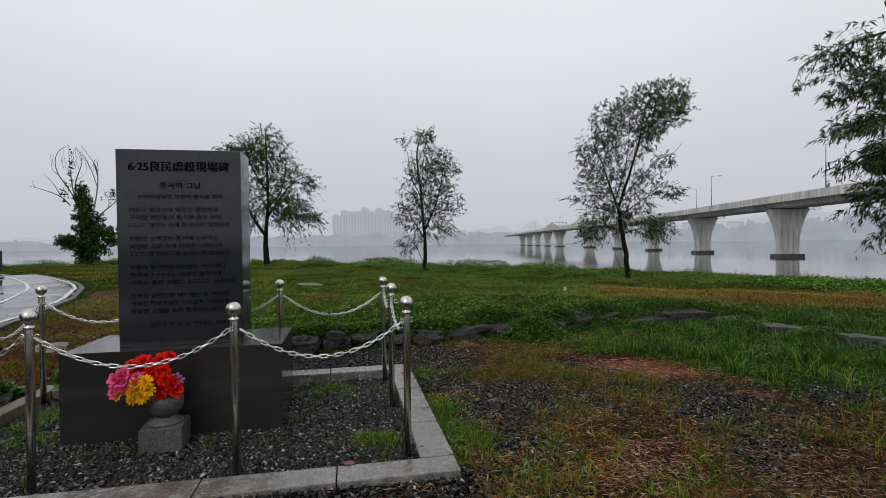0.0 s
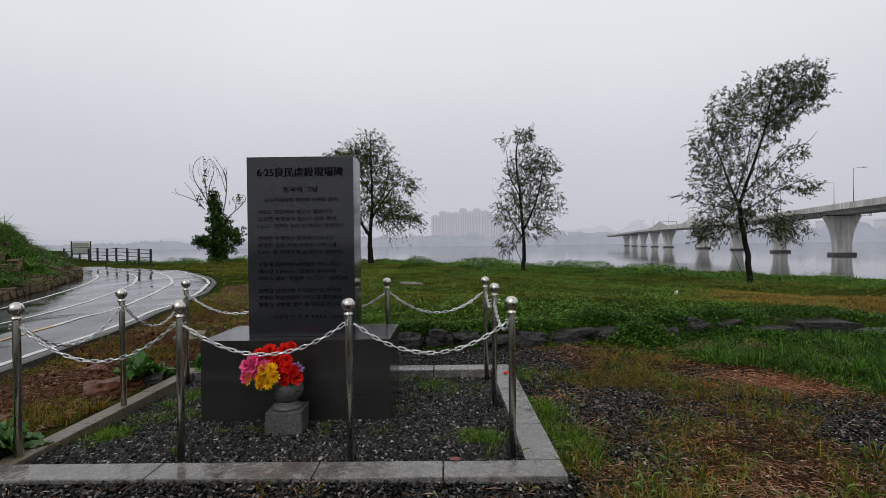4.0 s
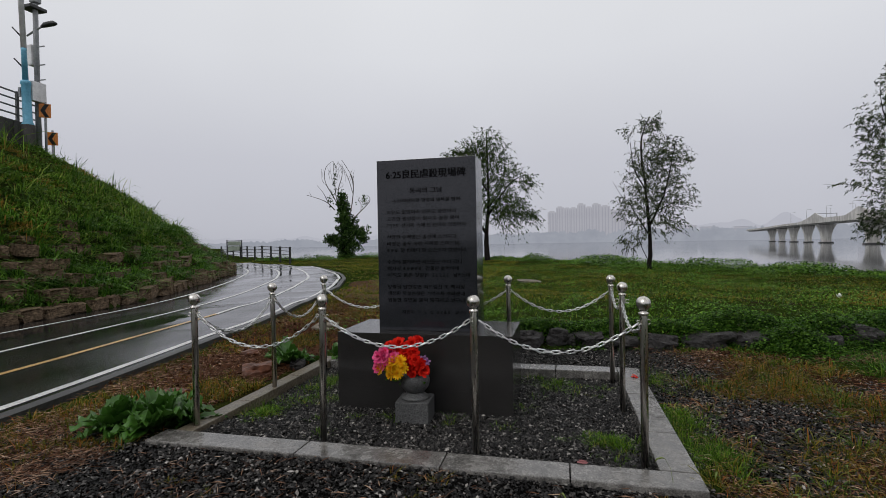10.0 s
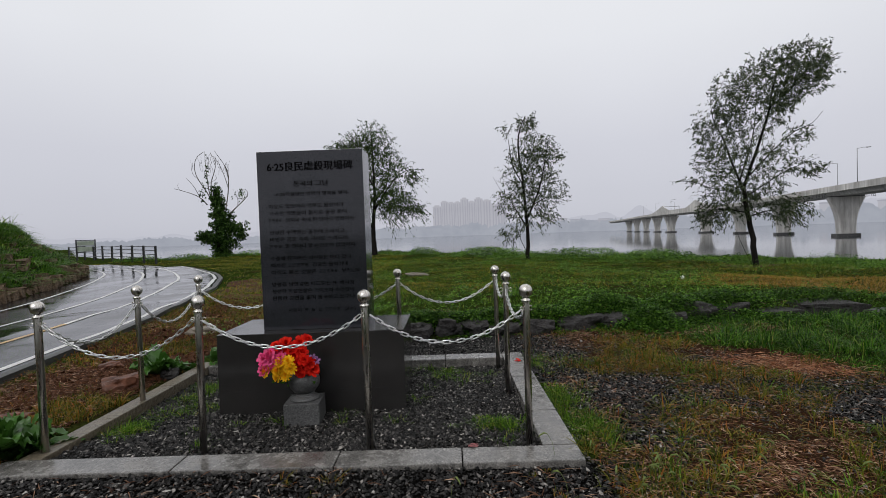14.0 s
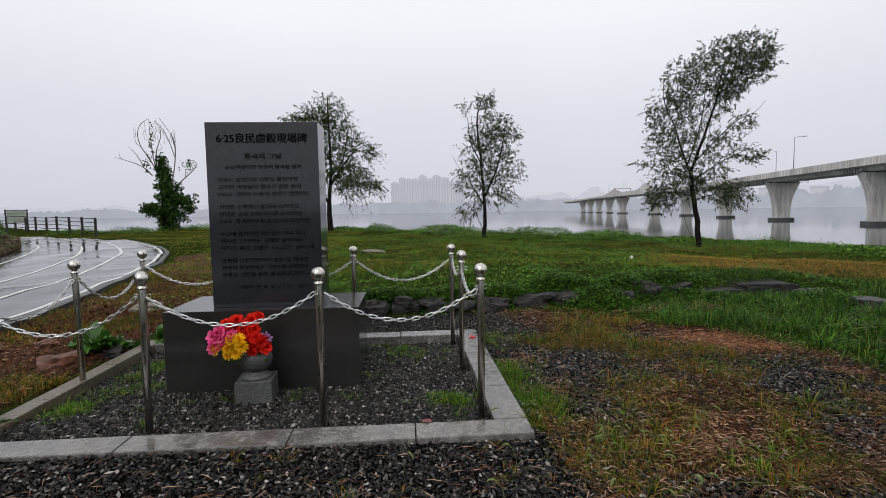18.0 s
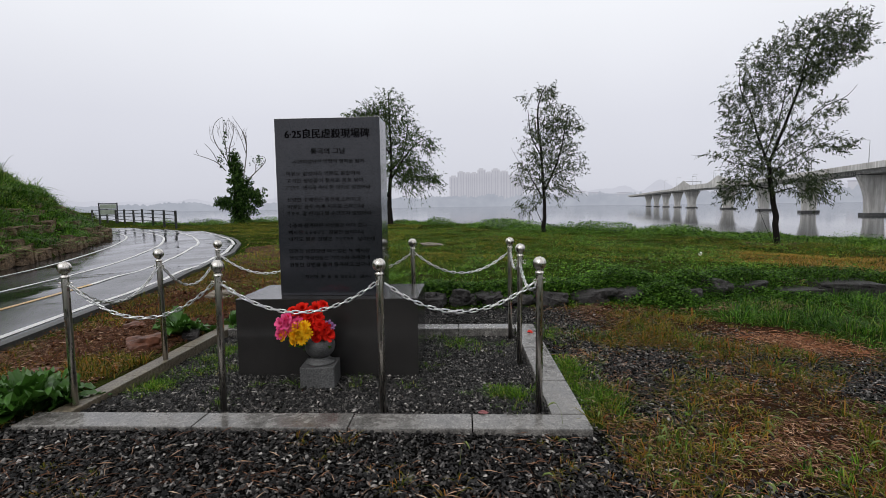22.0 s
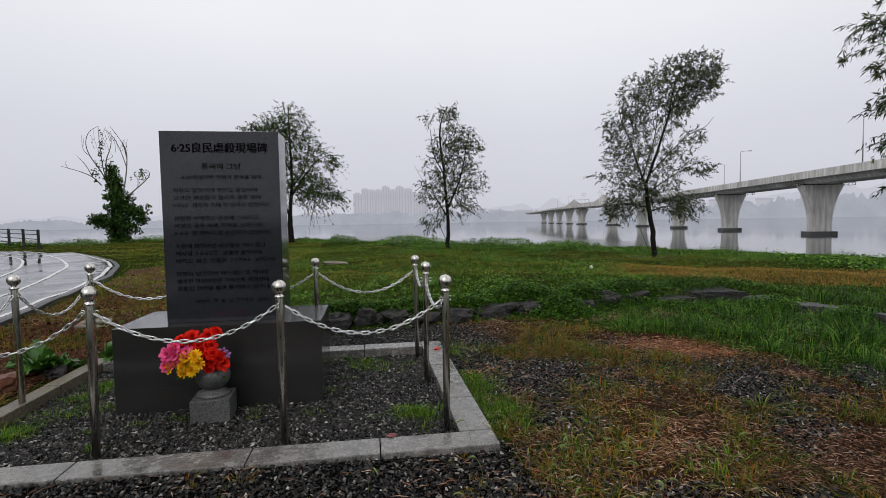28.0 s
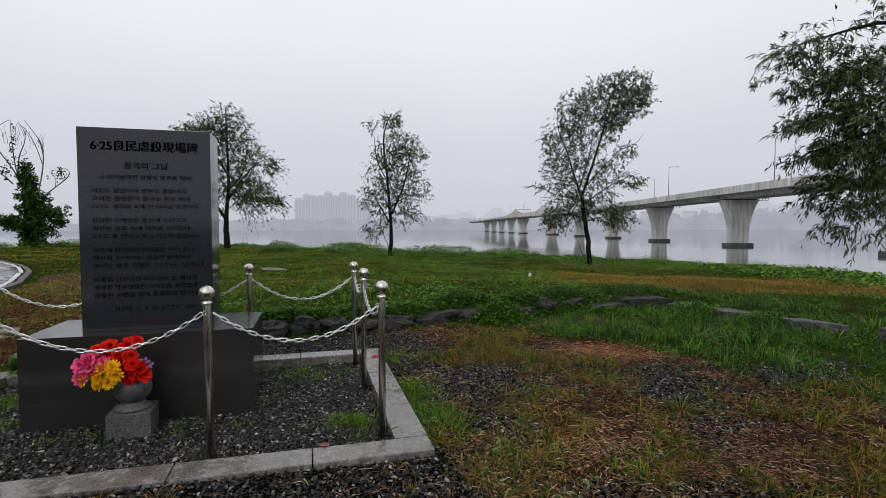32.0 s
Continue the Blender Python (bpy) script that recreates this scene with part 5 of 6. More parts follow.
def near(px, py, depth=0.0):
    return np.array((5.71 + (px - 1320) * 0.00645 + depth * 0.95, 1.6 - (px - 1320) * 0.0018 + depth * 0.3, 4.19 - py * 0.0068))


# the near one, whose hanging boughs come into view
WB0 = np.array((8.9, 0.85))
lim = [([(0, 0, -0.2), (0.1, 0, 1.2), (-0.1, 0.1, 2.4), (0.0, 0, 4.2), (0.2, 0.1, 6.0)], 0.16, 0.05)]
for px, py, dep, r in ((1330, 80, 0.0, 0.03), (1440, 100, 0.3, 0.03), (1335, 210, 0.2, 0.025), (1360, 270, -0.1, 0.025), (1440, 330, 0.3, 0.03), (1480, 20, 0.5, 0.03), (1500, 220, -0.5, 0.03), (1540, 0, 0.2, 0.035), (1560, 300, 0.4, 0.03), (1600, 100, -0.3, 0.04), (1660, 200, 0.6, 0.04)):
    g = near(px + 85, py, dep)
    s = np.array((WB0[0], WB0[1], g[2] + 0.15))
    lim.append(([tuple(np.r_[0, 0, s[2] - 0.5]), tuple(np.r_[(g[:2] - WB0) * 0.5, s[2] + 0.25]), tuple(np.r_[g[:2] - WB0, g[2]])], 0.045, 0.008))
blo = []
for px, py, ru, rz, wt in ((1345, 88, 0.16, 0.10, 0.9), (1345, 132, 0.14, 0.07, 0.5), (1395, 92, 0.24, 0.14, 2.2), (1400, 150, 0.24, 0.14, 2.2), (1440, 130, 0.30, 0.24, 4), (1375, 222, 0.2, 0.07, 0.9), (1415, 205, 0.26, 0.14, 2.4), (1395, 280, 0.16, 0.06, 0.7), (1425, 265, 0.24, 0.15, 2.4), (1455, 190, 0.30, 0.28, 5), (1465, 260, 0.30, 0.26, 5),
                           (1500, 130, 0.34, 0.34, 5), (1510, 240, 0.36, 0.45, 7), (1450, 320, 0.26, 0.2, 3.5), (1435, 350, 0.2, 0.1, 1.2), (1465, 360, 0.20, 0.18, 2.2), (1530, 310, 0.34, 0.26, 3.5), (1450, 405, 0.10, 0.14, 0.8), (1515, 370, 0.2, 0.14, 1.2), (1540, 20, 0.25, 0.12, 1.2), (1575, -40, 0.3, 0.25, 2.5), (1372, 60, 0.10, 0.12, 0.4), (1600, 90, 0.5, 0.6, 3), (1600, 280, 0.6, 0.7, 3), (1700, 0, 0.7, 0.7, 2)):
    g = near(px + 62, py)
    blo.append((g[0] - WB0[0], g[1] - WB0[1], g[2], ru, 0.65, rz, wt))
tree("near willow with long drooping leafy boughs", tuple(WB0), lim, blo, 2000, 0.08, 17, 51, M_NEARLEAF, 0.6, facing=False, twig=0.004, reach=0.85, shoot=0.2, slim=0.095)

# ivy-grown tree with bare branches at the bend
rng = np.random.default_rng(8)
VB = np.array((-17.2, 35.3))
ivy = tagged(empty("ivy_tree", Matrix.Translation((*VB, level(*VB)))), "bare-branched tree overgrown with dark ivy", "tree")
vd = (VB - EYE) / np.linalg.norm(VB - EYE)
vu = np.array((vd[1], -vd[0]))
s = 0.0151
bm = bmesh.new()
tube(bm, [(0, 0, -0.3), (vu[0] * -0.1, vu[1] * -0.1, 2.5), (vu[0] * -0.25, vu[1] * -0.25, 5.2)], [0.22, 0.18, 0.1], 8)
part("trunk", bm, M_BARK, ivy)
bm = bmesh.new()


def arc(pts, r0, r1):
    q = [(vu[0] * (a - 240) * s + vd[0] * w, vu[1] * (a - 240) * s + vd[1] * w, (612 - b) * s) for a, b, w in pts]
    q = np.array(q)
    t = np.linspace(0, 1, 3 * len(q))
    f = np.stack([np.interp(t, np.linspace(0, 1, len(q)), q[:, i]) for i in range(3)], 1)
    for _ in range(3):
        f[1:-1] = (f[:-2] + 2 * f[1:-1] + f[2:]) / 4
    tube(bm, f, list(np.linspace(r0, r1, len(f))), 5)


for line, r0, r1 in (([(215, 330), (190, 270), (150, 210), (135, 150), (150, 100), (190, 75)], 0.05, 0.012), ([(215, 330), (200, 270), (195, 190), (190, 120), (190, 68)], 0.045, 0.012), ([(215, 320), (208, 230), (235, 170), (240, 120), (215, 72)], 0.045, 0.012),
                     ([(275, 370), (290, 300), (297, 220), (296, 170), (270, 120), (235, 72)], 0.05, 0.012), ([(292, 250), (275, 180), (245, 110), (215, 85)], 0.03, 0.01), ([(296, 210), (285, 150), (262, 105), (240, 75)], 0.025, 0.01), ([(190, 340), (160, 305), (110, 280), (45, 262)], 0.045, 0.014), ([(158, 302), (135, 250), (98, 205)], 0.03, 0.01),
                     ([(70, 268), (60, 250), (66, 235)], 0.014, 0.006), ([(295, 390), (335, 350), (370, 315), (389, 290), (380, 265), (345, 262)], 0.05, 0.012), ([(335, 350), (340, 310), (320, 280)], 0.03, 0.01), ([(372, 315), (350, 300), (335, 270)], 0.02, 0.008), ([(150, 210), (128, 190), (126, 120)], 0.02, 0.008), ([(205, 235), (245, 205), (232, 190)], 0.02, 0.008)):
    arc([(p, q, 0.5 * math.sin(i * 1.7 + p)) for i, (p, q) in enumerate(line)], r0, r1)
for i in range(30):
    x = rng.uniform(130, 300)
    y = 75 + abs(x - 212) * 0.5 + rng.uniform(0, 70)
    arc([(x, y + 35, 0.2), (x + rng.uniform(-8, 8), y + 15, rng.uniform(-0.4, 0.4)), (x + rng.uniform(-16, 16), y - 8, rng.uniform(-0.5, 0.5))], 0.013, 0.005)
part("bare_branchwork", bm, M_PALEBARK, ivy, "bare grey branches")
P = []
for a, b, ra, rb2, n in ((235, 272, 26, 36, 330), (240, 335, 38, 46, 900), (247, 395, 50, 48, 1300), (258, 445, 62, 48, 1700), (315, 468, 58, 38, 1100), (225, 510, 84, 42, 1700), (170, 500, 40, 26, 500), (262, 535, 76, 46, 1900), (245, 588, 46, 30, 800), (345, 500, 34, 34, 350), (352, 285, 38, 30, 70), (195, 170, 10, 90, 60), (172, 290, 24, 55, 60), (375, 440, 12, 14, 30), (300, 400, 30, 30, 120)):
    q = rng.normal(size=(n, 3))
    q /= np.linalg.norm(q, axis=1, keepdims=True)
    q *= 1.0 * (rng.random((n, 1)) ** 0.5) * (1 + 0.4 * np.sin(q[:, :1] * 5 + b) * np.cos(q[:, 2:] * 6))
    U, Wd, Z = (a - 240 + q[:, 0] * ra) * s, q[:, 1] * ra * s, (612 - b + q[:, 2] * rb2) * s
    P.append(np.stack([vu[0] * U + vd[0] * Wd, vu[1] * U + vd[1] * Wd, np.maximum(Z, 0.05)], 1))
P = np.concatenate(P)
leaves_mesh("ivy", P, rng.normal(size=P.shape) + np.array((0, 0, -0.4)), rng.uniform(0.10, 0.21, len(P)), rng.uniform(0.04, 0.08, len(P)), rng, M_IVY, ivy)

# ---- rocks ----
rr = random.Random(12)
PINK_STAIN = (0.68, -0.12)
PALE = (-0.5, 13.3)


def rock(name, label, x, y, size, turn, mat, seed, sink=0.25, cat="rock", group=""):
    ob = new(name, rock_mesh(name, mat, seed, size, 0.42, 4))
    ob.matrix_world = pose(x, y, level(x, y) + size[2] * (0.82 - 2 * sink * 0.8), rr.uniform(-8, 8), rr.uniform(-8, 8), turn)
    return tagged(ob, label, cat, group)


x = -0.75
for i in range(17):
    sx = rr.uniform(0.20, 0.36)
    x += sx * 0.85
    if x > 5.0:
        break
    y = float(ledge(x)) + rr.uniform(0.0, 0.14)
    rock("rock", "dark wet rock in a low edging row under weeds", x, y, (sx, rr.uniform(0.16, 0.24), rr.uniform(0.10, 0.17)), rr.uniform(-22, 22), M_ROCK, i + 1, 0.25, group="row of rocks")
    x += sx * 0.75 + rr.uniform(0, 0.12)
def slab(name, label, x, y, size, turn, mat, seed, lift=0.0, tilt=0.0):
    """A split, layered block of stone with a flat broken top."""
    bm = bmesh.new()
    bmesh.ops.create_cube(bm, size=2)
    bmesh.ops.subdivide_edges(bm, edges=bm.edges[:], cuts=7, use_grid_fill=True)
    off = Vector((seed * 5.3, seed * 2.9, seed))
    for v in bm.verts:
        c = v.co.copy()
        edge = 1 + 0.30 * noise.noise(Vector((c.x * 1.1, c.y * 1.1, 0)) + off) + 0.10 * noise.noise(Vector((c.x * 3, c.y * 3, round(c.z * 2))) + off)
        z = c.z + 0.16 * noise.noise(Vector((c.x * 1.5, c.y * 1.5, 4)) + off) - 0.35 * max(0.0, abs(c.x) - 0.6) * (c.z > 0)
        v.co = Vector((c.x * edge * size[0], c.y * edge * size[1], z * size[2]))
    me = bpy.data.meshes.new(name)
    bm.to_mesh(me)
    bm.free()
    me.materials.append(mat)
    ob = new(name, me)
    ob.matrix_world = pose(x, y, lift + size[2] * 0.8, rr.uniform(-3, 3), tilt, turn)
    return tagged(ob, label, "rock", "row of rocks")


slab("flat_rock", "flat dark slab of rock among weeds", 5.5, 4.2, (0.36, 0.20, 0.075), 6, M_ROCK, 21, 0.02)
slab("flat_rock", "large flat dark slab of rock among weeds", 6.3, 4.4, (0.46, 0.26, 0.115), -4, M_ROCK, 22, 0.02)
slab("rock", "grey weathered rock in long grass", 6.95, 4.0, (0.2, 0.12, 0.07), 10, M_GREYROCK, 23)
for i, (x, y, sx, sy, sz, tn) in enumerate(((6.9, 2.85, 0.25, 0.17, 0.10, -20), (7.25, 1.85, 0.32, 0.2, 0.10, -35), (7.7, 0.95, 0.3, 0.22, 0.10, -50))):
    slab("rock", "grey weathered rock slab in long grass", x, y, (sx, sy, sz), tn, M_GREYROCK, 30 + i, 0.0, 4)
rock("pale_slab", "pale flat stone lying in the meadow", PALE[0], PALE[1], (0.42, 0.22, 0.06), 8, M_PALEROCK, 47, 0.35)
rock("brown_rock", "reddish brown boulder beside the kerb", -2.74, 1.58, (0.18, 0.12, 0.11), 35, M_BROWNROCK, 41)
rock("stone", "small grey stone beside the kerb", -2.46, 1.95, (0.10, 0.08, 0.08), 10, M_ROCK, 42)
rock("stone", "brown stone on bare earth", -3.45, 2.45, (0.13, 0.09, 0.06), 60, M_BROWNROCK, 43)
rock("pale_stone", "pale flat stone on the bare earth", -3.3, 4.3, (0.22, 0.15, 0.09), 15, M_PALEROCK, 44)
rock("stone", "brown stone half hidden by weeds", -3.1, 0.75, (0.12, 0.09, 0.07), 0, M_BROWNROCK, 45)
rock("stone", "rounded brown stone by the verge", -3.2, 0.6, (0.10, 0.08, 0.06), 20, M_BROWNROCK, 46)
bm = bmesh.new()
bmesh.ops.create_uvsphere(bm, u_segments=16, v_segments=10, radius=0.045)
M_BALL, n_, l_, b_ = material("white_rubber", 0.5)
b_.inputs["Base Color"].default_value = (0.8, 0.8, 0.78, 1)
ob = tagged(part("ball", bm, M_BALL), "small white ball lying in the grass", "ball")
ob.location = (6.0, 8.3, level(6.0, 8.3) + 0.14)
bm = bmesh.new()
tube(bm, [(0, 0, 0), (0.35, 0.1, 0.03), (0.8, 0.28, 0.02)], [0.035, 0.04, 0.03], 8)
M_WOOD = two_scale("pale_orange_wood", (0.30, 0.15, 0.06), (0.50, 0.28, 0.13), 20, 4, 0.6)
ob = tagged(part("branch", bm, M_WOOD), "pale orange broken branch on the earth", "branch")
ob.location = (-2.35, 3.05, level(-2.35, 3.05) + 0.03)
bm = bmesh.new()
for i in range(7):
    a = i * 0.9
    v = [bm.verts.new((math.cos(a) * 0.02 + c, math.sin(a) * 0.03 + e, 0.004 + 0.006 * (i % 3))) for c, e in ((0, 0), (0.03, 0.01), (0.035, 0.035), (0.004, 0.03))]
    bm.faces.new(v)
ob = tagged(part("cloth_petals", bm, M_RED), "few red cloth petals fallen on the kerb", "petals")
ob.location = (1.27, 2.0, KTOP + 0.002)
# a faint pink stain on the front kerb, made from the flattened petal mesh
M_FADED = two_scale("faded_pink_stain", (0.20, 0.045, 0.05), (0.32, 0.10, 0.10), 60, 8, 0.6)
ob = tagged(new("cloth_petals", ob.data.copy()), "faded pink stain on the wet kerb, made from a petal mesh", "petals")
ob.data.materials.clear()
ob.data.materials.append(M_FADED)
ob.matrix_world = Matrix.LocRotScale((PINK_STAIN[0], PINK_STAIN[1], KTOP + 0.002), None, (1.0, 0.6, 0.35))

# ---- gravel ----
rng = np.random.default_rng(4)


def in_plot(x, y):
    return (x > X0 + KW) & (x < X1 - KW) & (y > Y0 + KW) & (y < Y1 - KW)


def on_kerb(x, y):
    return (x > X0) & (x < X1) & (y > Y0) & (y < Y1) & ~in_plot(x, y)


def on_plinth(x, y):
    return (x > PX0) & (x < PX1) & (y > PY0) & (y < PY1)


def spots(x, y, *places):
    """1 at the heart of given oval patches, ragged and fading outwards."""
    wx, wy = x + 0.16 * rolling(x, y, 5.1) + 0.3 * (blotch(x, y, 3.0, 2.0) - 0.5), y + 0.16 * rolling(y, x, 4.3) + 0.3 * (blotch(x, y, 3.0, 6.0) - 0.5)
    out = np.zeros(np.shape(x))
    for px, py, rx, ry in places:
        out = np.maximum(out, smooth(1.45, 0.7, np.hypot((wx - px) / rx, (wy - py) / ry)))
    return out


def straw_spots(x, y):
    return (0.2 + 0.8 * smooth(0.40, 0.58, blotch(x, y, 4.0, 40.0))) * spots(x, y, (2.78, -0.45, 0.40, 0.35), (2.28, -0.5, 0.22, 0.22), (3.85, -0.5, 0.3, 0.25), (3.83, 1.55, 0.34, 0.28), (4.5, 0.7, 0.22, 0.14), (3.15, -0.85, 0.5, 0.35), (4.05, -0.05, 0.2, 0.2), (2.75, 3.35, 0.6, 0.28), (5.2, -0.6, 0.5, 0.4))


def tuft_spots(x, y):
    return spots(x, y, (1.68, -0.5, 0.34, 0.45), (2.3, 0.0, 0.36, 0.32), (2.55, 0.46, 0.30, 0.2), (3.2, 0.78, 0.28, 0.18), (3.3, -0.16, 0.24, 0.2), (2.8, -0.85, 0.3, 0.25), (4.3, -0.3, 0.4, 0.25), (3.45, 2.9, 0.4, 0.25), (2.6, 2.0, 0.62, 0.55), (3.1, 1.45, 0.5, 0.35), (3.05, 2.7, 0.6, 0.3), (4.6, -0.5, 0.4, 0.3), (3.6, -1.3, 0.5, 0.3), (5.2, 0.1, 0.5, 0.3))


def gravel_amount(x, y):
    """How much crushed stone covers the earth."""
    front = smooth(-4.4, -3.0, x + 0.5 * rolling(x, y, 2.0)) * smooth(2.1, 1.5, x + 0.3 * rolling(x, y, 2.0)) * smooth(-0.1, -0.3, y)
    side = spots(x, y, (1.9, 0.8, 0.5, 0.95), (1.75, 2.1, 0.45, 0.6), (3.65, 0.4, 0.38, 0.5), (3.45, -0.4, 0.35, 0.3), (2.1, -1.3, 0.5, 0.4), (5.4, 0.5, 0.5, 0.3))
    thin = smooth(1.2, 1.5, x) * smooth(5.6, 4.6, x + 0.6 * y) * smooth(3.6, 2.6, y) * (0.12 + 0.5 * smooth(0.40, 0.58, blotch(x, y, 2.0, 3.0)))
    behind = smooth(2.3, 2.45, y) * smooth(4.3, 3.4, y) * smooth(-1.2, -0.4, x) * smooth(2.6, 1.6, x)
    out = np.maximum(np.maximum(front * 0.95, side * 0.9), np.maximum(thin, behind * 0.8))
    out = out * (1 - 0.45 * np.maximum(straw_spots(x, y), tuft_spots(x, y)))
    return np.where(in_plot(x, y), 1.0, out)


def scatter(n, x0, x1, y0, y1, keep):
    x, y = rng.uniform(x0, x1, n), rng.uniform(y0, y1, n)
    ok = (rng.random(n) < keep(x, y)) & ~on_kerb(x, y) & ~on_plinth(x, y)
    return x[ok], y[ok]


def stones(name, x, y, lo, hi, label):
    n = len(x)
    o = np.array([(1, 0, 0), (-1, 0, 0), (0, 1, 0), (0, -1, 0), (0, 0, 1), (0, 0, -1)], float)
    f = np.array([(0, 2, 4), (2, 1, 4), (1, 3, 4), (3, 0, 4)])
    size = rng.uniform(lo, hi, (n, 1, 1)) * np.stack([rng.uniform(0.7, 1.2, n), rng.uniform(0.5, 0.9, n), rng.uniform(0.35, 0.7, n)], 1)[:, None]
    pts = (o + rng.normal(size=(n, 6, 3)) * 0.22) * size
    a, b = rng.uniform(0, 2 * math.pi, n), rng.normal(size=n) * 0.5
    ca, sa, cb, sb = np.cos(a)[:, None], np.sin(a)[:, None], np.cos(b)[:, None], np.sin(b)[:, None]
    px, pz = pts[..., 0] * cb + pts[..., 2] * sb, -pts[..., 0] * sb + pts[..., 2] * cb
    py = pts[..., 1]
    v = np.stack([px * ca - py * sa + x[:, None], px * sa + py * ca + y[:, None], pz + height(x, y)[:, None] + size[:, :, 2] * rng.uniform(0.0, 1.6, (n, 1)) + 0.006], 2)
    return tagged(quick(name, v.reshape(-1, 3), (np.arange(n)[:, None, None] * 6 + f).reshape(-1, 3), M_GRAVEL), label, "gravel", kind="stuff")


x, y = scatter(70000, X0 + KW, X1 - KW, Y0 + KW, Y1 - KW, lambda x, y: 1.0 - 0.25 * blotch(x, y, 2.0))
stones("gravel", x, y, 0.008, 0.019, "dark wet crushed stone inside the kerb")
x, y = scatter(330000, -4.6, 8.0, -2.6, 4.4, lambda x, y: np.where(in_plot(x, y), 0, gravel_amount(x, y)) * (smooth(-2.0, -1.0, y) * 0.85 + 0.15 * smooth(-2.6, -1.8, y)))
stones("gravel", x, y, 0.008, 0.019, "dark wet crushed stone strewn on the earth")

# near-black stop paints the shade between stones; upper stops are stone grain
M_BED, n_, l_, b_ = material("gap_shade_gravel_bed", 0.9, 0, 0.0)
a_ = noise_node(n_, l_, 70, 4, 0.7)
l_.new(ramp(n_, l_, a_.outputs["Fac"], [(0.40, (0.0012, 0.0012, 0.0012)), (0.6, (0.010, 0.0095, 0.009)), (0.72, (0.05, 0.048, 0.046))]), b_.inputs["Base Color"])
bump(n_, l_, b_, a_.outputs["Fac"], 0.8, 0.03)
bxs, bys = np.arange(-4.8, 8.2, 0.07), np.arange(-3.4, 4.6, 0.07)
BX, BY = np.meshgrid(bxs, bys)
bx, by = BX.ravel(), BY.ravel()
bi = np.arange(BX.size).reshape(BX.shape)
bq = np.stack([bi[:-1, :-1].ravel(), bi[:-1, 1:].ravel(), bi[1:, 1:].ravel(), bi[1:, :-1].ravel()], 1)
amount = (gravel_amount(bx, by) + 0.18 * rolling(bx, by, 9.0)) * smooth(-2.9, -1.6, by + 0.5 * rolling(bx, by, 1.7) + 0.5 * (blotch(bx, by, 3.0) - 0.5))
bq = bq[(amount[bq] > 0.36).all(1)]
used = np.unique(bq)
remap = np.zeros(len(bx), int)
remap[used] = np.arange(len(used))
tagged(quick("gravel_bed", np.stack([bx, by, height(bx, by) + 0.007], 1)[used], remap[bq], M_BED, True), "bed of crushed stone with the shade of its gaps painted in", "gravel", kind="structure")

M_BROWNGRASS = leafy("orange_brown_grass_blade", [(0.0, (0.09, 0.09, 0.012)), (0.4, (0.24, 0.16, 0.030)), (1.0, (0.42, 0.22, 0.065))])

M_OLIVE = leafy("olive_grass_blade", [(0.0, (0.024, 0.050, 0.004)), (0.5, (0.125, 0.160, 0.014)), (0.85, (0.27, 0.25, 0.034)), (1.0, (0.36, 0.19, 0.04))])
M_FOX = two_scale("pale_foxtail", (0.10, 0.14, 0.04), (0.22, 0.27, 0.09), 60, 8, 0.7, spec=0.1)

# ---- grass, weeds, straw ----


def blades(name, x, y, z, hi, wide, lean, mat, label, cat="grass", parent=None, a=None, joints=((0.0, 0.8), (0.4, 1.0), (0.75, 0.7))):
    """Arching, tapering blades of grass."""
    n = len(x)
    h = hi * rng.uniform(0.5, 1.3, n)
    a = rng.uniform(0, 2 * math.pi, n) if a is None else a
    l = np.abs(rng.normal(size=n) * 0.7 + 0.6) * lean * h
    w = wide * rng.uniform(0.6, 1.3, n)
    s = a + math.pi / 2 + rng.normal(size=n) * 0.5
    wx, wy = np.cos(s) * w, np.sin(s) * w
    ring = []
    for t, k in joints:
        px, py, pz = x + np.cos(a) * l * t ** 1.5, y + np.sin(a) * l * t ** 1.5, z + h * t - l * 0.28 * t ** 3
        ring += [np.stack([px - wx * k, py - wy * k, pz], 1), np.stack([px + wx * k, py + wy * k, pz], 1)]
    ring.append(np.stack([x + np.cos(a) * l, y + np.sin(a) * l, np.maximum(z + h - l * 0.42, z + 0.01)], 1))
    v = np.stack(ring, 1).reshape(-1, 3)
    m = 2 * len(joints)
    k = np.arange(n)[:, None] * (m + 1)
    f = np.concatenate([k + q for i in range(0, m - 2, 2) for q in ((i, i + 1, i + 3), (i, i + 3, i + 2))] + [k + (m - 2, m - 1, m)])
    ob = quick(name, v, f, mat, False, parent)
    return ob if parent is not None else tagged(ob, label, cat, kind="stuff")


FAR = ((0.0, 0.8), (0.55, 1.0))


def tussocks(name, cx, cy, cz, per, wide_spread, hi, wide, lean, mat, label, **more):
    """Clumps whose blades arch outwards from their heart."""
    n = len(cx) * per
    big = np.repeat(rng.uniform(0.55, 1.35, len(cx)), per)
    a = rng.uniform(0, 2 * math.pi, n)
    r = np.abs(rng.normal(size=n)) * wide_spread * big
    x, y = np.repeat(cx, per) + np.cos(a) * r, np.repeat(cy, per) + np.sin(a) * r
    ok = ~on_kerb(x, y) & ~on_plinth(x, y)
    return blades(name, x[ok], y[ok], np.repeat(cz, per)[ok], (hi * big)[ok], wide, lean, mat, label, a=(a + rng.normal(size=n) * 0.5)[ok], **more)


def weeds(name, x, y, z, hi, size, mat, label, per=4):
    """Low broad-leaved weeds: small tilted leaves in clusters."""
    n = len(x)
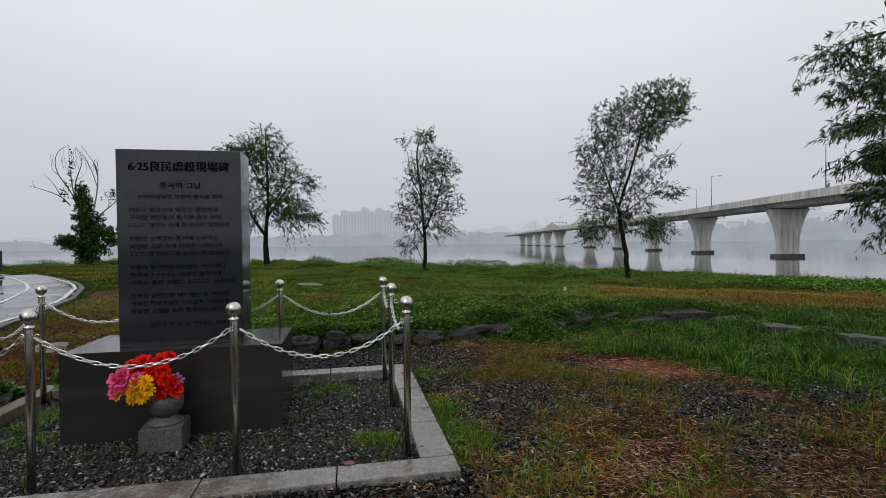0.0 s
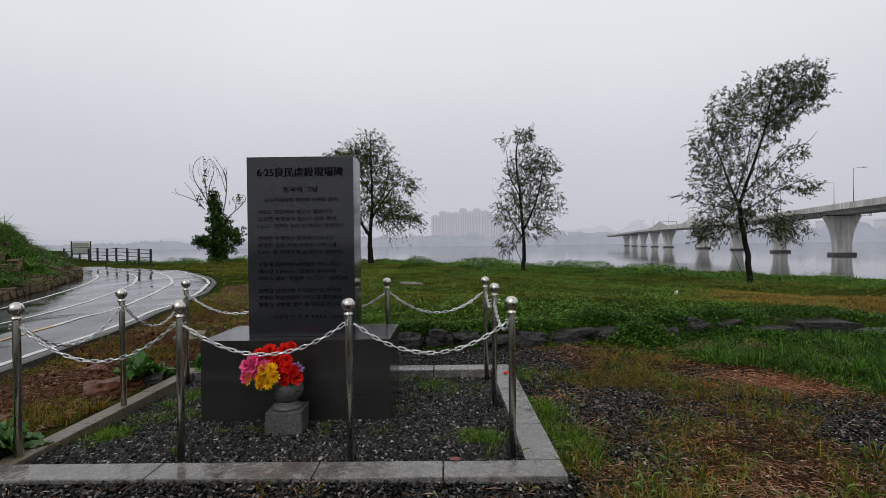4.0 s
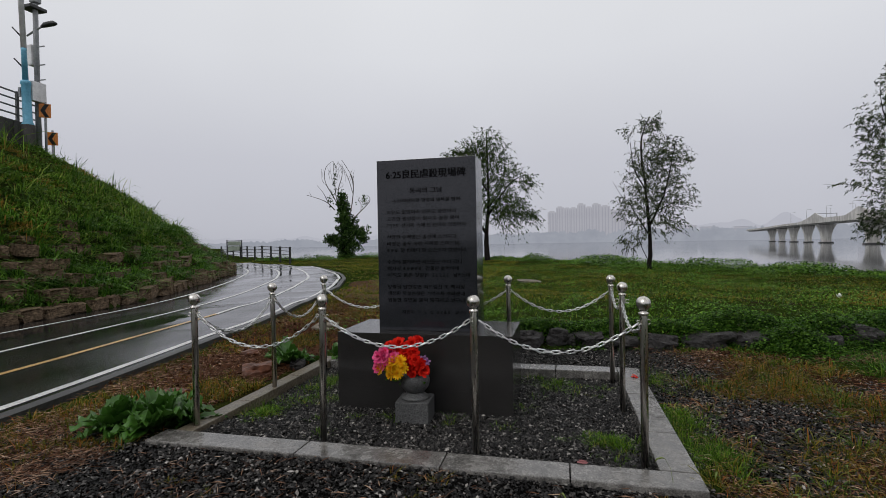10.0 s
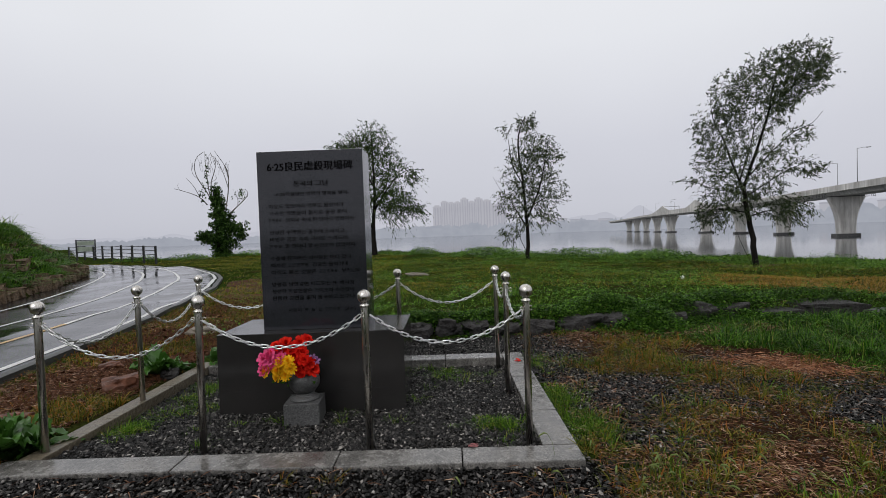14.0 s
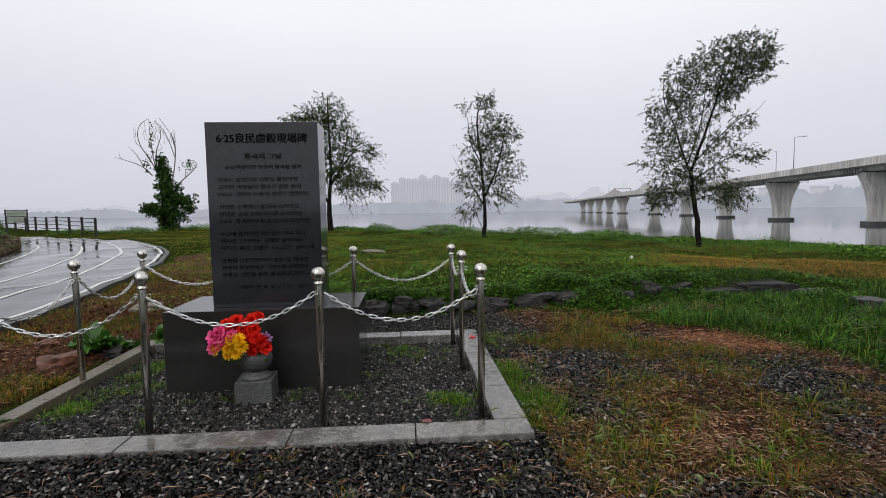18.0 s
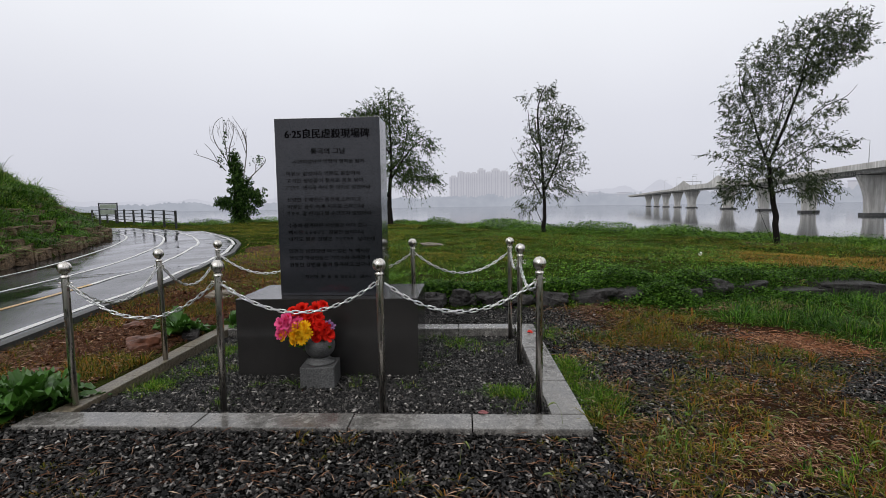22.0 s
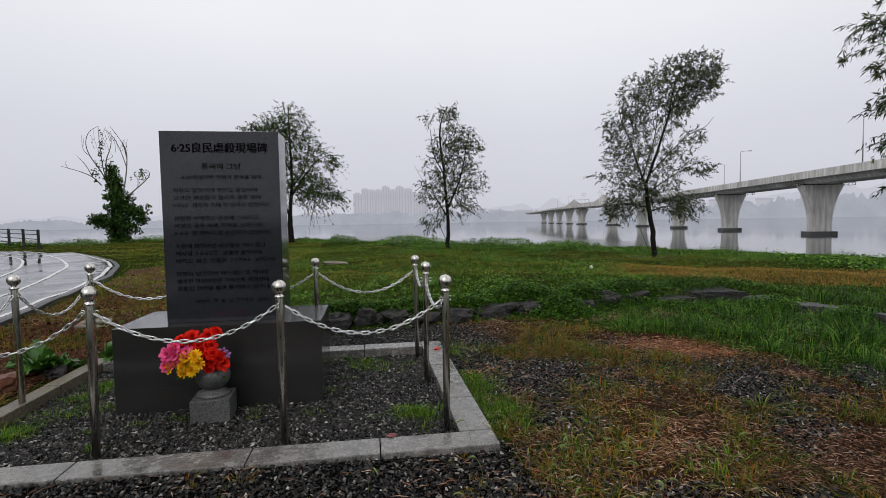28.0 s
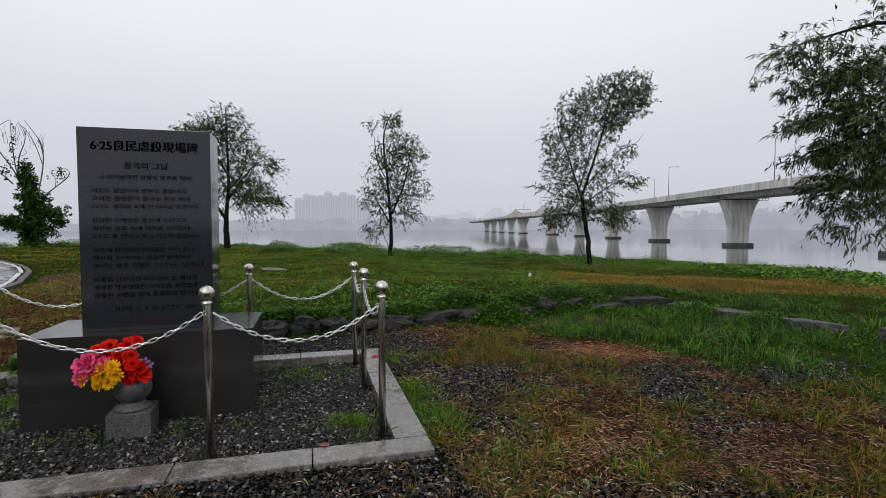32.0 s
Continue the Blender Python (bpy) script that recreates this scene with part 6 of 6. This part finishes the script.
    px, py = np.repeat(x, per) + rng.normal(size=n * per) * 0.05, np.repeat(y, per) + rng.normal(size=n * per) * 0.05
    pz = np.repeat(z, per) + np.repeat(hi, per) * rng.uniform(0.25, 1.1, n * per)
    D = rng.normal(size=(n * per, 3)) * (1, 1, 0.45)
    s = size * rng.uniform(0.6, 1.4, n * per)
    P = np.stack([px, py, pz], 1)
    D /= np.linalg.norm(D, axis=1, keepdims=True)
    S = np.cross(D, rng.normal(size=D.shape) * 0.35 + np.array((0, 0, 1.0)))
    S /= np.linalg.norm(S, axis=1, keepdims=True)
    L = s[:, None]
    v = np.stack([P, P + D * L * 0.45 + S * L * 0.33, P + D * L - np.array((0, 0, 0.15)) * L, P + D * L * 0.45 - S * L * 0.33], 1).reshape(-1, 3)
    return tagged(quick(name, v, np.arange(len(v)).reshape(-1, 4), mat), label, "weeds", kind="stuff")


def inland(x, y):
    """1 on the meadow between the path and the river."""
    return smooth(0.1, 0.5, beside(RIGHT, x, y)) * smooth(2.6, 1.6, -beside(CREST, x, y))


def brown_band(x, y):
    v = y + 0.35 * (x - 9) + 0.4 * rolling(x, y, 0.7)
    return smooth(5.0, 8.0, x + 0.8 * rolling(x, y, 1.1)) * smooth(4.8, 5.8, v) * smooth(9.8, 8.4, v)


def rank(x, y):
    """Long grass before the rocks on the right."""
    v = y + 0.35 * (x - 9) + 0.4 * rolling(x, y, 0.7)
    edge = np.where(x > 7.4, smooth(6.2, 5.5, v), smooth(0.5, 0.1, y - ledge(x)))
    return smooth(4.9, 5.7, x + 0.6 * y + 0.35 * rolling(x, y, 1.7)) * smooth(2.9, 3.6, x) * smooth(18, 15, x) * edge


def back(x, y):
    """Green cover behind the row of rocks and on the bank."""
    b = smooth(0.1, 0.5, y - ledge(x)) * smooth(-3.2, -1.0, x + 0.4 * y - 1.5 + rolling(x, y, 0.8))
    return b * (1 - 0.85 * brown_band(x, y))


def lush(x, y):
    return np.maximum(back(x, y), rank(x, y))


def olive(x, y):
    """The duller, lower middle of the meadow."""
    return smooth(6.4, 8.4, y + 0.9 * rolling(x, y, 0.6)) * smooth(2.2, 4.0, beside(CREST, x, y))


# meadow and bank
x, y = scatter(170000, -6, 22, 3.2, 22, lambda x, y: inland(x, y) * back(x, y) * (1 - 0.6 * olive(x, y)) * (0.10 + 0.9 * smooth(0.42, 0.62, blotch(x, y, 1.3))))
far = 1 + 0.04 * np.clip(y - 6, 0, 30)
blades("grass", x, y, height(x, y) - 0.01, 0.10 * (0.3 + 1.3 * blotch(x, y, 0.6, 2.0)), 0.0040 * far, 1.2, M_GRASS, "lush green grass on the river meadow")
x, y = scatter(190000, -6, 22, 5, 24, lambda x, y: inland(x, y) * olive(x, y) * (1 - 0.8 * brown_band(x, y)) * (0.4 + 0.6 * smooth(0.38, 0.62, blotch(x, y, 1.2, 17.0))))
blades("meadow_grass", x, y, height(x, y) - 0.01, 0.07 * (0.4 + 1.1 * blotch(x, y, 0.9, 2.0)), 0.006, 1.3, M_OLIVE, "short olive-green grass on the river meadow", joints=FAR)
x, y = scatter(230000, -7, 22, 3.5, 24, lambda x, y: inland(x, y) * back(x, y) * (1 - 0.45 * olive(x, y)) * (0.25 + 0.75 * smooth(0.38, 0.58, blotch(x, y, 0.9, 7.0))) * (0.12 + 0.88 * smooth(0.42, 0.58, blotch(x, y, 3.4, 3.0))))
weeds("weeds", x, y, height(x, y) - 0.01, 0.015 + 0.27 * smooth(0.42, 0.78, blotch(x, y, 2.2, 5.0)), 0.038, M_WEED, "low broad-leaved weeds among the grass", 3)
# crest of the bank: taller weeds
x, y = scatter(200000, -24, 24, 5, 42, lambda x, y: smooth(-3.2, -1.2, -beside(CREST, x, y)) * smooth(3.5, 2.0, -beside(CREST, x, y)) * smooth(-0.3, 0.4, beside(RIGHT, x, y)) * smooth(0.2, 0.48, blotch(x, y, 0.7, 5.0)))
weeds("bank_weeds", x, y, height(x, y), (0.05 + 0.38 * smooth(0.40, 0.78, blotch(x, y, 0.9, 1.0))) * (1 - 0.6 * smooth(10.5, 14, x)), 0.085, M_WEED, "rank leafy weeds along the river bank", 4)
x, y = scatter(40000, -24, 24, 5, 42, lambda x, y: smooth(-3.0, -1.0, -beside(CREST, x, y)) * smooth(3.5, 2.0, -beside(CREST, x, y)) * smooth(-0.3, 0.4, beside(RIGHT, x, y)) * smooth(0.4, 0.7, blotch(x, y, 1.2, 4.0)))
blades("bank_grass", x, y, height(x, y), 0.30 * (1 - 0.5 * smooth(10.5, 14, x)), 0.009, 1.0, M_GRASS, "tall grass stalks along the river bank")
# far left verge up to the bend
x, y = scatter(90000, -24, -2, 8, 37, lambda x, y: inland(x, y) * (0.35 + 0.65 * smooth(0.4, 0.62, blotch(x, y, 0.6, 9.0))))
blades("verge_grass", x, y, height(x, y), 0.075 * (0.5 + blotch(x, y, 0.8)), 0.008, 1.2, M_OLIVE, "yellowing verge grass beside the path", joints=FAR)
# brown dry strip
x, y = scatter(170000, 2.5, 22, 2.0, 13, lambda x, y: inland(x, y) * brown_band(x, y) * 0.9)
blades("dry_grass", x, y, height(x, y), 0.07 * np.ones(len(x)), 0.0045, 1.2, M_BROWNGRASS, "strip of dry orange-brown grass", joints=FAR)


# verge between path and plot
def verge_green(x, y):
    d = beside(RIGHT, x, y)
    return np.maximum(smooth(1.15, 0.4, d + 0.35 * rolling(x, y, 2.1)) * 0.85, spots(x, y, (-2.75, 0.95, 0.35, 0.3), (-3.6, 0.3, 0.3, 0.2), (-3.9, -0.6, 0.5, 0.35), (-3.0, -0.5, 0.3, 0.2), (-3.2, 3.4, 0.5, 0.4), (-4.2, 5.4, 0.6, 0.6), (-3.0, 6.2, 0.7, 0.7)))


x, y = scatter(170000, -6.6, -2.45, -1.4, 9, lambda x, y: inland(x, y) * (0.05 + 0.95 * verge_green(x, y)) * (0.2 + 0.8 * smooth(0.4, 0.6, blotch(x, y, 2.5, 6.0))))
blades("verge_grass", x, y, height(x, y), 0.06 * (0.4 + 1.2 * blotch(x, y, 1.5)), 0.0036, 1.1, M_DRYGRASS, "sparse yellowing grass on the verge")
cx, cy = scatter(700, -5.6, -2.45, -1.2, 8, lambda x, y: inland(x, y) * (0.06 + 0.7 * verge_green(x, y)))
tussocks("verge_tufts", cx, cy, height(cx, cy), 28, 0.04, 0.09, 0.0036, 1.2, M_TUFT, "small yellow-green grass tufts on the verge")
# foreground on the right: matted short grass, then tufts
x, y = scatter(150000, 1.45, 8.5, -1.7, 4.4, lambda x, y: (1 - lush(x, y)) * np.maximum(0.9 * tuft_spots(x, y), 0.34 * (1 - gravel_amount(x, y))) * (0.12 + 0.88 * smooth(0.42, 0.62, blotch(x, y, 2.2, 8.0))))
blades("tufted_grass", x, y, height(x, y), 0.042 * (0.4 + 1.2 * blotch(x, y, 1.7, 3.0)), 0.0027, 1.9, M_DRYGRASS, "matted yellow-green grass in the gravel")
cx, cy = scatter(2600, 1.45, 8.0, -1.6, 4.4, lambda x, y: (1 - lush(x, y)) * (0.05 + 0.55 * tuft_spots(x, y)))
tussocks("grass_tufts", cx, cy, height(cx, cy), 34, 0.06, 0.095, 0.0032, 1.5, M_TUFT, "loose tufts of yellow-green grass in the gravel")
cx, cy = scatter(700, 1.45, 8.0, -1.6, 4.4, lambda x, y: (1 - lush(x, y)) * (0.02 + 0.28 * tuft_spots(x, y)))
tussocks("grass_tufts", cx, cy, height(cx, cy), 34, 0.05, 0.09, 0.0030, 1.5, M_GRASS, "small green grass tufts in the gravel")
# drooping foxtail heads over the tufts nearest the path of approach
bm = bmesh.new()
for i in range(46):
    px, py = rng.normal(1.85, 0.38), rng.normal(-0.6, 0.35)
    a, hh = rng.uniform(0, 2 * math.pi), rng.uniform(0.10, 0.2)
    dx, dy, z0 = math.cos(a), math.sin(a), level(px, py)
    tube(bm, [(px, py, z0), (px + dx * 0.02, py + dy * 0.02, z0 + hh * 0.7), (px + dx * 0.05, py + dy * 0.05, z0 + hh)], [0.0012, 0.001, 0.001], 4, False)
    tube(bm, [(px + dx * 0.05, py + dy * 0.05, z0 + hh), (px + dx * 0.068, py + dy * 0.068, z0 + hh + 0.006), (px + dx * 0.092, py + dy * 0.092, z0 + hh - 0.004), (px + dx * 0.105, py + dy * 0.105, z0 + hh - 0.02)], [0.0015, 0.0055, 0.005, 0.0015], 5)
tagged(part("foxtails", bm, M_FOX), "pale green foxtail seed heads above the gravel", "grass", kind="stuff")
# green edges along the kerb and tufts within
cx = np.r_[rng.normal(0.90, 0.09, 34), rng.normal(1.50, 0.05, 60), rng.normal(1.56, 0.07, 60), rng.normal(-1.85, 0.10, 45), rng.normal(0.5, 0.2, 20), rng.normal(-2.0, 0.08, 30), rng.normal(1.5, 0.05, 10), rng.uniform(-1.9, 1.0, 26)]
cy = np.r_[rng.normal(0.38, 0.08, 34), rng.normal(0.90, 0.14, 60), rng.normal(0.25, 0.14, 60), rng.normal(1.35, 0.30, 45), rng.normal(1.9, 0.13, 20), rng.normal(0.55, 0.12, 30), rng.normal(2.0, 0.2, 10), rng.uniform(0.0, 2.1, 26)]
tussocks("grass_tufts", cx, cy, height(cx, cy), 40, 0.05, 0.06, 0.0022, 1.2, M_GRASS, "small green grass tufts by the kerb")
cx, cy = scatter(90, -2.6, 1.5, -1.3, -0.3, lambda x, y: spots(x, y, (0.35, -0.95, 0.35, 0.2), (-0.3, -0.6, 0.3, 0.2), (1.1, -0.6, 0.3, 0.3), (-1.6, -1.0, 0.3, 0.2)))
tussocks("gravel_weeds", cx, cy, height(cx, cy), 22, 0.04, 0.05, 0.0024, 1.3, M_DRYGRASS, "few small weeds in the loose gravel")


def sheet(name, x0, x1, y0, y1, keep, lift, mat, label, cat):
    """A thin ragged layer lying on the earth."""
    X, Y = np.meshgrid(np.arange(x0, x1, 0.06), np.arange(y0, y1, 0.06))
    px, py = X.ravel(), Y.ravel()
    k = np.arange(X.size).reshape(X.shape)
    q = np.stack([k[:-1, :-1].ravel(), k[:-1, 1:].ravel(), k[1:, 1:].ravel(), k[1:, :-1].ravel()], 1)
    q = q[((keep(px, py) + 0.15 * rolling(px, py, 9.0))[q] > 0.45).all(1)]
    tagged(quick(name, np.stack([px, py, height(px, py) + lift + 0.006 * rolling(px, py, 11.0)], 1), q, mat, True), label, cat, kind="structure")


M_CLOD = two_scale("wet_red_earth", (0.012, 0.0055, 0.0035), (0.13, 0.058, 0.031), 34, 3, 0.85, 0, 0.7, 0.02, 0.05)
M_LITTER = two_scale("wet_brown_litter", (0.005, 0.003, 0.002), (0.068, 0.035, 0.021), 70, 5, 0.9, 0, 0.8, 0.02, 0.0)
sheet("bare_earth", -5.4, -2.4, 0.4, 8.0, lambda x, y: inland(x, y) * smooth(-2.42, -2.6, x) * (1 - 0.8 * verge_green(x, y)) * smooth(0.6, 1.2, y + 0.3 * rolling(x, y, 2.0)), 0.012, M_CLOD, "bare wet red-brown earth beside the path", "earth")
sheet("bare_earth", -8.0, -2.6, 8.0, 15.0, lambda x, y: inland(x, y) * spots(x, y, (-5.3, 10.8, 0.9, 1.9), (-4.2, 8.4, 0.8, 0.8), (-6.2, 13.2, 0.7, 1.0)), 0.02, M_CLOD, "bare wet red-brown earth on the verge", "earth")
sheet("bare_soil", 9.0, 12.0, 11.6, 13.8, lambda x, y: spots(x, y, (10.4, 12.65, 0.9, 0.5)), 0.02, M_CLOD, "dark bare soil round the willow trunk", "earth")
sheet("leaf_litter", 1.5, 8.0, -1.8, 4.0, lambda x, y: np.maximum(straw_spots(x, y), 1 - 1.2 * gravel_amount(x, y)) * (1 - rank(x, y)), 0.010, M_LITTER, "thin layer of wet brown plant litter", "litter")
# straw lying flat
def straw(n, x0, x1, y0, y1, keep, lo, hi, label, mat=None):
    x, y = scatter(n, x0, x1, y0, y1, keep)
    m = len(x)
    a = rng.uniform(0, math.pi * 2, m)
    P = np.stack([x, y, height(x, y) + rng.uniform(0.015, 0.045, m)], 1)
    D = np.stack([np.cos(a), np.sin(a), rng.normal(size=m) * 0.12], 1)
    L = rng.uniform(lo, hi, m)
    leaves_mesh("straw", P, D, L, 0.0026, rng, mat or M_STRAW)
    tagged(bpy.context.scene.objects[-1], label, "straw", kind="stuff")


straw(240000, 1.45, 8.2, -1.8, 4.4, lambda x, y: np.maximum(1.0 * straw_spots(x, y), 0.05 + 0.26 * smooth(0.44, 0.64, blotch(x, y, 1.4, 11.0)) + 0.06 * tuft_spots(x, y)) * (1 - 0.9 * lush(x, y)), 0.02, 0.075, "flattened wet brown straw on the gravel")
straw(26000, 2.7, 5.1, 0.8, 2.6, lambda x, y: np.exp(-((x - 3.9) / 0.36) ** 2 - ((y - 1.65 + 0.35 * (x - 3.9)) / 0.30) ** 2), 0.05, 0.15, "heap of wet orange-brown straw", M_HEAP)
straw(120000, -5.6, -2.5, -1.2, 7, lambda x, y: inland(x, y) * np.maximum(spots(x, y, (-3.1, 0.25, 0.5, 0.4), (-3.7, -0.3, 0.5, 0.4), (-2.9, -0.75, 0.5, 0.25), (-4.0, 1.2, 0.3, 0.5)), 0.25 * smooth(0.45, 0.7, blotch(x, y, 1.2, 2.0))), 0.03, 0.11, "orange-brown plant litter on bare earth")
straw(2600, -2.6, 1.7, -1.5, -0.25, lambda x, y: 0.25 + 0.75 * smooth(0.45, 0.65, blotch(x, y, 2.0, 51.0)), 0.03, 0.13, "scattered dry stalks on the gravel")
straw(14000, 0.2, 5.0, 3.2, 4.7, lambda x, y: smooth(0.3, 0.6, blotch(x, y, 1.0, 4.0)), 0.04, 0.14, "reddish brown litter below the row of rocks")
# a leafy bush over the rocks, weeds along their foot
for bx0, by0, sx0, sy0, num, hgt in ((3.35, 3.65, 0.28, 0.2, 1400, 0.30), (2.9, 4.2, 0.5, 0.2, 1300, 0.22), (3.95, 4.05, 0.4, 0.2, 1200, 0.22), (1.7, 3.88, 0.8, 0.13, 1700, 0.15), (0.3, 3.72, 0.6, 0.12, 1200, 0.14), (4.7, 4.35, 0.5, 0.18, 900, 0.18), (6.2, 4.7, 0.9, 0.16, 900, 0.14), (4.6, 4.02, 0.45, 0.12, 900, 0.16), (5.3, 3.85, 0.4, 0.1, 500, 0.1), (7.3, 2.3, 0.4, 0.6, 900, 0.14), (6.6, 3.3, 0.4, 0.3, 900, 0.2), (6.9, 2.4, 0.25, 0.2, 500, 0.16)):
    x, y = rng.normal(bx0, sx0, num), rng.normal(by0, sy0, num)
    bump_h = hgt * np.exp(-((x - bx0) / sx0) ** 2 / 2 - ((y - by0) / sy0) ** 2 / 2) + 0.04
    weeds("weed_clump", x, y, height(x, y), bump_h, 0.033, M_RANKLEAF, "dense leafy weeds over the row of rocks", 7)
x, y = scatter(150000, 3.0, 17.0, -1.5, 6.5, lambda x, y: rank(x, y) * (0.06 + 0.7 * smooth(0.42, 0.6, blotch(x, y, 2.4, 19.0))))
blades("matted_grass", x, y, height(x, y), 0.065 * np.ones(len(x)), 0.0034, 1.5, M_RANK, "matted green grass before the rocks")
cx, cy = scatter(900, 3.2, 9.0, 0.4, 4.6, lambda x, y: rank(x, y) * np.maximum(0.10, spots(x, y, (4.5, 2.9, 0.7, 0.4), (5.3, 2.3, 0.6, 0.6), (6.3, 3.0, 0.7, 0.5), (5.0, 1.3, 0.4, 0.3), (6.6, 1.8, 0.6, 0.5))))
tussocks("long_grass", cx, cy, height(cx, cy), 34, 0.10, 0.19, 0.0042, 1.4, M_RANK, "long arching green tussocks before the rocks")
# embankment slope
def bank_top(x, y):
    d = -beside(FOOT, x, y)
    return d, bank_height(d) + 0.008 * np.clip(y - 2, 0, 40) + (d > 2.0) * (0.10 * rolling(x, y, 1.1) + 0.06 * rolling(x + 3, y, 2.7)) - 0.03


x, y = rng.uniform(-40, -7, 17000), rng.uniform(-3, 34, 17000)
d, z = bank_top(x, y)
bare = smooth(0.57, 0.66, blotch(x, y, 1.1, 21.0))
ok = (d > 1.7) & (d < 8) & (rng.random(len(x)) > 0.85 * bare)
tussocks("slope_grass", x[ok], y[ok], z[ok], 26, 0.16, 0.23 * np.repeat(np.where(d[ok] > 6.0, 0.5, 1.0), 26), 0.012, 1.7, M_SLOPE, "long arching green grass on the embankment slope", joints=FAR)
ok = (d > 1.9) & (d < 7) & (rng.random(len(x)) < 0.7 * bare)
tussocks("dead_grass", x[ok], y[ok], z[ok], 22, 0.18, 0.20, 0.009, 1.5, M_BROWNGRASS, "patches of dead orange-brown grass on the embankment", joints=FAR)
x, y = rng.uniform(-40, -7, 30000), rng.uniform(-3, 34, 30000)
d, z = bank_top(x, y)
ok = (d > 0.25) & (d < 2.9) & (rng.random(len(x)) < 0.1 + smooth(0.42, 0.56, blotch(x, y, 2.6, 4.0)))
tussocks("course_grass", x[ok], y[ok], z[ok] + 0.05, 60, 0.12, 0.27, 0.011, 1.6, M_CLUMP, "tufts of green grass between the stone courses", joints=FAR)
x, y = rng.uniform(-40, -7, 9000), rng.uniform(-3, 34, 9000)
d, z = bank_top(x, y)
ok = (d > 2.4) & (d < 7.5) & (rng.random(len(x)) < (0.10 + 0.45 * (d > 4.5)) * smooth(0.42, 0.58, blotch(x, y, 0.9, 14.0)) + 0.03)
tussocks("reeds", x[ok], y[ok], z[ok], 6, 0.10, 0.78, 0.014, 0.9, M_SLOPE, "tall arching reeds on the embankment")
x, y = rng.uniform(-40, -7, 130000), rng.uniform(-3, 34, 130000)
d, z = bank_top(x, y)
ok = (d > 0.3) & (d < 7.5) & (rng.random(len(x)) < smooth(0.38, 0.56, blotch(x, y, 1.6, 31.0)))
weeds("slope_weeds", x[ok], y[ok], z[ok], 0.16 * np.ones(ok.sum()), 0.09, M_WEED, "leafy weeds on the embankment", 2)


# ---- broad-leaved dock plants by the kerb ----
def dock(x, y, count, length, seed):
    q = np.random.default_rng(seed)
    top = tagged(empty("dock_plant", pose(x, y, level(x, y))), "lush dock plant with big crinkled green leaves", "plant")
    for i in range(count):
        a, up = q.uniform(0, 2 * math.pi), q.uniform(0.3, 1.3)
        L = length * q.uniform(0.6, 1.15)
        W = L * q.uniform(0.17, 0.24)
        bm = bmesh.new()
        rows = []
        for t in np.linspace(0, 1, 13):
            r = L * t
            out, z = r * math.cos(up) * (1 + 0.1 * t), r * math.sin(up) - L * 0.55 * t ** 2.3 * math.cos(up) * 0.8 + 0.02
            wd = W * (0.12 + 0.88 * math.sin(min(1, 0.12 + t * 1.02) * math.pi * 0.93) ** 0.8)
            wob = q.normal(size=3) * L * 0.045
            wd *= 1 + 0.09 * math.sin(t * 24 + i)
            c = Vector((math.cos(a) * out, math.sin(a) * out, max(z, 0.015)))
            sd = Vector((-math.sin(a), math.cos(a), 0)) * wd
            rows.append([bm.verts.new(c - sd + Vector((0, 0, wd * 0.45 + wob[0]))), bm.verts.new(c - sd * 0.5 + Vector((0, 0, wd * 0.2 + wob[1]))), bm.verts.new(c), bm.verts.new(c + sd * 0.5 + Vector((0, 0, wd * 0.2 - wob[1]))), bm.verts.new(c + sd + Vector((0, 0, wd * 0.45 + wob[2])))])
        for p, r in zip(rows, rows[1:]):
            for k in range(4):
                f = bm.faces.new((p[k], p[k + 1], r[k + 1], r[k]))
                f.smooth = True
        part("leaf", bm, M_DOCK, top)
    return top


dock(-2.55, -0.05, 60, 0.37, 1)
dock(-2.85, -0.16, 46, 0.34, 2)
dock(-2.62, 0.24, 36, 0.27, 7)
dock(-2.90, 0.12, 28, 0.24, 8)
dock(-2.36, 0.12, 18, 0.22, 5)
dock(-2.62, 2.05, 36, 0.36, 3)
dock(-2.2, 2.45, 14, 0.26, 4)
dock(-2.85, 2.3, 16, 0.30, 9)

# ---- clods of red earth beside the path ----
x, y = scatter(26000, -5.2, -2.45, 0.6, 8.2, lambda x, y: inland(x, y) * (1 - 0.85 * verge_green(x, y)) * (0.25 + 0.75 * smooth(0.4, 0.6, blotch(x, y, 1.1, 15.0))))
clods = stones("earth_clods", x, y, 0.010, 0.042, "crumbled wet red-brown earth")
clods.data.materials.clear()
clods.data.materials.append(M_CLOD)
clods["category"] = "earth"
